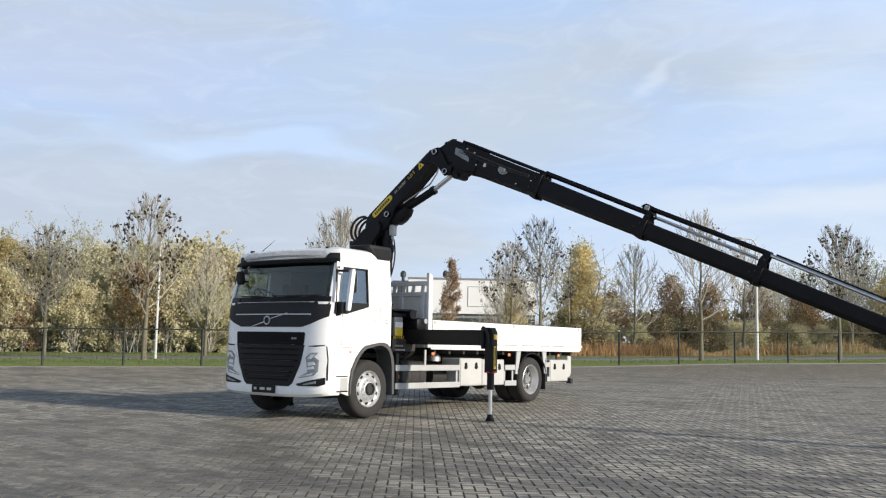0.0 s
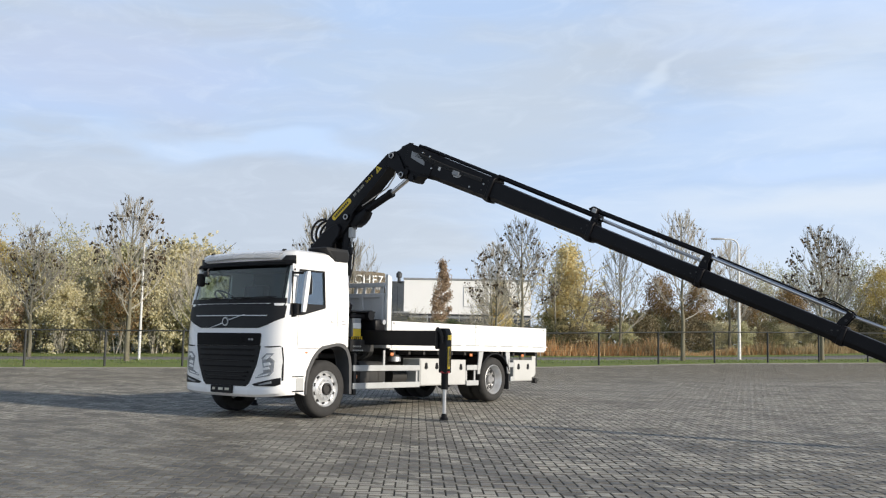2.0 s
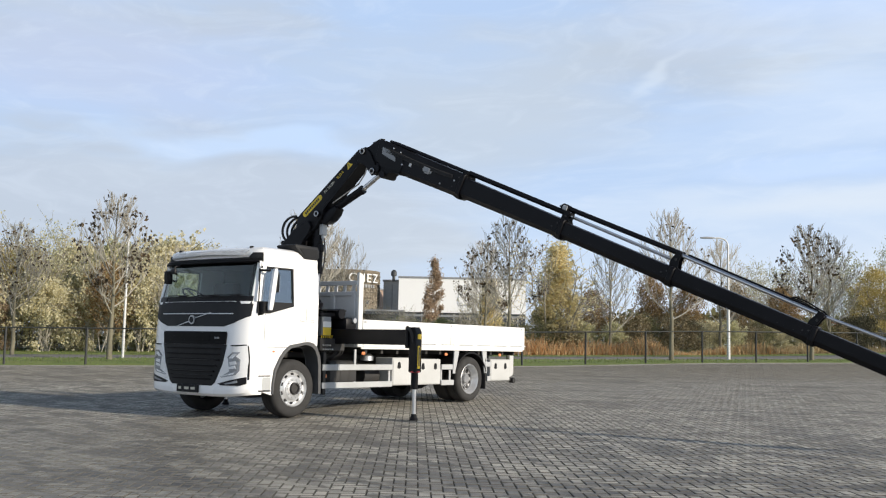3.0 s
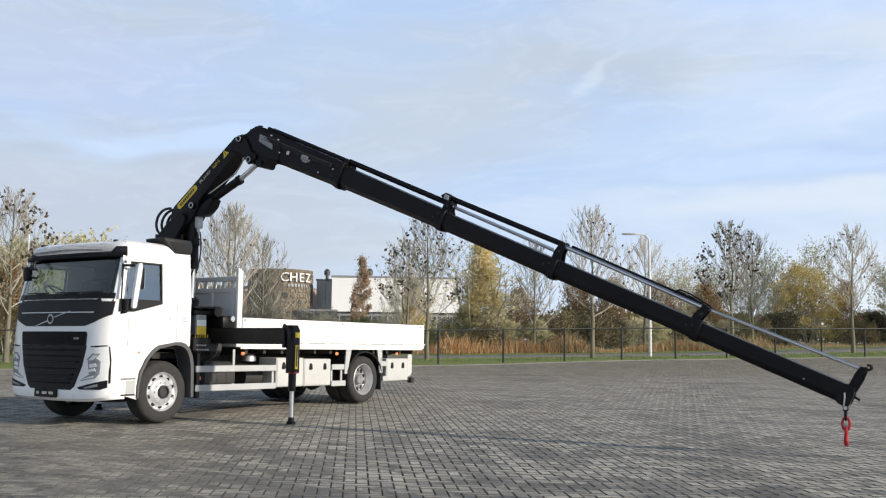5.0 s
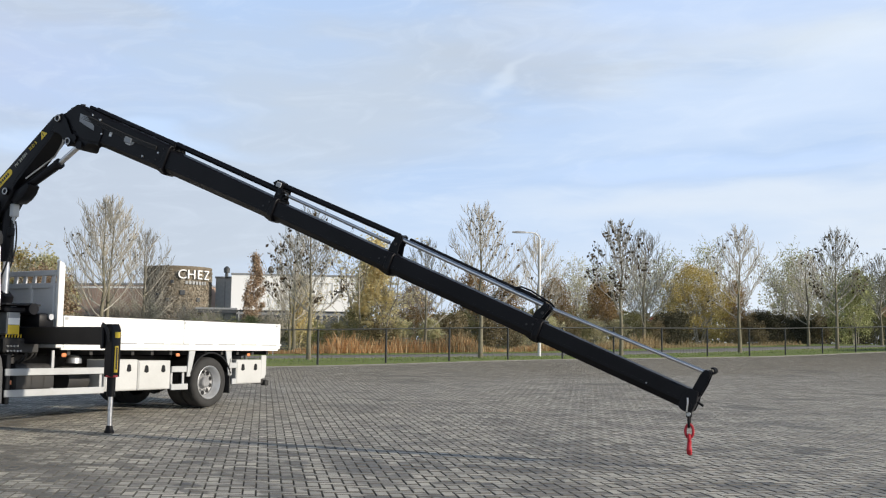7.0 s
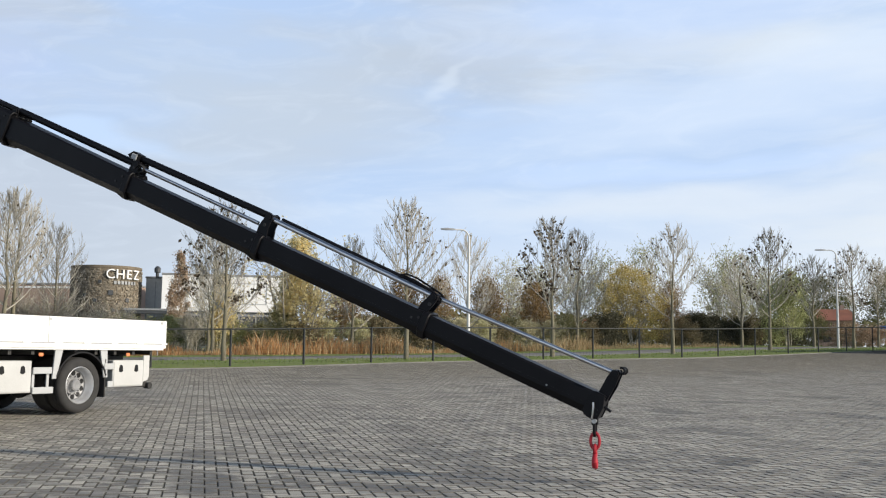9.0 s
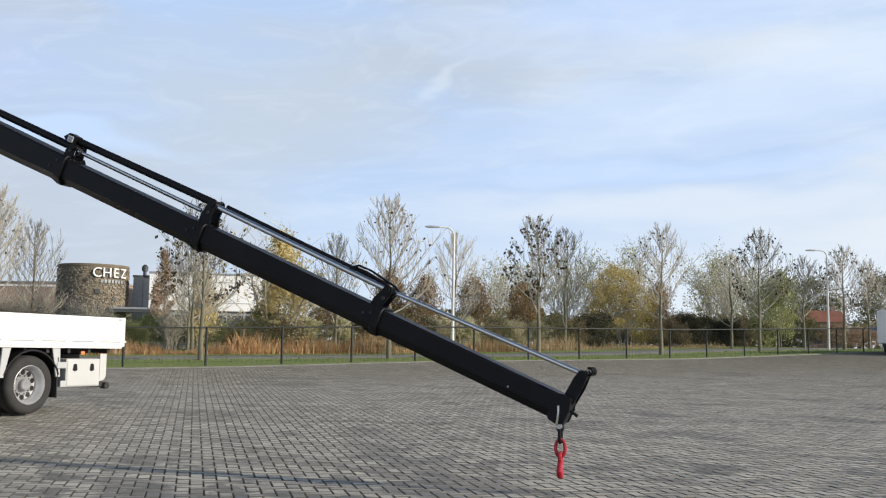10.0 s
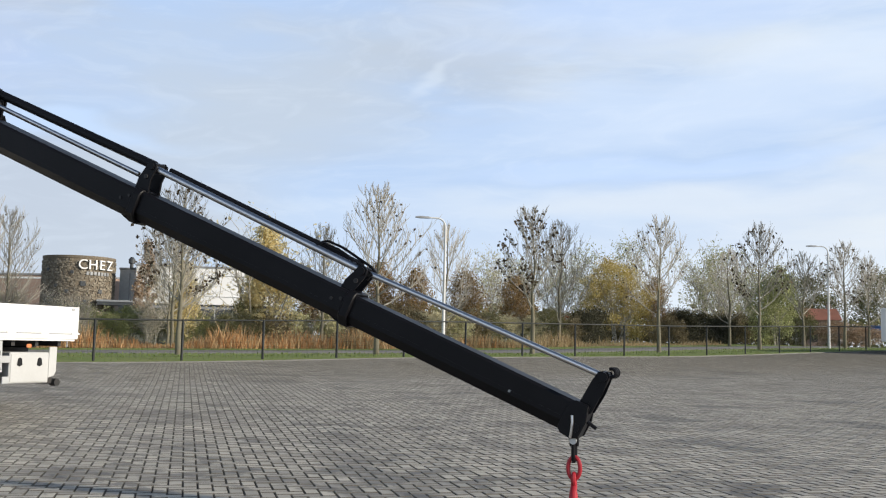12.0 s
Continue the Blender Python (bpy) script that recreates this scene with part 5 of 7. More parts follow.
part("white_sticker", bm, BOARD, crane)
bm = bmesh.new()
bx(bm, -0.5, -0.1, 0.44, 1.0, 1.60, 1.68, 0.02)
part("oil_tank_lid", bm, CRANE, crane)
bm = bmesh.new()
bx(bm, -0.42, 0.03, 0.92, 1.20, 1.38, 1.60, 0.05, 2)
part("extension_drive", bm, CRANE, crane)
bm = bmesh.new()
cyl(bm, (0.03, 1.10, 1.55), (0.07, 1.10, 1.55), 0.045, n=16)
part("drive_cap", bm, ALU, crane)
bm = bmesh.new()
rng = random.Random(3)
for i in range(9):
    y = 0.50 + i * 0.05
    cyl(bm, (-0.14, y, 1.20), (-0.14, y + 0.01, 1.29), 0.009, n=6)
part("control_lever", bm, YELLOW, crane)
bm = bmesh.new()
for i in range(10):
    y = 0.48 + rng.random() * 0.5
    tube(bm, bezier((-0.2, y, 1.25), (-0.05, y, 1.1 + rng.random() * 0.1), (-0.1, y + rng.uniform(-0.2, 0.2), 0.9), (-0.35, y + rng.uniform(-0.2, 0.2), 0.8 + rng.random() * 0.2), 8), 0.014, 6)
part("hydraulic_hose", bm, RUBBER, crane)
for i in range(9):
    y, z = 0.50 + 0.055 * (i % 5), 1.05 + 0.07 * (i // 5)
    bm = bmesh.new()
    cyl(bm, (-0.10, y, z), (-0.075, y, z), 0.014, n=8)
    part("hose_fitting", bm, ALU, crane)
bm = bmesh.new()
cyl(bm, (-0.30, 0.86, 1.66), (-0.02, 0.86, 1.66), 0.085, n=18)
part("hydraulic_motor", bm, CRANE, crane)
bm = bmesh.new()
bx(bm, -0.52, -0.06, 0.42, 1.02, 1.70, 1.73, 0.008)
part("tank_flange", bm, PLASTIC, crane)
bm = bmesh.new()
bx(bm, -0.40, -0.10, 0.45, 1.05, 1.02, 1.24, 0.02)
part("valve_block", bm, CHASSIS, crane)
for s in (1, -1):
    def sx(x):
        return x if s > 0 else 2 * XM - x
    def sbx(bm, x0, x1, *r, **k):
        bx(bm, min(sx(x0), sx(x1)), max(sx(x0), sx(x1)), *r, **k)
    out = 1.50 if s > 0 else 0.35
    bm = bmesh.new()
    sbx(bm, -0.6, out, 0.79, 0.97, 1.15, 1.40, bevel=0.012)
    beam = part("stabiliser_beam", bm, CRANE, crane, "black stabiliser beam slid out")
    bm = bmesh.new()
    sbx(bm, out - 0.04, out + 0.02, 0.76, 1.0, 1.10, 1.44, bevel=0.015)
    part("beam_head", bm, CRANE, beam)
    bm = bmesh.new()
    x = sx(out + 0.09)
    prism(bm, [(x - 0.075, 0.72), (x + 0.075, 0.72), (x + 0.075, 1.36), (x + 0.03, 1.44), (x - 0.05, 1.44), (x - 0.075, 1.38)], "y", 0.80, 0.96, 0.012)
    leg = part("stabiliser_leg", bm, CRANE, crane, "black stabiliser leg with chrome rod")
    gz = yard(x, 0.88) + 0.004
    up = 0.0 if s > 0 else 0.0
    bm = bmesh.new()
    cyl(bm, (x, 0.88, 0.74), (x, 0.88, 0.45), 0.058, n=16)
    part("leg_tube", bm, CRANE, leg)
    bm = bmesh.new()
    cyl(bm, (x, 0.88, 0.46), (x, 0.88, gz + 0.06), 0.034, n=16)
    part("leg_rod", bm, CHROME, leg)
    bm = bmesh.new()
    tube(bm, [(x, 0.88, gz), (x, 0.88, gz + 0.025), (x, 0.88, gz + 0.05), (x, 0.88, gz + 0.1)], [0.068, 0.068, 0.05, 0.042], 20)
    part("foot_plate", bm, CRANE, leg)
    bm = bmesh.new()
    xs = x + s * 0.078
    bx(bm, min(xs, xs + s * 0.004), max(xs, xs + s * 0.004), 0.845, 0.905, 0.78, 1.14)
    part("leg_sticker", bm, YELLOW, leg)
    bm = bmesh.new()
    bx(bm, min(xs + s * 0.004, xs + s * 0.006), max(xs + s * 0.004, xs + s * 0.006), 0.865, 0.895, 0.82, 1.12)
    part("leg_sticker_bar", bm, INK, leg)
    bm = bmesh.new()
    bx(bm, min(xs, xs + s * 0.004), max(xs, xs + s * 0.004), 0.84, 0.93, 1.25, 1.33)
    part("warning_label", bm, YELLOW, leg)
    bm = bmesh.new()
    cyl(bm, (x, 0.88, 0.742), (x, 0.88, 0.715), 0.084, n=16)
    part("leg_ring", bm, RED, leg)
    bm = bmesh.new()
    for k in range(3):
        tube(bm, bezier((x - s * 0.10, 0.80, 1.40), (x - s * 0.1, 0.72, 1.5 - k * 0.04), (x + s * 0.02, 0.73, 1.45), (x + s * 0.02, 0.79, 1.30 - 0.05 * k), 8), 0.011, 6)
    part("leg_hose", bm, RUBBER, leg)
# slewing column
bm = bmesh.new()
cyl(bm, (0, 0, 1.40), (0, 0, 1.62), 0.27, n=28)
bx(bm, -0.20, 0.20, -0.19, 0.19, 1.60, 2.7, 0.03)
for o in (-0.21, 0.12):
    prism(bm, [(-0.22, 2.6), (0.2, 2.6), (0.36, 2.92), (0.50, 3.06), (0.53, 3.17), (0.47, 3.26), (0.36, 3.24), (0.14, 3.12), (-0.12, 2.86)], "y", o, o + 0.09, 0.01)
bx(bm, -0.2, 0.2, -0.12, 0.12, 2.6, 2.95)
cpart("column", bm, CRANE, M0, label="black slewing column")
# lift cylinder
bm = bmesh.new()
cyl(bm, (0.53, 0, 3.26), (0.545, 0, 2.38), 0.088, n=24)
cyl(bm, (0.5448, 0, 2.40), (0.5455, 0, 2.355), 0.096, n=24)
cpart("lift_cylinder", bm, CRANE, M0)
bm = bmesh.new()
cyl(bm, (0.545, 0, 2.40), (0.535, 0, 1.84), 0.055, n=20)
cpart("lift_rod", bm, CHROME, M0)
bm = bmesh.new()
prism(bm, [(0.15, 1.62), (0.60, 1.70), (0.64, 1.84), (0.54, 1.93), (0.4, 1.9), (0.15, 2.05)], "y", -0.10, 0.10, 0.02)
cpart("cylinder_lug", bm, CRANE, M0)
bm = bmesh.new()
bx(bm, 0.615, 0.70, -0.07, 0.05, 3.02, 3.21, 0.012)
cyl(bm, (0.66, -0.02, 3.02), (0.655, -0.02, 2.92), 0.026, n=10)
cpart("holding_valve", bm, RAILPAINT, M0, label="pale steel holding valve")
bm = bmesh.new()
for k in range(2):
    tube(bm, bezier((0.66, -0.05 + 0.07 * k, 2.96), (0.74, -0.05 + 0.07 * k, 2.6), (0.66, -0.05 + 0.1 * k, 2.3), (0.25, -0.08 + 0.1 * k, 1.72), 12), 0.012, 6)
cpart("cylinder_hose", bm, RUBBER, M0)
bm = bmesh.new()
bx(bm, 0.62, 0.70, -0.10, -0.01, 2.72, 2.86, 0.02, 2)
cpart("hose_guard", bm, CRANE, M0)
# main boom
bm = bmesh.new()
prism(bm, [(-0.36, 0.02), (-0.30, -0.05), (-0.14, -0.09), (0.02, -0.13), (0.12, -0.10), (0.22, -0.05), (0.32, -0.02), (0.40, 0.04), (0.47, 0.12), (1.34, 0.335), (1.46, 0.37), (1.58, 0.415), (1.68, 0.46), (1.695, 0.51), (1.67, 0.555), (1.61, 0.575), (1.54, 0.565), (1.44, 0.578), (-0.05, 0.305), (-0.14, 0.27)], "y", -0.15, 0.15, 0.02, 2)
boom = cpart("main_boom", bm, CRANE, MB, label="black main boom")
for o in (-0.153, 0.147):   # reinforced flank plates
    bm = bmesh.new()
    prism(bm, [(0.42, 0.10), (0.52, 0.155), (1.30, 0.35), (1.36, 0.40), (1.32, 0.535), (1.20, 0.515), (0.66, 0.22)], "y", o, o + 0.006)
    cpart("flank_plate", bm, CRANE, MB, boom)
bm = bmesh.new()   # guard bulging below the boom's foot
prism(bm, [(0.24, 0.0), (0.26, -0.09), (0.33, -0.135), (0.45, -0.135), (0.57, -0.10), (0.66, -0.03), (0.64, 0.03), (0.40, 0.05)], "y", -0.11, 0.11, 0.03, 2)
cpart("hose_guard", bm, CRANE, MB, boom)
pins = ((0.0, 0.0, MB), (0.285, 0.085, MB), (1.615, 0.495, MB), (1.628, 0.085, MB))
for s0, h0, m in pins:
    bm = bmesh.new()
    cyl(bm, (s0, -0.19, h0), (s0, 0.19, h0), 0.055, n=20)
    cpart("pin", bm, CRANE, m, boom)
    for o in (-1, 1):
        bm = bmesh.new()
        tube(bm, [(s0 + 0.042 * math.cos(k * math.pi / 10), o * 0.192, h0 + 0.042 * math.sin(k * math.pi / 10)) for k in range(21)], 0.010, 6, caps=False)
        cpart("pin_ring", bm, ALU, m, boom)
for o in (-1, 1):
    ya, yb = sorted((o * 0.151, o * 0.155))
    bm = bmesh.new()
    L0, L1, hh = Vector((0.045, 0.230)), Vector((0.455, 0.310)), 0.050
    d = (L1 - L0).normalized()
    nn = Vector((-d.y, d.x))
    poly = [L0 + nn * (hh * math.cos(k)) - d * (hh * math.sin(k)) for k in [math.pi * i / 8 for i in range(9)]] + [L1 - nn * (hh * math.cos(k)) + d * (hh * math.sin(k)) for k in [math.pi * i / 8 for i in range(9)]]
    prism(bm, [(p.x, p.y) for p in poly], "y", ya, yb)
    logo = cpart("maker_plate", bm, YELLOW, MB, boom, "yellow oval maker's plate")
    yc, yd = sorted((o * 0.155, o * 0.157))
    for i in range(9):
        bm = bmesh.new()
        a = L0 + d * (0.012 + i * 0.044)
        prism(bm, [(q.x, q.y) for q in (a - nn * 0.022, a + d * 0.032 - nn * 0.022, a + d * 0.032 + nn * 0.022, a + nn * 0.022)], "y", yc, yd)
        cpart("plate_bar", bm, INK, MB, logo)
    for text, at, mt, lb in (("PK 24.001", 0.55, PALE, "pale model lettering"), ("SLD 5", 0.90, YELLOW, "yellow model lettering")):
        if o < 0:
            X, org = d, L0 + d * at - nn * 0.026
        else:
            X, org = -d, L0 + d * (at + (0.31 if mt is PALE else 0.17)) - nn * 0.026
        m = Matrix(((X.x, nn.x, 0, org.x), (0, 0, o, o * 0.1545), (X.y, nn.y, 0, org.y), (0, 0, 0, 1)))
        mesh_part("model_lettering", lettering(text, 0.070, 0.002, MB @ m), mt, boom, lb, smooth=0)
    bm = bmesh.new()
    prism(bm, [(1.19, 0.40), (1.33, 0.43), (1.245, 0.525)], "y", min(o * 0.1535, o * 0.157), max(o * 0.1535, o * 0.157))
    tri = cpart("warning_triangle", bm, YELLOW, MB, boom)
    bm = bmesh.new()
    prism(bm, [(1.243, 0.43), (1.262, 0.434), (1.256, 0.487), (1.245, 0.485)], "y", min(o * 0.157, o * 0.158), max(o * 0.157, o * 0.158))
    cpart("warning_mark", bm, INK, MB, tri)
# folding cylinder
bm = bmesh.new()
cyl(bm, (0.29, 0, 0.055), (1.18, 0, 0.008), 0.066, n=24)
cyl(bm, (1.17, 0, 0.0085), (1.235, 0, 0.005), 0.076, n=24)
cpart("folding_cylinder", bm, CRANE, MB)
bm = bmesh.new()
cyl(bm, (1.22, 0, 0.006), (1.63, 0, 0.03), 0.040, n=20)
cpart("folding_rod", bm, CHROME, MB)
bm = bmesh.new()
tube(bm, [(0.60, -0.05, 0.13), (0.95, -0.05, 0.12), (1.22, -0.05, 0.115), (1.42, -0.05, 0.20), (1.50, -0.05, 0.28)], 0.012, 6)
cpart("cylinder_pipe", bm, CHROME, MB)
for o in (-0.172, 0.142):
    bm = bmesh.new()
    prism(bm, [(1.40, 0.40), (1.50, 0.34), (1.555, 0.24), (1.56, 0.10), (1.575, 0.03), (1.63, 0.005), (1.70, 0.02), (1.73, 0.09), (1.72, 0.24), (1.74, 0.40), (1.70, 0.53), (1.61, 0.56), (1.52, 0.52), (1.50, 0.44)], "y", o, o + 0.03, 0.008)
    cpart("knuckle_link", bm, CRANE, MB)
# hose loops at the column head, and over the far side of the boom's foot
for k in range(3):
    o = -0.15 + 0.12 * k
    bm = bmesh.new()
    tube(bm, bezier((0.16, o, 3.36), (-0.22, o, 3.40 - 0.035 * k), (-0.26, o, 2.90 + 0.03 * k), (0.06, o, 2.93), 16), 0.022, 8)
    cpart("hose_loop", bm, RUBBER, M0, label="black looped hydraulic hose")
for k in range(4):
    bm = bmesh.new()
    tube(bm, bezier((0.34, 0.17 + 0.03 * k, 0.22), (0.28, 0.18 + 0.03 * k, 0.52 - 0.03 * k), (-0.24, 0.18 + 0.03 * k, 0.56 - 0.04 * k), (-0.28, 0.16 + 0.03 * k, 0.0), 14), 0.018, 7)
    cpart("hose_loop", bm, RUBBER, MB, label="black looped hydraulic hose")

# jib: sections as (start, end, bottom and top at each end, half width)
SECTIONS = ((0.24, 2.02, -0.160, 0.265, -0.130, 0.245, 0.160), (1.85, 3.92, -0.118, 0.205, -0.112, 0.165, 0.145), (3.75, 5.75, -0.106, 0.142, -0.126, 0.118, 0.130), (5.6, 7.79, -0.118, 0.122, -0.132, 0.095, 0.117), (7.6, 9.64, -0.130, 0.088, -0.148, 0.072, 0.102))
for i, (s0, s1, b0, t0, b1, t1, w) in enumerate(SECTIONS):
    bm = bmesh.new()
    rows = []
    for s, b, t in ((s0, b0, t0), (s1, b1, t1)):   # hexagonal box: flat sides over a V-shaped bottom
        rows.append([bm.verts.new((s, o, h)) for o, h in ((-w, t - 0.018), (-w + 0.018, t), (w - 0.018, t), (w, t - 0.018), (w, b + 0.065), (w * 0.5, b), (-w * 0.5, b), (-w, b + 0.065))])
    bridge(bm, rows)
    sec = cpart("boom_section", bm, CRANE, MJ, label="black telescopic boom section")
    for f0, o in ((0.35, -1), (0.35, 1)):   # weld seam along each flank
        bm = bmesh.new()
        lo0, lo1 = b0 + 0.085, b1 + 0.085
        vs = [bm.verts.new(p) for p in ((s0 + 0.02, o * (w + 0.0015), lo0), (s1 - 0.08, o * (w + 0.0015), lo1), (s1 - 0.08, o * (w + 0.0015), lo1 + 0.010), (s0 + 0.02, o * (w + 0.0015), lo0 + 0.010))]
        ws = [bm.verts.new((v.co.x, v.co.y - o * 0.003, v.co.z)) for v in vs]
        bm.faces.new(vs)
        for k in range(4):
            bm.faces.new((vs[k], vs[(k + 1) % 4], ws[(k + 1) % 4], ws[k]))
        cpart("weld_seam", bm, CRANE, MJ, sec)
    # collar at the end of each section: a band with a lip below
    if i < 4:
        bm = bmesh.new()
        prism(bm, [(-w - 0.016, t1 - 0.03), (-w + 0.02, t1 + 0.012), (w - 0.02, t1 + 0.012), (w + 0.016, t1 - 0.03), (w + 0.016, b1 + 0.05), (w * 0.55, b1 - 0.024), (-w * 0.55, b1 - 0.024), (-w - 0.016, b1 + 0.05)], "x", s1 - 0.075, s1, 0.008)
        cpart("collar", bm, CRANE, MJ, sec)
        bm = bmesh.new()
        prism(bm, [(s1 - 0.16, b1 - 0.002), (s1 - 0.07, b1 - 0.024), (s1 + 0.0, b1 - 0.024), (s1 + 0.03, b1 - 0.002)], "y", -w * 0.5, w * 0.5, 0.004)
        cpart("slide_pad_holder", bm, CRANE, MJ, sec)
        for s, h in ((s1 - 0.17, b1 + 0.13), (s1 - 0.10, t1 - 0.07)):
            for o in (-1, 1):
                bm = bmesh.new()
                cyl(bm, (s, o * (w - 0.004), h), (s, o * (w + 0.008), h), 0.013, n=8)
                cpart("collar_bolt", bm, CHASSIS, MJ, sec)
bm = bmesh.new()
cyl(bm, (9.10, -0.110, -0.055), (9.10, -0.098, -0.055), 0.009, n=8)
cpart("end_bolt", bm, GALV, MJ)
# knuckle head of the jib
bm = bmesh.new()
prism(bm, [(-0.10, -0.02), (-0.08, 0.06), (0.0, 0.075), (0.04, 0.13), (0.07, 0.20), (0.12, 0.255), (0.20, 0.278), (0.30, 0.282), (0.78, 0.268), (0.78, -0.158), (0.56, -0.17), (0.53, -0.27), (0.49, -0.315), (0.43, -0.325), (0.38, -0.29), (0.33, -0.21), (0.16, -0.13), (0.02, -0.075), (-0.07, -0.07)], "y", -0.139, 0.139, 0.015)
head = cpart("jib_head", bm, CRANE, MJ)
for o in (-0.176, 0.164):
    bm = bmesh.new()
    prism(bm, [(0.20, 0.22), (0.30, 0.25), (0.66, 0.19), (0.80, 0.06), (0.80, -0.10), (0.58, -0.15), (0.40, -0.14), (0.22, -0.04)], "y", o, o + 0.012, 0.004)
    cpart("head_plate", bm, CRANE, MJ, head)
for s0, h0 in ((0.31, -0.20), (0.46, -0.26)):
    bm = bmesh.new()
    cyl(bm, (s0, -0.175, h0), (s0, 0.175, h0), 0.058, n=18)
    cpart("head_pin", bm, CRANE, MJ, head)
bm = bmesh.new()
tube(bm, [(0.02, -0.06, 0.12), (-0.01, -0.06, 0.17), (0.04, -0.06, 0.20), (0.10, -0.06, 0.255)], 0.016, 6)
tube(bm, [(0.06, 0.02, 0.20), (0.05, 0.02, 0.27), (0.13, 0.02, 0.285)], 0.014, 6)
cpart("hose_stub", bm, RUBBER, MJ, head)
for poly, mt, nm in (([(0.30, 0.17), (0.44, 0.165), (0.62, 0.08), (0.64, 0.02), (0.50, 0.035), (0.33, 0.06)], GALV, "head_panel"), ([(0.92, 0.10), (0.965, 0.10), (0.965, 0.035), (0.92, 0.035)], BOARD, "white_sticker"), ([(1.19, 0.105), (1.26, 0.125), (1.27, 0.155), (1.33, 0.155), (1.34, 0.115), (1.40, 0.10), (1.38, 0.06), (1.33, 0.03), (1.26, 0.03), (1.22, 0.065)], RAILPAINT, "white_sticker")):
    o = -0.182 if nm == "head_panel" else -0.1655
    bm = bmesh.new()
    prism(bm, poly, "y", o, o + 0.006)
    cpart(nm, bm, mt, MJ, head)
for s0, h0 in ((0.79, 0.02), (1.62, -0.03), (1.86, 0.10), (0.52, 0.215), (0.68, 0.195)):
    bm = bmesh.new()
    cyl(bm, (s0, -0.178, h0), (s0, -0.150, h0), 0.013, n=8)
    cpart("bolt", bm, ALU, MJ, head)
for o, r in ((-0.075, 0.042), (0.06, 0.045)):
    bm = bmesh.new()
    cyl(bm, (0.34, o, 0.300), (1.98, o, 0.285), r * 0.62, n=16)
    cpart("ram_barrel", bm, CRANE, MJ)
for k in range(4):
    bm = bmesh.new()
    tube(bm, bezier((0.30, -0.172, 0.16 - 0.02 * k), (0.60, -0.185, 0.20 - 0.02 * k), (1.0, -0.178, 0.13 - 0.02 * k), (1.80, -0.168, 0.17 - 0.015 * k), 10), 0.009, 5)
    cpart("jib_hose", bm, RUBBER, MJ)
bm = bmesh.new()
bx(bm, 1.22, 1.36, -0.19, -0.16, 0.05, 0.135, 0.012)
cpart("hose_clamp", bm, GALV, MJ)


# extension rams along the top: barrel then rod for each stage
def ram(a, ha, b, hb, r, material, name, o=0.0):
    bm = bmesh.new()
    cyl(bm, (a, o, ha), (b, o, hb), r, n=18)
    return cpart(name, bm, material, MJ)


ram(2.00, 0.292, 3.86, 0.268, 0.040, CRANE, "ram_barrel", -0.03)
ram(2.06, 0.275, 3.80, 0.268, 0.028, CRANE, "ram_pipe", 0.06)
ram(3.74, 0.345, 5.66, 0.332, 0.038, CRANE, "ram_barrel", 0.02)
ram(3.95, 0.256, 5.60, 0.226, 0.017, CHROME, "ram_rod", -0.05)
ram(3.95, 0.230, 5.60, 0.200, 0.011, CHROME, "ram_pipe", 0.05)
ram(5.68, 0.318, 7.72, 0.262, 0.027, CHROME, "ram_rod", -0.03)
ram(5.80, 0.345, 7.68, 0.292, 0.023, CRANE, "ram_pipe", 0.045)
ram(7.74, 0.262, 9.62, 0.290, 0.021, CHROME, "ram_rod", -0.01)
# brackets that carry the rams
for s0, lo, hi, w, back, foot in ((1.97, 0.235, 0.315, 0.07, 0.05, 0.12), (3.88, 0.165, 0.315, 0.065, 0.07, 0.13), (5.70, 0.125, 0.372, 0.062, 0.07, 0.15), (7.735, 0.082, 0.305, 0.058, 0.115, 0.10)):
    bm = bmesh.new()
    for o in (-w - 0.018, w):
        prism(bm, [(s0 - back, lo - 0.06), (s0 - back + foot * 0.5, lo - 0.075), (s0 - back + foot, lo - 0.05), (s0 - back * 0.25 + 0.055, lo + (hi - lo) * 0.4), (s0 + 0.055, hi - 0.055), (s0 + 0.045, hi - 0.015), (s0 + 0.01, hi), (s0 - 0.035, hi - 0.015), (s0 - 0.045, hi - (hi - lo) * 0.3), (s0 - back * 0.4 - 0.045, lo + (hi - lo) * 0.35)], "y", o, o + 0.018, 0.004)
    bx(bm, s0 - 0.02, s0 + 0.03, -w, w, hi - 0.07, hi - 0.01, 0.006)
    bracket = cpart("ram_bracket", bm, CRANE, MJ)
    for q, h in ((s0 - back + foot * 0.35, lo - 0.04), (s0 - back + foot * 0.8, lo - 0.02)):
        bm = bmesh.new()
        cyl(bm, (q, -w - 0.026, h), (q, w + 0.026, h), 0.012, n=10)
        cpart("bracket_bolt", bm, ALU if q < s0 else CHASSIS, MJ, bracket)
    bm = bmesh.new()
    cyl(bm, (s0 + 0.005, -w - 0.032, hi - 0.045), (s0 + 0.005, w + 0.032, hi - 0.045), 0.030, n=14)
    cpart("bracket_pin", bm, CRANE, MJ, bracket)
    bm = bmesh.new()
    cyl(bm, (s0 - 0.005, -w - 0.028, lo + (hi - lo) * 0.45), (s0 - 0.005, -w - 0.012, lo + (hi - lo) * 0.45), 0.018, n=10)
    cpart("grease_cap", bm, CHASSIS, MJ, bracket)
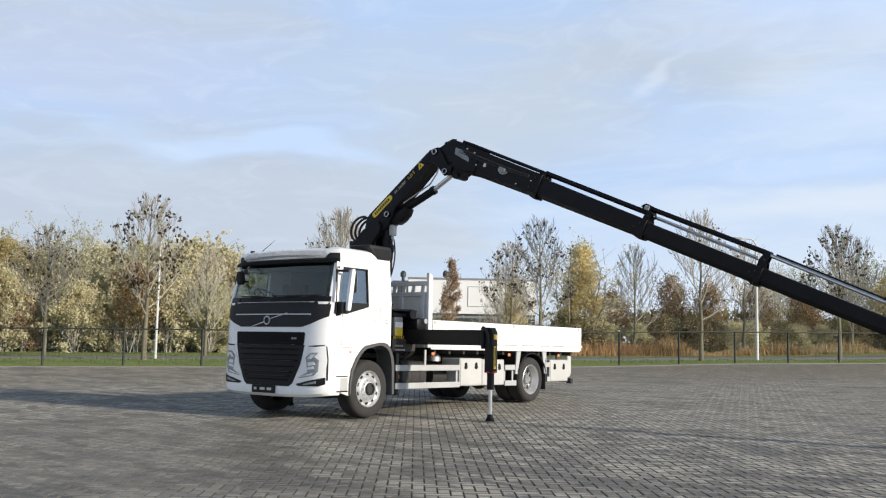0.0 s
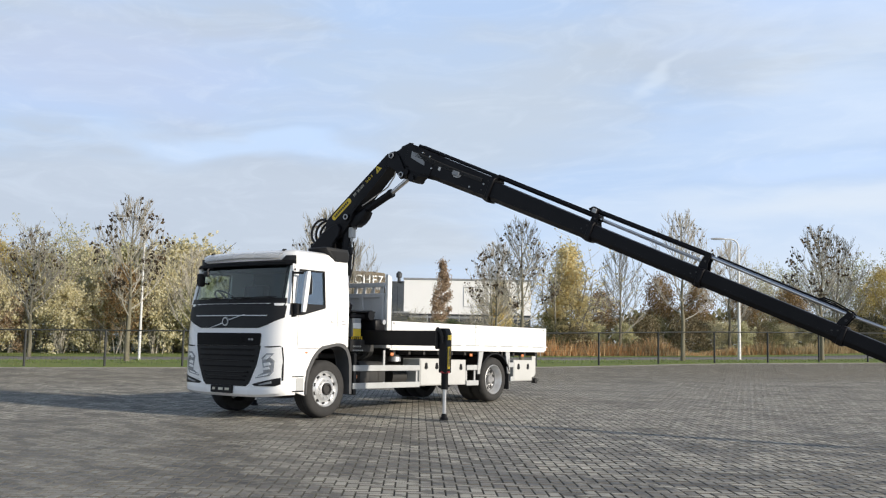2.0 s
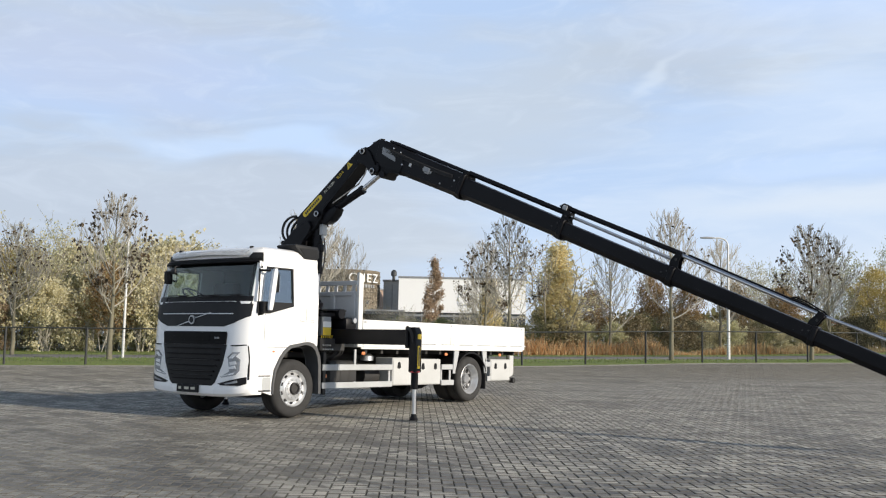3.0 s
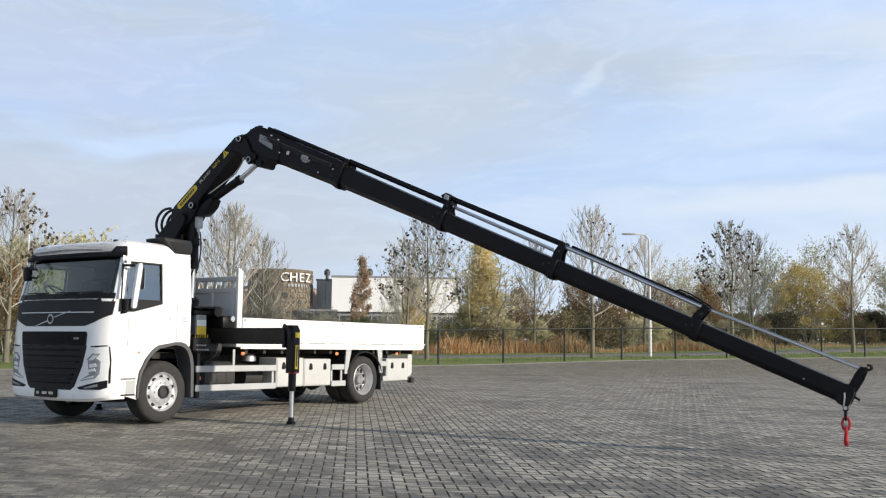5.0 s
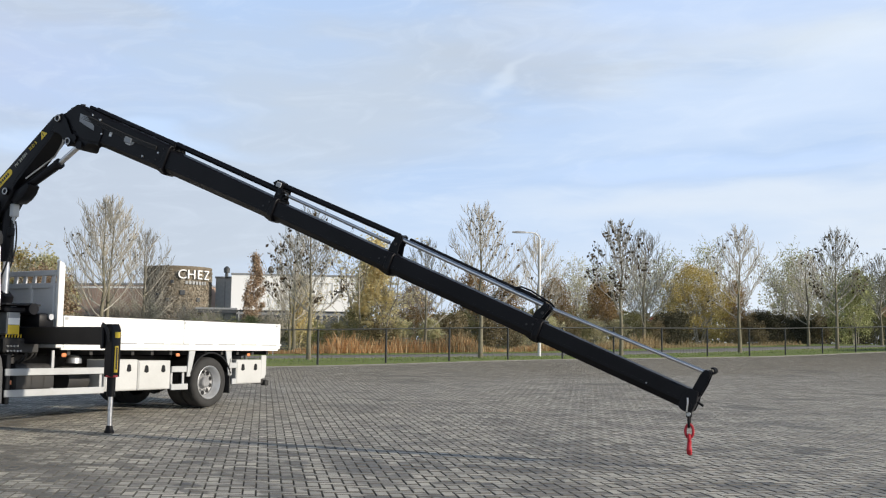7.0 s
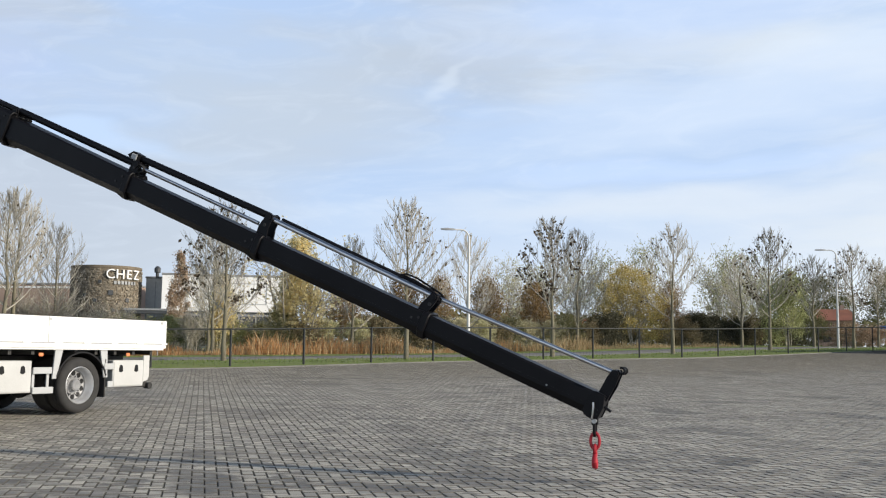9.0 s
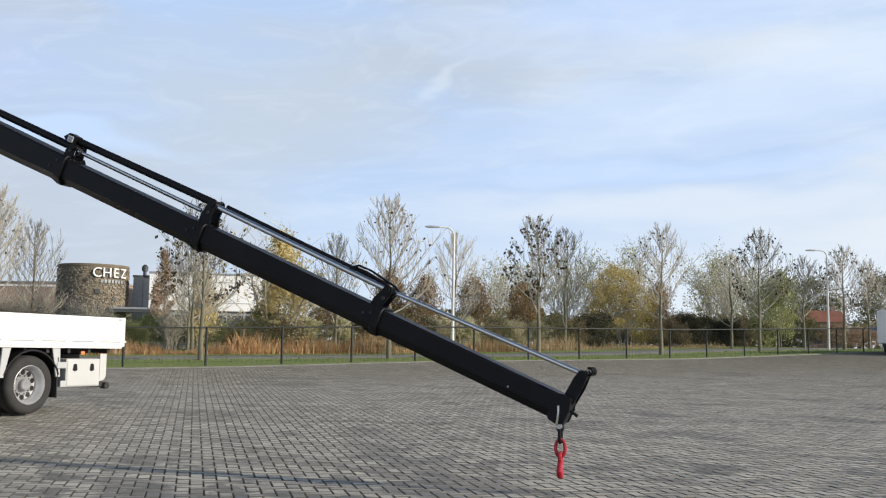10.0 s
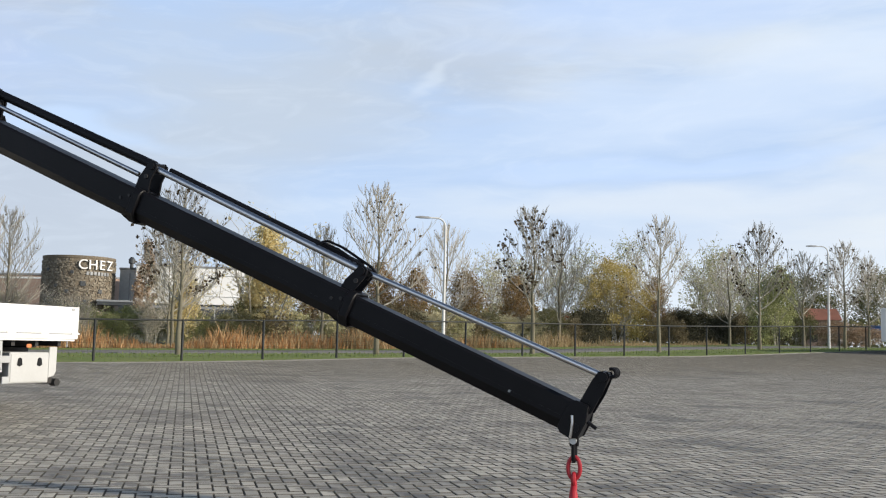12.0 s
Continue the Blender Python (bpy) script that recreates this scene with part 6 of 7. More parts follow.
for h, o, r in ((0.345, 0.02, 0.011), (0.325, -0.035, 0.009)):
    bm = bmesh.new()
    tube(bm, [(7.30, o, h - 0.025), (7.35, o, h + 0.008), (7.48, o, h + 0.010), (7.76, o, h - 0.035), (7.81, o, h - 0.06), (7.79, o, h - 0.11)], r, 6)
    cpart("guard_bar", bm, CRANE, MJ)
bm = bmesh.new()
prism(bm, [(3.70, 0.335), (3.76, 0.395), (3.86, 0.385), (3.85, 0.30), (3.76, 0.295)], "y", -0.060, 0.055, 0.008)
cpart("ram_head", bm, CRANE, MJ)
bm = bmesh.new()
bx(bm, 3.765, 3.845, -0.072, -0.06, 0.305, 0.372, 0.006)
cpart("grease_block", bm, RAILPAINT, MJ, label="pale grey block on the ram head")
for k in range(3):
    bm = bmesh.new()
    tube(bm, bezier((3.86, -0.07 + 0.02 * k, 0.27), (3.98, -0.085 + 0.02 * k, 0.31), (4.06, -0.08 + 0.02 * k, 0.25), (3.93, -0.07 + 0.02 * k, 0.19), 8), 0.008, 5)
    cpart("ram_hose", bm, RUBBER, MJ)
# tip: an arm rising from the end of the last section to the rod's pin
bm = bmesh.new()
for o in (-0.110, 0.090):
    prism(bm, [(9.49, -0.13), (9.50, 0.04), (9.54, 0.082), (9.63, 0.08), (9.655, -0.03), (9.645, -0.14), (9.60, -0.168), (9.52, -0.158)], "y", o, o + 0.02, 0.004)
prism(bm, [(9.55, -0.01), (9.555, 0.07), (9.575, 0.24), (9.59, 0.305), (9.62, 0.325), (9.655, 0.32), (9.665, 0.27), (9.65, 0.13), (9.64, 0.0)], "y", -0.062, 0.062, 0.008)
tip = cpart("boom_tip", bm, CRANE, MJ, label="black boom tip bracket")
for o in (-0.072, 0.062):
    bm = bmesh.new()
    prism(bm, [(9.605, 0.03), (9.635, 0.20), (9.625, 0.31), (9.65, 0.335), (9.675, 0.31), (9.675, 0.18), (9.655, 0.03)], "y", o, o + 0.010, 0.003)
    cpart("tip_cheek", bm, CRANE, MJ, tip)
for a, b, r in (((9.635, -0.095, 0.290), (9.635, 0.095, 0.290), 0.032), ((9.66, -0.09, -0.02), (9.73, -0.09, -0.035), 0.013), ((9.60, -0.118, -0.09), (9.60, 0.118, -0.09), 0.030)):
    bm = bmesh.new()
    cyl(bm, a, b, r, n=14)
    cpart("tip_pin", bm, CRANE, MJ, tip)
for o in (-0.06, 0.0, 0.06):   # hooked rope guides over the pin
    bm = bmesh.new()
    tube(bm, [(9.675 + 0.028 * math.cos(k * 0.5), o, 0.335 + 0.028 * math.sin(k * 0.5)) for k in range(-3, 6)], 0.012, 6)
    cpart("rope_guide", bm, CRANE, MJ, tip)
bm = bmesh.new()
tube(bm, [(9.555, -0.116, -0.02), (9.575, -0.122, -0.06), (9.595, -0.122, -0.13), (9.60, -0.116, -0.16)], 0.009, 6)
cpart("safety_clip", bm, CHROME, MJ, tip)
# hook, hanging straight down from the tip pin
hp = MJ @ Vector((9.60, 0, -0.15))
MH = Matrix.Translation(hp) @ Matrix.Rotation(radians(98), 4, "Z")
bm = bmesh.new()
cyl(bm, (-0.062, 0, -0.035), (-0.03, 0, -0.035), 0.022, n=12)
cpart("shackle_nut", bm, ALU, MH, tip)
bm = bmesh.new()
tube(bm, [(-0.045, 0, -0.02), (-0.045, 0, -0.03), (-0.045, 0, -0.12), (-0.038, 0, -0.15), (-0.018, 0, -0.168), (0.018, 0, -0.168), (0.038, 0, -0.15), (0.045, 0, -0.12), (0.045, 0, -0.03), (0.045, 0, -0.02)], 0.014, 8)
cyl(bm, (-0.06, 0, -0.035), (0.06, 0, -0.035), 0.018, n=12)
bx(bm, -0.03, 0.03, -0.03, 0.03, -0.075, 0.03, 0.012, 2)
cpart("shackle", bm, CRANE, MH, tip, "black shackle")
bm = bmesh.new()
tube(bm, [(0.0, 0.040 * math.sin(k * math.pi / 10), -0.215 + 0.072 * math.cos(k * math.pi / 10)) for k in range(21)], 0.0145, 8, caps=False)
cpart("chain_link", bm, RED, MH, tip, "red chain link")
bm = bmesh.new()
tube(bm, [(0.030 * math.sin(k * math.pi / 8), 0.0, -0.285 + 0.032 * math.cos(k * math.pi / 8)) for k in range(17)], 0.017, 8, caps=False)
pts = [(0, 0, -0.31), (0.0, 0, -0.335), (-0.03, 0, -0.365), (-0.042, 0, -0.40), (-0.025, 0, -0.435), (0.012, 0, -0.447), (0.046, 0, -0.42), (0.052, 0, -0.385), (0.042, 0, -0.36)]
tube(bm, pts, [0.02, 0.022, 0.024, 0.026, 0.027, 0.026, 0.022, 0.016, 0.008], 10)
tube(bm, [(0.0, 0, -0.33), (0.038, 0, -0.362)], 0.009, 6)
cpart("hook", bm, RED, MH, tip, "red load hook")


# ---- trees and shrubs ----
class Wood:
    """Tapered limbs and leaves gathered as plain lists, then made into meshes."""

    def __init__(self, seed):
        self.rng = random.Random(seed)
        self.v, self.f = [], []
        self.lv, self.lf = [], []
        self.tips = []
        self.wob = 0.10
        self.fine = 0.0105
        self.stem = (0, 0)

    def limb(self, pts, radii, n):
        u = None
        base = len(self.v)
        for i, p in enumerate(pts):
            d = (pts[min(i + 1, len(pts) - 1)] - pts[max(i - 1, 0)]).normalized()
            w = Vector((0.3, 1, 0.1)) if u is None else u
            u = (w - d * w.dot(d)).normalized()
            x = d.cross(u)
            for k in range(n):
                a = 2 * math.pi * k / n
                self.v.append(p + (u * math.cos(a) + x * math.sin(a)) * radii[i])
        for i in range(len(pts) - 1):
            for k in range(n):
                a, b = base + i * n + k, base + i * n + (k + 1) % n
                self.f.append((a, b, b + n, a + n))

    def grow(self, p, d, length, r, level, depth, up, spread, kids):
        rng = self.rng
        steps = 4 if level < 2 else 3
        pts, radii, q, w = [p], [r], p.copy(), d.copy()
        for i in range(steps):
            w = (w + Vector((rng.gauss(0, self.wob), rng.gauss(0, self.wob), up * (0.5 + rng.random())))).normalized()
            q = q + w * (length / steps)
            pts.append(q.copy())
            radii.append(r * (1 - 0.55 * (i + 1) / steps))
        self.limb(pts, radii, 7 if level == 0 else 5 if level == 1 else 3)
        if level >= depth:
            self.tips.append((q, w))
            return
        if level >= 1:
            self.tips.append((q, w))
        for k in range(kids[level]):
            t = 0.22 + 0.78 * (k + rng.random()) / kids[level]
            i = min(int(t * steps), steps - 1)
            s = pts[i].lerp(pts[i + 1], t * steps - i)
            a = rng.uniform(0, 2 * math.pi)
            side = Vector((math.cos(a), math.sin(a), 0))
            side = (side - w * side.dot(w)).normalized()
            nd = (w * (1 - spread) + side * spread * rng.uniform(0.7, 1.3)).normalized()
            self.grow(s, nd, length * rng.uniform(0.42, 0.68) * (1.1 - 0.4 * t), max(r * 0.5 * (1.15 - t * 0.55), self.fine), level + 1, depth, up, spread, kids)

    def leaf(self, p, size):
        rng = self.rng
        n = Vector((rng.gauss(0, 1), rng.gauss(0, 1), rng.gauss(0, 0.4))).normalized()
        u = n.orthogonal().normalized()
        u.rotate(Matrix.Rotation(rng.uniform(0, 6.28), 3, n))
        w = n.cross(u)
        i = len(self.lv)
        self.lv += [p - u * size * 0.5, p + w * size * 0.33, p + u * size * 0.55 + n * size * 0.15, p - w * size * 0.33]
        self.lf.append((i, i + 1, i + 2, i + 3))

    def done(self, name, bark, leaves, label, category, crown="crown", group="", at=None):
        t = thing(name, (0, 0, 0), label, category, group)
        nv, nf = self.stem
        if nf:     # the trunk apart from the twigs
            me = bpy.data.meshes.new("trunk")
            me.from_pydata(self.v[:nv], [], self.f[:nf])
            mesh_part("trunk", me, BARK, t, smooth=60)
        me = bpy.data.meshes.new("branchwork")
        me.from_pydata(self.v[nv:], [], [tuple(i - nv for i in q) for q in self.f[nf:]])
        mesh_part("branchwork" if nf else "trunk", me, bark, t, smooth=60)
        if self.lf:
            me = bpy.data.meshes.new(crown)
            me.from_pydata(self.lv, [], self.lf)
            mesh_part(crown, me, leaves, t, smooth=0)
        return t


def bare_tree(seed, h, leaves, size, low, label, mat_leaf=LEAF_DARK, width=0.34, fork=0.27):
    """A young park tree: straight trunk, limbs that sweep steeply upwards, some leaves left hanging."""
    w = Wood(seed)
    w.wob = 0.045
    w.fine = 0.0095
    rng = w.rng
    zz = (-0.01, 0.12, 0.26, 0.42, 0.6, 0.8, 0.97)
    trunk = [Vector((rng.gauss(0, 0.012) * i, rng.gauss(0, 0.012) * i, h * z)) for i, z in enumerate(zz)]
    w.limb(trunk, [0.105, 0.088, 0.072, 0.054, 0.036, 0.021, 0.008], 8)
    w.stem = (len(w.v), len(w.f))
    n = 27
    for k in range(n):
        t = fork + (0.93 - fork) * (k / n) ** 0.85
        i = max(j for j, z in enumerate(zz[:6]) if z <= t)
        p = trunk[i].lerp(trunk[i + 1], (t - zz[i]) / (zz[i + 1] - zz[i]))
        a = k * 2.4 + rng.uniform(-0.4, 0.4)
        tilt = 1.50 - 1.45 * (t - fork)
        d = Vector((math.cos(a) * tilt, math.sin(a) * tilt, 0.62)).normalized()
        u = (t - fork) / (0.97 - fork)
        env = (1 - u) ** 0.80 * min(1.0, 0.72 + 1.3 * u)
        w.grow(p, d, h * width * (0.13 + 1.02 * env) * rng.uniform(0.85, 1.12), 0.029 * (1.25 - t), 1, 3, 0.21, 0.34, (0, 7, 4))
    top = max(v.z for v in w.v)
    k = h / top
    g = 0.5 + 0.5 * k
    w.v = [Vector((v.x * g, v.y * g, v.z * k)) for v in w.v]
    w.tips = [(Vector((q.x * g, q.y * g, q.z * k)), d) for q, d in w.tips]
    # leaves hang singly from the twig ends, more on some limbs than on others
    bands = []
    for k in range(8):
        band = sorted((q for q, d in w.tips if 0.40 + 0.065 * k <= q.z / h < 0.465 + 0.065 * k), key=lambda q: -math.hypot(q.x, q.y))
        if len(band) > 8:
            bands.append(band[:max(6, len(band) * 3 // 5)])
    for k in range(leaves):
        c = rng.choice(rng.choice(bands)) if rng.random() < 0.88 else rng.choice(w.tips)[0]
        w.leaf(c + Vector((rng.gauss(0, 0.08), rng.gauss(0, 0.08), -0.02 - abs(rng.gauss(0, 0.08)))), size * rng.uniform(0.6, 1.3))
    return w.done("tree", TWIG, mat_leaf, label, "tree", group="trees along the verge")


def bush(seed, h, r, leaves, size, mat_leaf, label, name="shrub", shape=0.8, drop=0.0, bark=TWIG, low=0.05, stems=7, tip=0.22, kids=(6, 5), clumps_of=64, loose=1.0):
    """Several stems from the ground with a ragged cloud of leaves in clumps."""
    w = Wood(seed)
    rng = w.rng
    for k in range(stems):
        a = k * 2.4 + rng.random()
        d = Vector((math.cos(a) * 0.5 * r / h, math.sin(a) * 0.5 * r / h, 1)).normalized()
        w.grow(Vector((rng.gauss(0, 0.2), rng.gauss(0, 0.2), -0.05)), d, h * rng.uniform(0.5, 0.86), 0.035, 0, 2, 0.05, 0.45, kids)
    clumps = []
    for _ in range(clumps_of):
        z = low + (1 - low) * rng.random() ** 0.8
        env = r * (math.sin(math.pi * min(0.97, 0.16 + 0.80 * z)) ** shape) * (1 - 0.35 * drop * z)
        a, q = rng.uniform(0, 6.28), math.sqrt(rng.uniform(0.15, 1.0))
        clumps.append((Vector((env * q * math.cos(a), env * q * math.sin(a), h * z)), rng.uniform(0.16, 0.36) * loose * r / 2.0))
    for _ in range(leaves):
        if rng.random() < tip:
            c, d = rng.choice(w.tips)
            p = c - d * rng.random() * 0.3 + Vector((rng.gauss(0, 0.09), rng.gauss(0, 0.09), rng.gauss(0, 0.09)))
        else:
            c, s = rng.choice(clumps)
            p = c + Vector((rng.gauss(0, s), rng.gauss(0, s), rng.gauss(0, s * 1.1)))
        p.z = max(p.z, 0.03)
        w.leaf(p, size * rng.uniform(0.6, 1.4))
    return w.done(name, bark, mat_leaf, label, "shrub" if name == "shrub" else "tree")


def plant(proto, x, y, s=1.0, turn=0.0, wide=None, first=None, label=""):
    wide = s if wide is None else wide
    m = Matrix.Translation((x, y, land(x, y) + 0.01)) @ Matrix.Rotation(turn, 4, "Z") @ Matrix.Diagonal((wide, wide, s, 1))
    if proto not in PLANTED:
        PLANTED.add(proto)
        proto.matrix_basis = m
        ob = proto
    else:
        keep = proto.matrix_basis.copy()
        proto.matrix_basis = Matrix.Identity(4)
        ob = copy_thing(proto, m)
        proto.matrix_basis = keep
    if label:
        ob["label"] = label
    return ob


PLANTED = set()
# front row and second row of young trees
t_leafy = bare_tree(11, 6.0, 400, 0.155, 0, "nearly bare young tree with dark withered leaves on the verge")
t_thin = bare_tree(12, 6.0, 110, 0.12, 0, "almost leafless young tree with pale trunk on the verge")
t_some = bare_tree(13, 6.0, 230, 0.15, 0, "bare young tree holding a few dark leaves on the verge")
t_fine = bare_tree(14, 6.0, 50, 0.09, 0, "leafless fine-twigged tree beyond the path", width=0.36, fork=0.18)
for proto, x, y, h, a in ((t_some, -10.4, 21.6, 5.9, 0.3), (t_thin, -6.2, 27.6, 6.5, 1.0), (t_leafy, -2.4, 34.0, 6.2, 2.0), (t_thin, 1.3, 40.8, 6.4, 3.1),
                          (t_some, 4.8, 48.3, 6.7, 4.0), (t_some, 8.5, 56.2, 6.3, 5.0), (t_thin, 9.5, 65.6, 6.1, 0.9), (t_thin, 6.1, 58.3, 5.8, 2.2), (t_fine, 2.3, 55.0, 5.8, 1.2),
                          (t_fine, -12.4, 33.9, 5.7, 0.4), (t_leafy, -19.5, 9.6, 6.05, 5.2), (t_some, -25.5, 9.3, 5.4, 2.6), (t_fine, -21.9, 14.3, 4.6, 1.4),
                          (t_thin, -23.8, 24.1, 7.4, 3.6), (t_fine, -25.7, 28.2, 6.3, 0.7), (t_leafy, -16.0, 28.0, 5.6, 1.1), (t_fine, -21.0, 21.2, 6.9, 2.9),
                          (t_fine, -5.1, 45.9, 6.8, 4.4), (t_fine, -8.8, 39.4, 6.2, 5.5), (t_fine, -16.8, 28.7, 4.6, 2.0), (t_some, -29.0, 5.2, 5.6, 4.1)):
    plant(proto, x, y, h / 6.0, a)

# autumn shrub belt
b_olive = bush(21, 5.0, 2.1, 10500, 0.15, LEAF_OLIVE, "dense olive and straw-coloured autumn shrub behind the path", stems=10, clumps_of=90, loose=0.62)
b_straw = bush(32, 5.0, 2.2, 8200, 0.155, LEAF_STRAW, "dense pale straw-coloured autumn shrub behind the path", stems=13, tip=0.38, clumps_of=85, loose=0.62)
b_pale = bush(22, 5.0, 2.3, 13000, 0.115, LEAF_LIGHT, "pale green leafy shrub behind the path")
b_yellow = bush(23, 5.0, 2.0, 11000, 0.10, LEAF_YELLOW, "golden yellow autumn shrub behind the path")
b_rust = bush(24, 5.0, 1.9, 7000, 0.13, LEAF_RUST, "rust-brown autumn shrub behind the path")
b_green = bush(25, 5.0, 2.4, 12000, 0.105, LEAF_GREEN, "dark green evergreen shrub behind the path", low=0.02)
b_hedge = bush(31, 5.0, 3.2, 9000, 0.20, LEAF_HEDGE, "low dark brown hedge behind the path", shape=0.3, low=0.0, tip=0.1)
b_shade = bush(36, 5.0, 3.2, 10000, 0.20, LEAF_SHADE, "low hedge behind the path with shade darkened into its leaves", shape=0.3, low=0.0, tip=0.1)
b_wisp = bush(29, 6.0, 1.6, 2500, 0.10, LEAF_LIGHT, "half-bare twiggy tree with thin olive leaves", name="tree", stems=8, tip=0.75, kids=(8, 6), low=0.3)
b_tawny = bush(30, 6.0, 1.7, 2900, 0.10, LEAF_OLIVE, "half-bare twiggy tree with thin straw-coloured leaves", name="tree", stems=8, tip=0.75, kids=(8, 6), low=0.3)
c_yellow = bush(26, 5.6, 1.0, 9000, 0.125, LEAF_GOLD, "tall narrow straw-yellow tree behind the reeds", name="tree", shape=0.75, drop=2.35, tip=0.08, kids=(7, 4), clumps_of=230, loose=1.25, stems=9)
b_bare = bush(34, 4.0, 1.7, 420, 0.07, LEAF_OLIVE, "bare multi-stemmed shrub with pale olive twigs", name="shrub", stems=15, tip=0.9, kids=(9, 6), low=0.3)
b_brown = bush(35, 5.0, 1.9, 7500, 0.11, LEAF_BROWN, "small tree keeping its russet-brown autumn leaves", name="tree", stems=6, tip=0.45, kids=(8, 6), low=0.32, clumps_of=120)
c_rust = bush(27, 8.0, 1.3, 9000, 0.13, LEAF_RUST, "slender conical rust-brown tree by the white hall", name="tree", shape=1.2, drop=2.0, tip=0.0, kids=(0, 0))
w_gold = bush(28, 5.3, 1.9, 17000, 0.085, LEAF_YELLOW, "golden willow beyond the fence", name="tree", shape=0.55, tip=0.3)
rng = random.Random(77)
# thick belt, then a gap, then a low hedge
for p, n in fence_points(1.35, 130.0, 161.5):
    for v, kinds in ((rng.uniform(12.0, 13.5), (b_olive, b_straw, b_rust, b_brown, b_straw, b_olive)), (rng.uniform(15, 19), (b_olive, b_straw, b_brown, b_tawny, b_yellow, b_yellow)), (rng.uniform(13.5, 16), (b_straw, b_olive, b_tawny, b_brown))):
        q = p + n * v
        s = rng.uniform(0.66, 1.06) if v > 14.8 else rng.uniform(0.45, 0.78)
        plant(rng.choice(kinds), q.x + rng.gauss(0, 0.4), q.y + rng.gauss(0, 0.4), s, rng.uniform(0, 6.28), s * rng.uniform(0.85, 1.1))
for p, n in fence_points(1.7, 162.0, 176.0):
    q = p + n * rng.uniform(15, 18)
    s = rng.uniform(0.20, 0.34)
    plant(rng.choice((b_olive, b_green, b_pale)), q.x, q.y, s, rng.uniform(0, 6.28), s * 1.5)
for p, n in fence_points(1.25, 176.5, 222.0):
    q = p + n * rng.uniform(13.5, 15.0)
    if (q - Vector((-4.3, 54.6))).length < 2.2 or (q - Vector((4.2, 61.4))).length < 2.2:
        continue
    s = rng.uniform(0.27, 0.39)
    # farther along, most of the hedge takes the leaves with painted-in shade
    west = q.y < 50
    kind = rng.choice((b_hedge, b_straw, b_olive, b_green)) if west else rng.choice((b_shade, b_shade, b_hedge))
    plant(kind, q.x, q.y, s, rng.uniform(0, 6.28), s * (1.0 if kind in (b_hedge, b_shade) else 1.25))
for proto, x, y, h, a, wd in ((c_yellow, -15.6, 34.1, 5.5, 0.0, 1.5), (c_yellow, -17.9, 31.0, 3.6, 1.0, 0.9), (c_rust, -33.4, 46.2, 6.2, 0.0, 0.80), (w_gold, -4.3, 54.6, 4.9, 0.0, 1.08)):
    base = {c_yellow: 5.6, c_rust: 8.0, w_gold: 5.3}[proto]
    plant(proto, x, y, h / base, a, wd)
for proto, x, y, h, a in ((b_tawny, -11.3, 51.5, 5.3, 1.2), (b_wisp, -10.5, 53.6, 5.0, 2.0), (b_tawny, -7.8, 54.4, 5.4, 0.6), (b_wisp, -6.4, 64.6, 6.8, 0.9), (b_tawny, -2.5, 73.1, 7.0, 2.5), (b_wisp, 0.1, 66.9, 6.5, 3.3),
                          (b_wisp, -8.2, 62.0, 6.0, 4.0)):
    plant(proto, x, y, h / 6.0, a)
for proto, x, y, h, a, wd in ((b_pale, 4.2, 61.4, 4.7, 1.9, 0.75), (b_green, 5.1, 66.0, 2.6, 0.1, 0.5), (b_green, 1.5, 118.0, 8.2, 0.3, 1.7), (b_green, 9.5, 121.0, 8.8, 1.0, 1.8), (b_rust, 7.6, 66.0, 1.6, 0.4, 0.9), (b_rust, 9.0, 67.5, 1.3, 2.4, 0.9), (b_yellow, -31.5, 8.0, 5.6, 0.4, 1.1),
                              (b_olive, -30.0, 17.0, 5.0, 0.6, 1.0)):
    plant(proto, x, y, h / 5.0, a, wd)


# bare shrubs before the tower, small brown trees towards the end of the yard
for x, y, h, a in ((-24.6, 27.2, 2.9, 0.3), (-22.6, 28.0, 2.4, 2.1), (-20.2, 27.0, 2.2, 1.4), (-26.6, 27.5, 3.0, 4.0), (-29.0, 24.5, 3.2, 5.0), (-18.3, 29.4, 2.1, 3.3)):
    plant(b_bare, x, y, h / 4.0, a, 0.9 * h / 4.0)
for x, y, h, a, wd in ((-8.4, 48.0, 3.6, 0.5, 0.7), (-10.6, 46.0, 3.8, 1.9, 0.7), (-12.0, 42.5, 3.8, 4.4, 0.62), (-15.5, 45.0, 4.3, 0.3, 0.72), (-18.5, 43.0, 3.4, 1.3, 0.75), (-2.6, 57.5, 3.9, 3.0, 0.6)):
    plant(b_brown, x, y, h / 5.0, a, wd)
for x, y, h, a, wd in ((-1.6, 60.5, 2.0, 0.4, 0.5), (1.0, 63.5, 2.0, 2.4, 0.5), (-6.4, 58.5, 1.9, 4.2, 0.5)):
    plant(b_hedge, x, y, h / 5.0, a, wd)
plant(b_tawny, 1.4, 69.5, 5.6 / 6.0, 2.2)


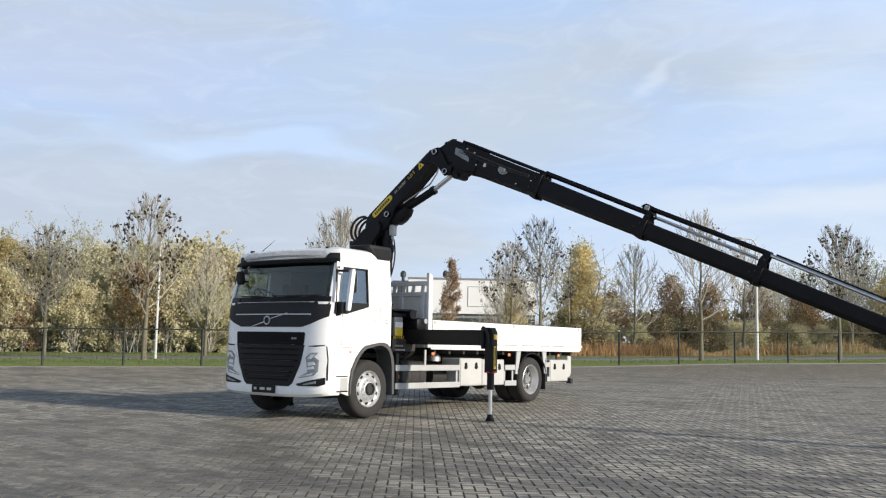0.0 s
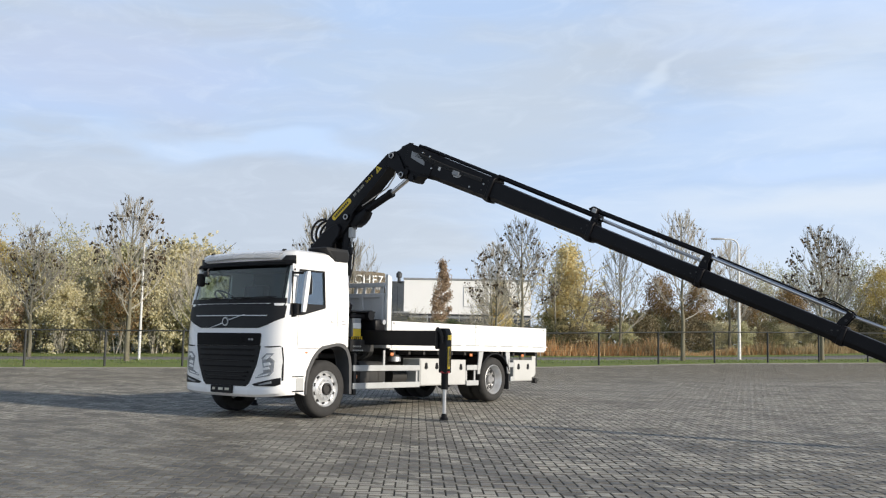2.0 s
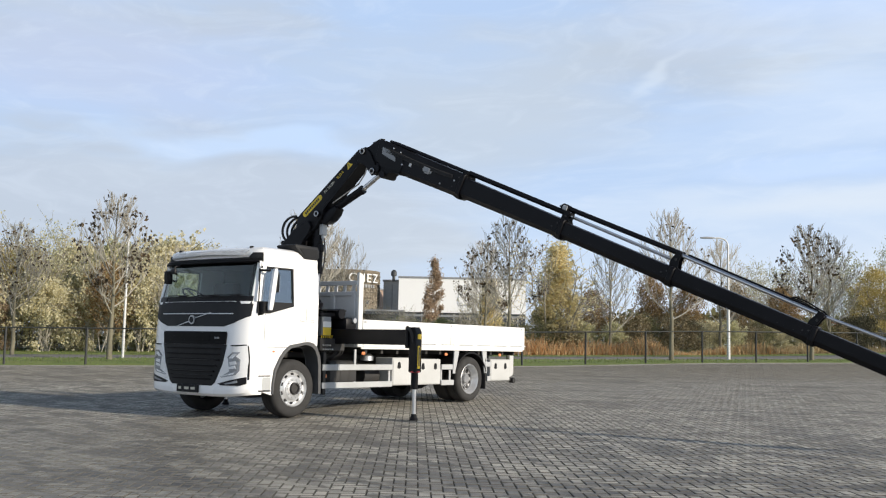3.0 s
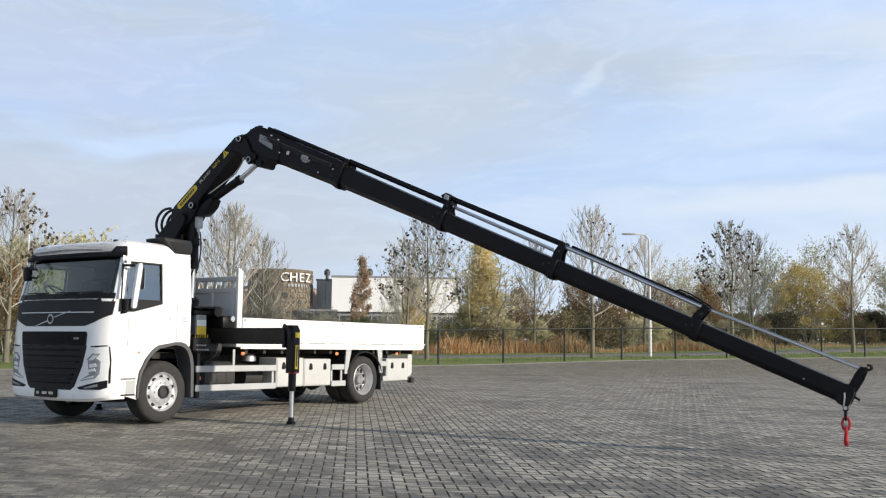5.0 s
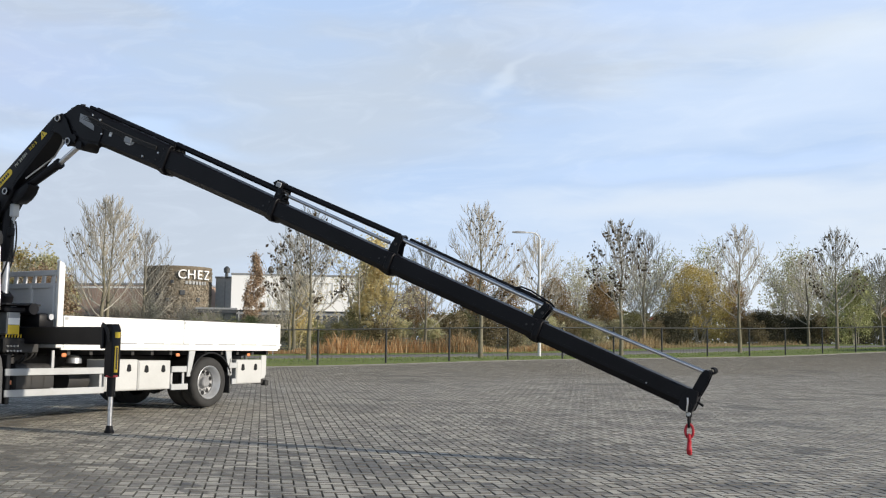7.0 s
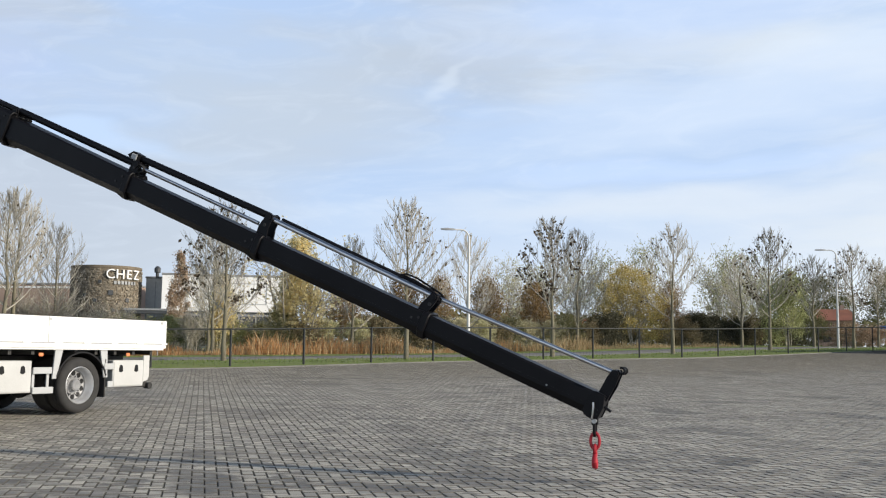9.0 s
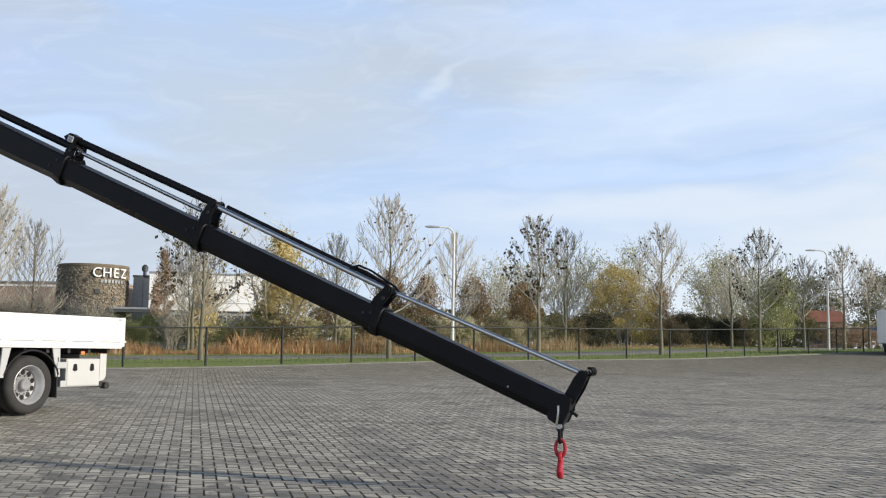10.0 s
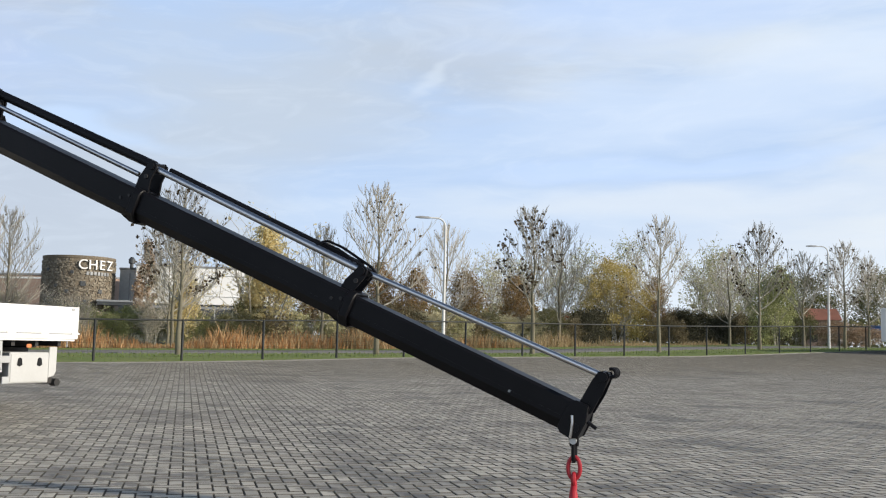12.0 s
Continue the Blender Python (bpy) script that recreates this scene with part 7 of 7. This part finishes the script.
def far_wood(name, seed, rows, mat_leaf, label, hmin, hmax, count):
    """Distant woodland as one mass of leaf clumps along a line of places."""
    r = random.Random(seed)
    w = Wood(seed)
    for _ in range(count):
        k = r.random() * (len(rows) - 1)
        i = int(k)
        a, b = Vector(rows[i]), Vector(rows[i + 1])
        p = a.lerp(b, k - i)
        h = hmin + (hmax - hmin) * (0.5 + 0.5 * math.sin(p.x * 0.33 + seed) * math.cos(p.y * 0.21)) * r.uniform(0.6, 1.0)
        q = Vector((p.x + r.gauss(0, 1.5), p.y + r.gauss(0, 1.5), land(p.x, p.y) + h * r.random() ** 0.7))
        w.leaf(q, r.uniform(0.5, 1.0))
    me = bpy.data.meshes.new(name)
    me.from_pydata(w.lv, [], w.lf)
    return tagged(mesh_part(name, me, mat_leaf, smooth=0), label, "woodland", kind="stuff")


far_wood("distant_trees", 5, ((-90, -20), (-80, 0), (-72, 22)), LEAF_OLIVE, "distant straw-coloured autumn trees", 3.5, 7.5, 5200)
far_wood("distant_trees", 6, ((-30, 92), (-16, 98), (2, 106), (22, 118), (45, 130)), LEAF_GREEN, "distant dark green tree line", 2.0, 5.0, 3000)
far_wood("distant_trees", 7, ((-62, 108), (-40, 112), (-20, 125)), LEAF_GREEN, "distant dark green tree line", 3.0, 6.0, 3200)


def reeds(seed, s0, s1, tall, thick, material, label):
    rng = np.random.default_rng(seed)
    vs, fs = [], []
    for k0, (p, n) in enumerate(fence_points(0.2, s0, s1)):
        fade = tall * (1 - 0.65 * ease(k0 * 0.2 + s0, 190.0, 209.0))
        for _ in range(int(thick * (0.5 + 0.5 * ease(s1 - s0 - k0 * 0.2, 0.0, 6.0)))):
            v = 10.2 + abs(rng.normal(0, 1.0))
            q = p + n * v + Vector((rng.normal(0, 0.2), rng.normal(0, 0.2)))
            k = 0.75 + 0.25 * math.sin(q.x * 1.7) * math.cos(q.y * 1.3)
            h = (0.35 + 0.95 * rng.random() ** 1.5) * k * (0.75 + 0.5 * math.sin(q.x * 0.9 + 1.3 * math.sin(q.y * 0.7))) * fade * (1.0 if v > 10.8 else 0.7)
            z, a, w = land(q.x, q.y), rng.uniform(0, 6.28), rng.uniform(0.006, 0.018)
            lx, ly = rng.normal(0, 0.26) * h, rng.normal(0, 0.26) * h
            i = len(vs)
            cx, cy = w * math.cos(a), w * math.sin(a)
            vs += [(q.x - cx, q.y - cy, z), (q.x + cx, q.y + cy, z), (q.x + lx * 0.5 + cx, q.y + ly * 0.5 + cy, z + h * 0.6), (q.x + lx * 0.5 - cx, q.y + ly * 0.5 - cy, z + h * 0.6), (q.x + lx, q.y + ly, z + h)]
            fs += [(i, i + 1, i + 2, i + 3), (i + 3, i + 2, i + 4)]
    me = bpy.data.meshes.new("reeds")
    me.from_pydata(vs, [], fs)
    return tagged(mesh_part("reeds", me, material, smooth=0), label, "reeds", kind="stuff")


reeds(8, 160.0, 190.0, 0.80, 66, REED, "dry orange-brown reeds and tall grass along the ditch")
reeds(9, 180.0, 209.0, 0.88, 66, SEDGE, "dry straw-brown tall grass along the ditch")

# ---- buildings far off ----
GZ = 1.6


def tower():
    c = Vector((-84.1, 91.5))
    t = thing("round_tower", (c.x, c.y, GZ), "round brown stone tower with white sign letters", "building")
    bm = bmesh.new()
    n, R, h = 64, 4.38, 11.1
    prev = None
    for z, r in ((GZ - 0.5, R), (h, R), (h, R + 0.06), (h + 0.3, R + 0.06), (h + 0.3, R - 0.3), (h - 0.3, R - 0.3)):
        ring = ring_at(bm, Vector((c.x, c.y, z)), Vector((1, 0, 0)), Vector((0, 1, 0)), r, n)
        if prev:
            for i in range(n):
                bm.faces.new((prev[i], prev[(i + 1) % n], ring[(i + 1) % n], ring[i]))
        prev = ring
    bm.faces.new(prev)
    part("wall", bm, STONE, t)
    # letters standing on the curved face
    cam_way = (Vector((11.5, -6.0)) - c).normalized()
    base = math.atan2(cam_way.y, cam_way.x)
    for i, ch in enumerate("CHEZ"):
        a = base + 0.10 + i * 0.262
        cu = bpy.data.curves.new("letter", "FONT")
        cu.body, cu.size, cu.extrude, cu.align_x = ch, 1.72, 0.12, "CENTER"
        ob = new("letter", cu)
        dg = bpy.context.evaluated_depsgraph_get()
        me = bpy.data.meshes.new_from_object(ob.evaluated_get(dg))
        bpy.data.objects.remove(ob)
        p = Vector((c.x + (R + 0.2) * math.cos(a), c.y + (R + 0.2) * math.sin(a), 9.72))
        me.transform(Matrix.Translation(p) @ Matrix.Rotation(a + math.pi / 2, 4, "Z") @ Matrix.Rotation(math.pi / 2, 4, "X"))
        mesh_part("letter", me, HALLWHITE, t, "white sign letter", smooth=0)
    bm = bmesh.new()
    for i in range(7):
        a0 = base + 0.20 + i * 0.105
        vs = []
        for rr in (R + 0.06, R + 0.16):
            for a, z in ((a0, 9.0), (a0 + 0.07, 9.0), (a0 + 0.07, 9.42), (a0, 9.42)):
                vs.append(bm.verts.new((c.x + rr * math.cos(a), c.y + rr * math.sin(a), z)))
        for f in ((4, 5, 6, 7), (3, 2, 1, 0), (0, 1, 5, 4), (1, 2, 6, 5), (2, 3, 7, 6), (3, 0, 4, 7)):
            bm.faces.new([vs[k] for k in f])
    part("sign_bar", bm, GALV, t, "dim bars of smaller lettering")
    for a, z in ((base - 0.25, 3.2), (base + 0.3, 3.2), (base + 0.75, 3.2)):
        bm = bmesh.new()
        bx(bm, -0.5, 0.5, -0.12, 0.06, -0.6, 0.6, 0.03)
        bm.transform(Matrix.Translation((c.x + (R + 0.02) * math.cos(a), c.y + (R + 0.02) * math.sin(a), z)) @ Matrix.Rotation(a + math.pi / 2, 4, "Z"))
        part("window", bm, HALLDARK, t)
    for a, z, w in ((base - 0.95, 9.6, 0.2), (base - 0.62, 7.6, 0.2), (base - 0.18, 9.3, 0.2), (base - 0.3, 6.9, 0.22), (base + 0.12, 7.9, 0.32), (base + 0.62, 7.0, 0.26), (base + 0.2, 5.7, 0.2), (base - 0.8, 5.6, 0.2)):
        bm = bmesh.new()     # small square openings scattered over the wall
        bx(bm, -w, w, -0.13, 0.06, -w, w, 0.03)
        bm.transform(Matrix.Translation((c.x + (R + 0.02) * math.cos(a), c.y + (R + 0.02) * math.sin(a), z)) @ Matrix.Rotation(a + math.pi / 2, 4, "Z"))
        part("window", bm, HALLDARK, t)
    rs = random.Random(31)
    bm = bmesh.new()
    for _ in range(3000):     # stones standing proud of the wall
        a, z = rs.uniform(base - 1.6, base + 1.6), rs.uniform(1.6, 10.9)
        w, hh = rs.uniform(0.08, 0.23), rs.uniform(0.06, 0.14)
        m = Matrix.Translation((c.x + R * math.cos(a), c.y + R * math.sin(a), z)) @ Matrix.Rotation(a + math.pi / 2, 4, "Z")
        d = rs.uniform(0.02, 0.12)
        vs = [bm.verts.new(m @ Vector(q)) for q in ((-w, 0.1, -hh), (w, 0.1, -hh), (w, 0.1, hh), (-w, 0.1, hh), (-w * 0.8, -d, -hh * 0.8), (w * 0.8, -d, -hh * 0.8), (w * 0.8, -d, hh * 0.8), (-w * 0.8, -d, hh * 0.8))]
        for f in ((4, 5, 6, 7), (0, 1, 5, 4), (1, 2, 6, 5), (2, 3, 7, 6), (3, 0, 4, 7)):
            bm.faces.new([vs[k] for k in f])
    st = part("stone_face", bm, vary(STONE.copy(), [(0.095, 0.082, 0.064), (0.165, 0.143, 0.11), (0.24, 0.21, 0.16), (0.33, 0.29, 0.225)], amount=0.9), t, smooth=0)
    st["kind"] = "stuff"
    return t


tower()


def hall(name, corner, direction, length, depth, z0, z1, material, label, extra=()):
    """A flat-roofed hall: walls, parapet cap, and windows or doors as (start, end, low, high, material, name)."""
    d = Vector(direction).normalized()
    n = Vector((-d.y, d.x))
    m = Matrix.Translation((corner[0], corner[1], 0)) @ Matrix(((d.x, n.x, 0, 0), (d.y, n.y, 0, 0), (0, 0, 1, 0), (0, 0, 0, 1)))
    t = thing(name, (corner[0], corner[1], GZ), label, "building")
    bm = bmesh.new()
    bx(bm, 0, length, 0, depth, z0, z1)
    bm.transform(m)
    part("wall", bm, material, t)
    bm = bmesh.new()
    bx(bm, -0.1, length + 0.1, -0.1, depth + 0.1, z1 - 0.01, z1 + 0.25, 0.03)
    bm.transform(m)
    part("roof_edge", bm, GALV, t)
    for a, b, lo, hi, mt, nm in extra:
        bm = bmesh.new()
        bx(bm, a, b, -0.07, 0.05, lo, hi, 0.02)
        bm.transform(m)
        part(nm, bm, mt, t)
    return t


hall("white_hall", (-76.4, 93.4), (12.1, 9.4), 17.5, 14.0, 5.8, 10.45, HALLWHITE, "long white flat-roofed hall raised over a dark ground floor",
     [(8.2, 13.4, 6.8, 6.88, RAILPAINT, "panel_frame"), (8.2, 13.4, 9.5, 9.58, RAILPAINT, "panel_frame"), (8.2, 8.28, 6.88, 9.5, RAILPAINT, "panel_frame"), (13.32, 13.4, 6.88, 9.5, RAILPAINT, "panel_frame"), (15.6, 15.66, 5.9, 10.3, BOARD, "panel_joint")])
hall("dark_ground_floor", (-76.0, 94.0), (12.1, 9.4), 16.8, 12.0, GZ - 0.6, 5.8, HALLDARK, "dark glazed ground floor under the white hall",
     [(k * 2.2 + 0.3, k * 2.2 + 0.45, GZ, 5.6, RAILPAINT, "column") for k in range(8)] + [(0.0, 16.8, 5.2, 5.5, GALV, "beam")])
hall("entrance_canopy", (-79.2, 89.8), (12.1, 9.4), 5.2, 2.2, 5.35, 5.75, HALLDARK, "dark flat entrance canopy between tower and white hall")
# added block: grey colour stands for shade on the white hall's side wall
hall("grey_wing", (-81.0, 95.5), (9.8, 3.5), 4.7, 6.0, GZ - 0.6, 10.2, RAILPAINT, "added grey block standing for the white hall's shaded side", [(2.9, 3.1, 2.0, 9.8, GALV, "joint"), (1.3, 1.42, 2.0, 9.8, GALV, "joint")])
hall("brick_building", (-112.0, 89.0), (14.0, 5.6), 27.0, 12.0, GZ - 0.6, 9.6, BRICK, "low reddish-brown brick building beside the tower",
     [(20.0, 21.2, 4.5, 8.0, GALV, "window"), (0.0, 27.0, 9.1, 9.35, HALLWHITE, "cornice")] + [(k * 3.2, k * 3.2 + 1.6, 3.2, 5.2, HALLDARK, "window") for k in range(1, 6)])
for x, y in ((-79.2, 95.6), (-73.2, 97.6)):
    t = thing("roof_vent", (x, y, 10.3), "dark round roof ventilator on the hall", "roof vent")
    bm = bmesh.new()
    tube(bm, [(x, y, 10.2), (x, y, 10.9), (x, y, 10.95), (x, y, 11.5), (x, y, 11.8)], [0.22, 0.22, 0.40, 0.42, 0.15], 14)
    part("cowl", bm, HALLDARK, t)


def house(x, y, turn):
    t = thing("house", (x, y, GZ), "small distant house with an orange tiled roof", "house")
    m = Matrix.Translation((x, y, GZ)) @ Matrix.Rotation(turn, 4, "Z")
    bm = bmesh.new()
    bx(bm, -1.75, 1.75, -2.5, 2.5, -0.5, 3.25)
    bm.transform(m)
    part("wall", bm, BRICK, t)
    bm = bmesh.new()
    prism(bm, [(-2.9, 3.15), (2.9, 3.15), (0.0, 4.45)], "x", -1.95, 1.95)
    bm.transform(m)
    part("roof", bm, ROOFTILE, t)
    for k in (-0.85, 0.85):
        bm = bmesh.new()
        bx(bm, k - 0.4, k + 0.4, -2.56, -2.45, 0.9, 2.3, 0.02)
        bm.transform(m)
        part("window", bm, HALLDARK, t)
    bm = bmesh.new()
    bx(bm, 0.9, 1.3, -0.2, 0.2, 3.9, 4.9)
    bm.transform(m)
    part("chimney", bm, BRICK, t)


house(3.4, 108.0, radians(14))
def trailer(x, y, turn):
    z = yard(x, y)
    t = thing("white_trailer", (x, y, z), "white box trailer parked at the edge of the yard", "trailer")
    m = Matrix.Translation((x, y, z)) @ Matrix.Rotation(turn, 4, "Z")
    bm = bmesh.new()
    bx(bm, 0, 2.4, 0, 7.0, 0.55, 2.15, 0.04)
    bm.transform(m)
    part("box_body", bm, BOARD, t)
    bm = bmesh.new()
    bx(bm, 0.2, 2.2, 0.1, 6.9, 0.40, 0.55)
    bm.transform(m)
    part("chassis", bm, CHASSIS, t)
    for yy in (0.9, 1.9, 5.6):
        for xx, s in ((0.06, -1), (2.34, 1)):
            bm = bmesh.new()
            lathe(bm, [(0.0, 0.0), (0.20, 0.0), (0.24, 0.03), (0.34, 0.03), (0.38, -0.02), (0.38, -0.20), (0.34, -0.24), (0.0, -0.24)], (xx, yy, 0.38), 24, s)
            bm.transform(m)
            part("wheel", bm, RUBBER, t)
    for k in range(1, 6):
        bm = bmesh.new()
        bx(bm, -0.012, 0.0, k * 1.15, k * 1.15 + 0.03, 0.6, 2.1)
        bm.transform(m)
        part("panel_seam", bm, RAILPAINT, t)


trailer(10.5, 46.8, radians(-25))
for x, y, z0, z1, w, mt, lb in ((9.45, 81.6, 2.85, 3.55, 0.5, SIGNBLUE, "blue roadside sign board on two posts"), (-15.2, 81.3, 3.6, 4.15, 1.0, SIGNRED, "red and white roadside sign board")):
    t = thing("sign_board", (x, y, land(x, y)), lb, "sign")
    bm = bmesh.new()
    bx(bm, x - w, x + w, y - 0.05, y + 0.05, z0, z1, 0.02)
    part("board", bm, mt, t)
    bm = bmesh.new()
    bx(bm, x - w * 0.7, x + w * 0.7, y - 0.065, y - 0.05, z0 + (z1 - z0) * 0.35, z0 + (z1 - z0) * 0.6)
    part("lettering_bar", bm, BOARD, t)
    for k in (-0.7, 0.7):
        bm = bmesh.new()
        cyl(bm, (x + k * w, y + 0.08, land(x, y) - 0.2), (x + k * w, y + 0.08, z1), 0.05, n=8)
        part("post", bm, GALV, t)
# a scrap of white litter by the kerb
p, n = fence_points(0.5, 163.2, 163.8)[0]
q = p - n * 0.1
bm = bmesh.new()
bmesh.ops.create_icosphere(bm, subdivisions=2, radius=0.10)
for v in bm.verts:
    v.co *= 1 + 0.35 * noise.noise(v.co * 14)
    v.co.z *= 0.6
bm.transform(Matrix.Translation((q.x, q.y, verge(q.x, q.y) + 0.045)))
tagged(part("litter", bm, BOARD), "crumpled white scrap lying at the kerb", "litter")


# ---- pavers ----
PAVE_TURN, PL, PW, GAP = radians(39 + 90), 0.23, 0.115, 0.0105


def pavers():
    ca, sa = math.cos(PAVE_TURN), math.sin(PAVE_TURN)
    rng = np.random.default_rng(12)
    cells = []
    for j in range(-560, 560):
        for i in range(-560, 560):
            k = (i - j) % 4
            if k == 0:
                a, b, up = (i + 1) * PW, (j + 0.5) * PW, 0
            elif k == 3:
                a, b, up = (i + 0.5) * PW, (j + 1) * PW, 1
            else:
                continue
            x, y = a * ca - b * sa, a * sa + b * ca
            if (x - 11.5) ** 2 + (y + 8) ** 2 > (62 if x > 0 else 44) ** 2 or y < -16 or x > 21 or x < -30:
                continue
            if x < 12 and off_fence(x, y) > -0.33:
                continue
            cells.append((x, y, up))
    near = [c for c in cells if 4.6 < c[0] < 7.4 and -1.2 < c[1] < 1.3][:300]
    chosen = set(near)
    hx, hy, bv = (PL - GAP) / 2, (PW - GAP) / 2, 0.0045
    local = [(-hx, -hy, -0.02), (hx, -hy, -0.02), (hx, hy, -0.02), (-hx, hy, -0.02), (-hx, -hy, -0.004), (hx, -hy, -0.004), (hx, hy, -0.004), (-hx, hy, -0.004),
             (-hx + bv, -hy + bv, 0.0), (hx - bv, -hy + bv, 0.0), (hx - bv, hy - bv, 0.0), (-hx + bv, hy - bv, 0.0)]
    quads = [(0, 1, 5, 4), (1, 2, 6, 5), (2, 3, 7, 6), (3, 0, 4, 7), (4, 5, 9, 8), (5, 6, 10, 9), (6, 7, 11, 10), (7, 4, 8, 11), (8, 9, 10, 11)]
    L = np.array(local)
    rot = np.array([[ca, -sa], [sa, ca]])
    Lr = np.concatenate([L[:, :2] @ rot.T, L[:, 2:]], 1)
    turned = np.stack([-Lr[:, 1], Lr[:, 0], Lr[:, 2]], 1)
    shapes = (Lr, turned)
    # single pavers, sharing a mesh for each way they lie
    single = []
    for s in shapes:
        me1 = bpy.data.meshes.new("paver")
        me1.from_pydata([tuple(v) for v in s], [], quads)
        me1.materials.append(PAVER_ONE)
        me1.materials.append(GRIME)
        me1.polygons.foreach_set("material_index", [1] * 8 + [0])
        single.append(me1)
    for x, y, up in near:
        ob = new("paver", single[up])
        ob.parent = pavement
        ob.matrix_basis = Matrix.Translation((x, y, yard(x, y) + rng.normal(0, 0.0012))) @ Matrix.Rotation(rng.normal(0, 0.006), 4, "X") @ Matrix.Rotation(rng.normal(0, 0.005), 4, "Y")
    others = [q for q in cells if q not in chosen]
    rest = np.array([(x, y, yard(x, y)) for x, y, up in others])
    n = len(rest)
    tilt = rng.normal(0, 0.0035, (n, 2))
    V = np.stack(shapes)[np.array([q[2] for q in others])]
    V[:, :, 2] += V[:, :, 0] * tilt[:, :1] + V[:, :, 1] * tilt[:, 1:] + rng.normal(0, 0.001, (n, 1))
    V += rest[:, None, :]
    Q = (np.array(quads)[None] + (np.arange(n) * 12)[:, None, None]).reshape(-1, 4)
    me = bpy.data.meshes.new("pavers")
    me.vertices.add(n * 12)
    me.vertices.foreach_set("co", V.reshape(-1).astype(np.float32))
    me.loops.add(Q.size)
    me.loops.foreach_set("vertex_index", Q.reshape(-1).astype(np.int32))
    me.polygons.add(len(Q))
    me.polygons.foreach_set("loop_start", (np.arange(len(Q)) * 4).astype(np.int32))
    me.polygons.foreach_set("use_smooth", np.zeros(len(Q), dtype=bool))
    me.polygons.foreach_set("material_index", np.tile(np.array([1] * 8 + [0], dtype=np.int32), n))
    me.update(calc_edges=True)
    me.validate()
    ob = mesh_part("paver_field", me, PAVER, pavement, smooth=0)
    me.materials.append(GRIME)
    tagged(ob, kind="stuff")


PAVER_ONE = mat("concrete_paver_single", (0.455, 0.427, 0.362), (0.33, 0.31, 0.265), scale=5.0, rough=0.5, bump=0.15, bscale=140, fine=0.5, rough2=0.68)
vary(PAVER_ONE, [(0.15, 0.144, 0.126), (0.31, 0.293, 0.249), (0.43, 0.406, 0.342), (0.56, 0.527, 0.44)], source="Object", amount=0.72)
stain(PAVER_ONE, (0.42, 0.395, 0.335), 0.13, 0.46, 0.70, amount=0.5)
stain(PAVER_ONE, (0.085, 0.080, 0.077), 0.62, 0.50, 0.60, rough=0.6, stretch=(1.0, 1.8, 1), amount=0.70)
stain(PAVER_ONE, (0.06, 0.059, 0.057), 1.9, 0.54, 0.575, stretch=(1.0, 1.5, 1), amount=0.75)
damp_or_pale(PAVER_ONE, (0.0, -7.5, 0.0), 6.5, (0.05, 0.05, 0.048), 0.42)
# same paler tone towards the far end
damp_or_pale(PAVER_ONE, (9.0, 24.0, 0.6), 22.0, (0.62, 0.565, 0.47), 0.38)
stain(PAVER_ONE, (0.075, 0.073, 0.069), 0.42, 0.575, 0.615, rough=0.55, stretch=(1.0, 1.4, 1), amount=0.6)
pavers()
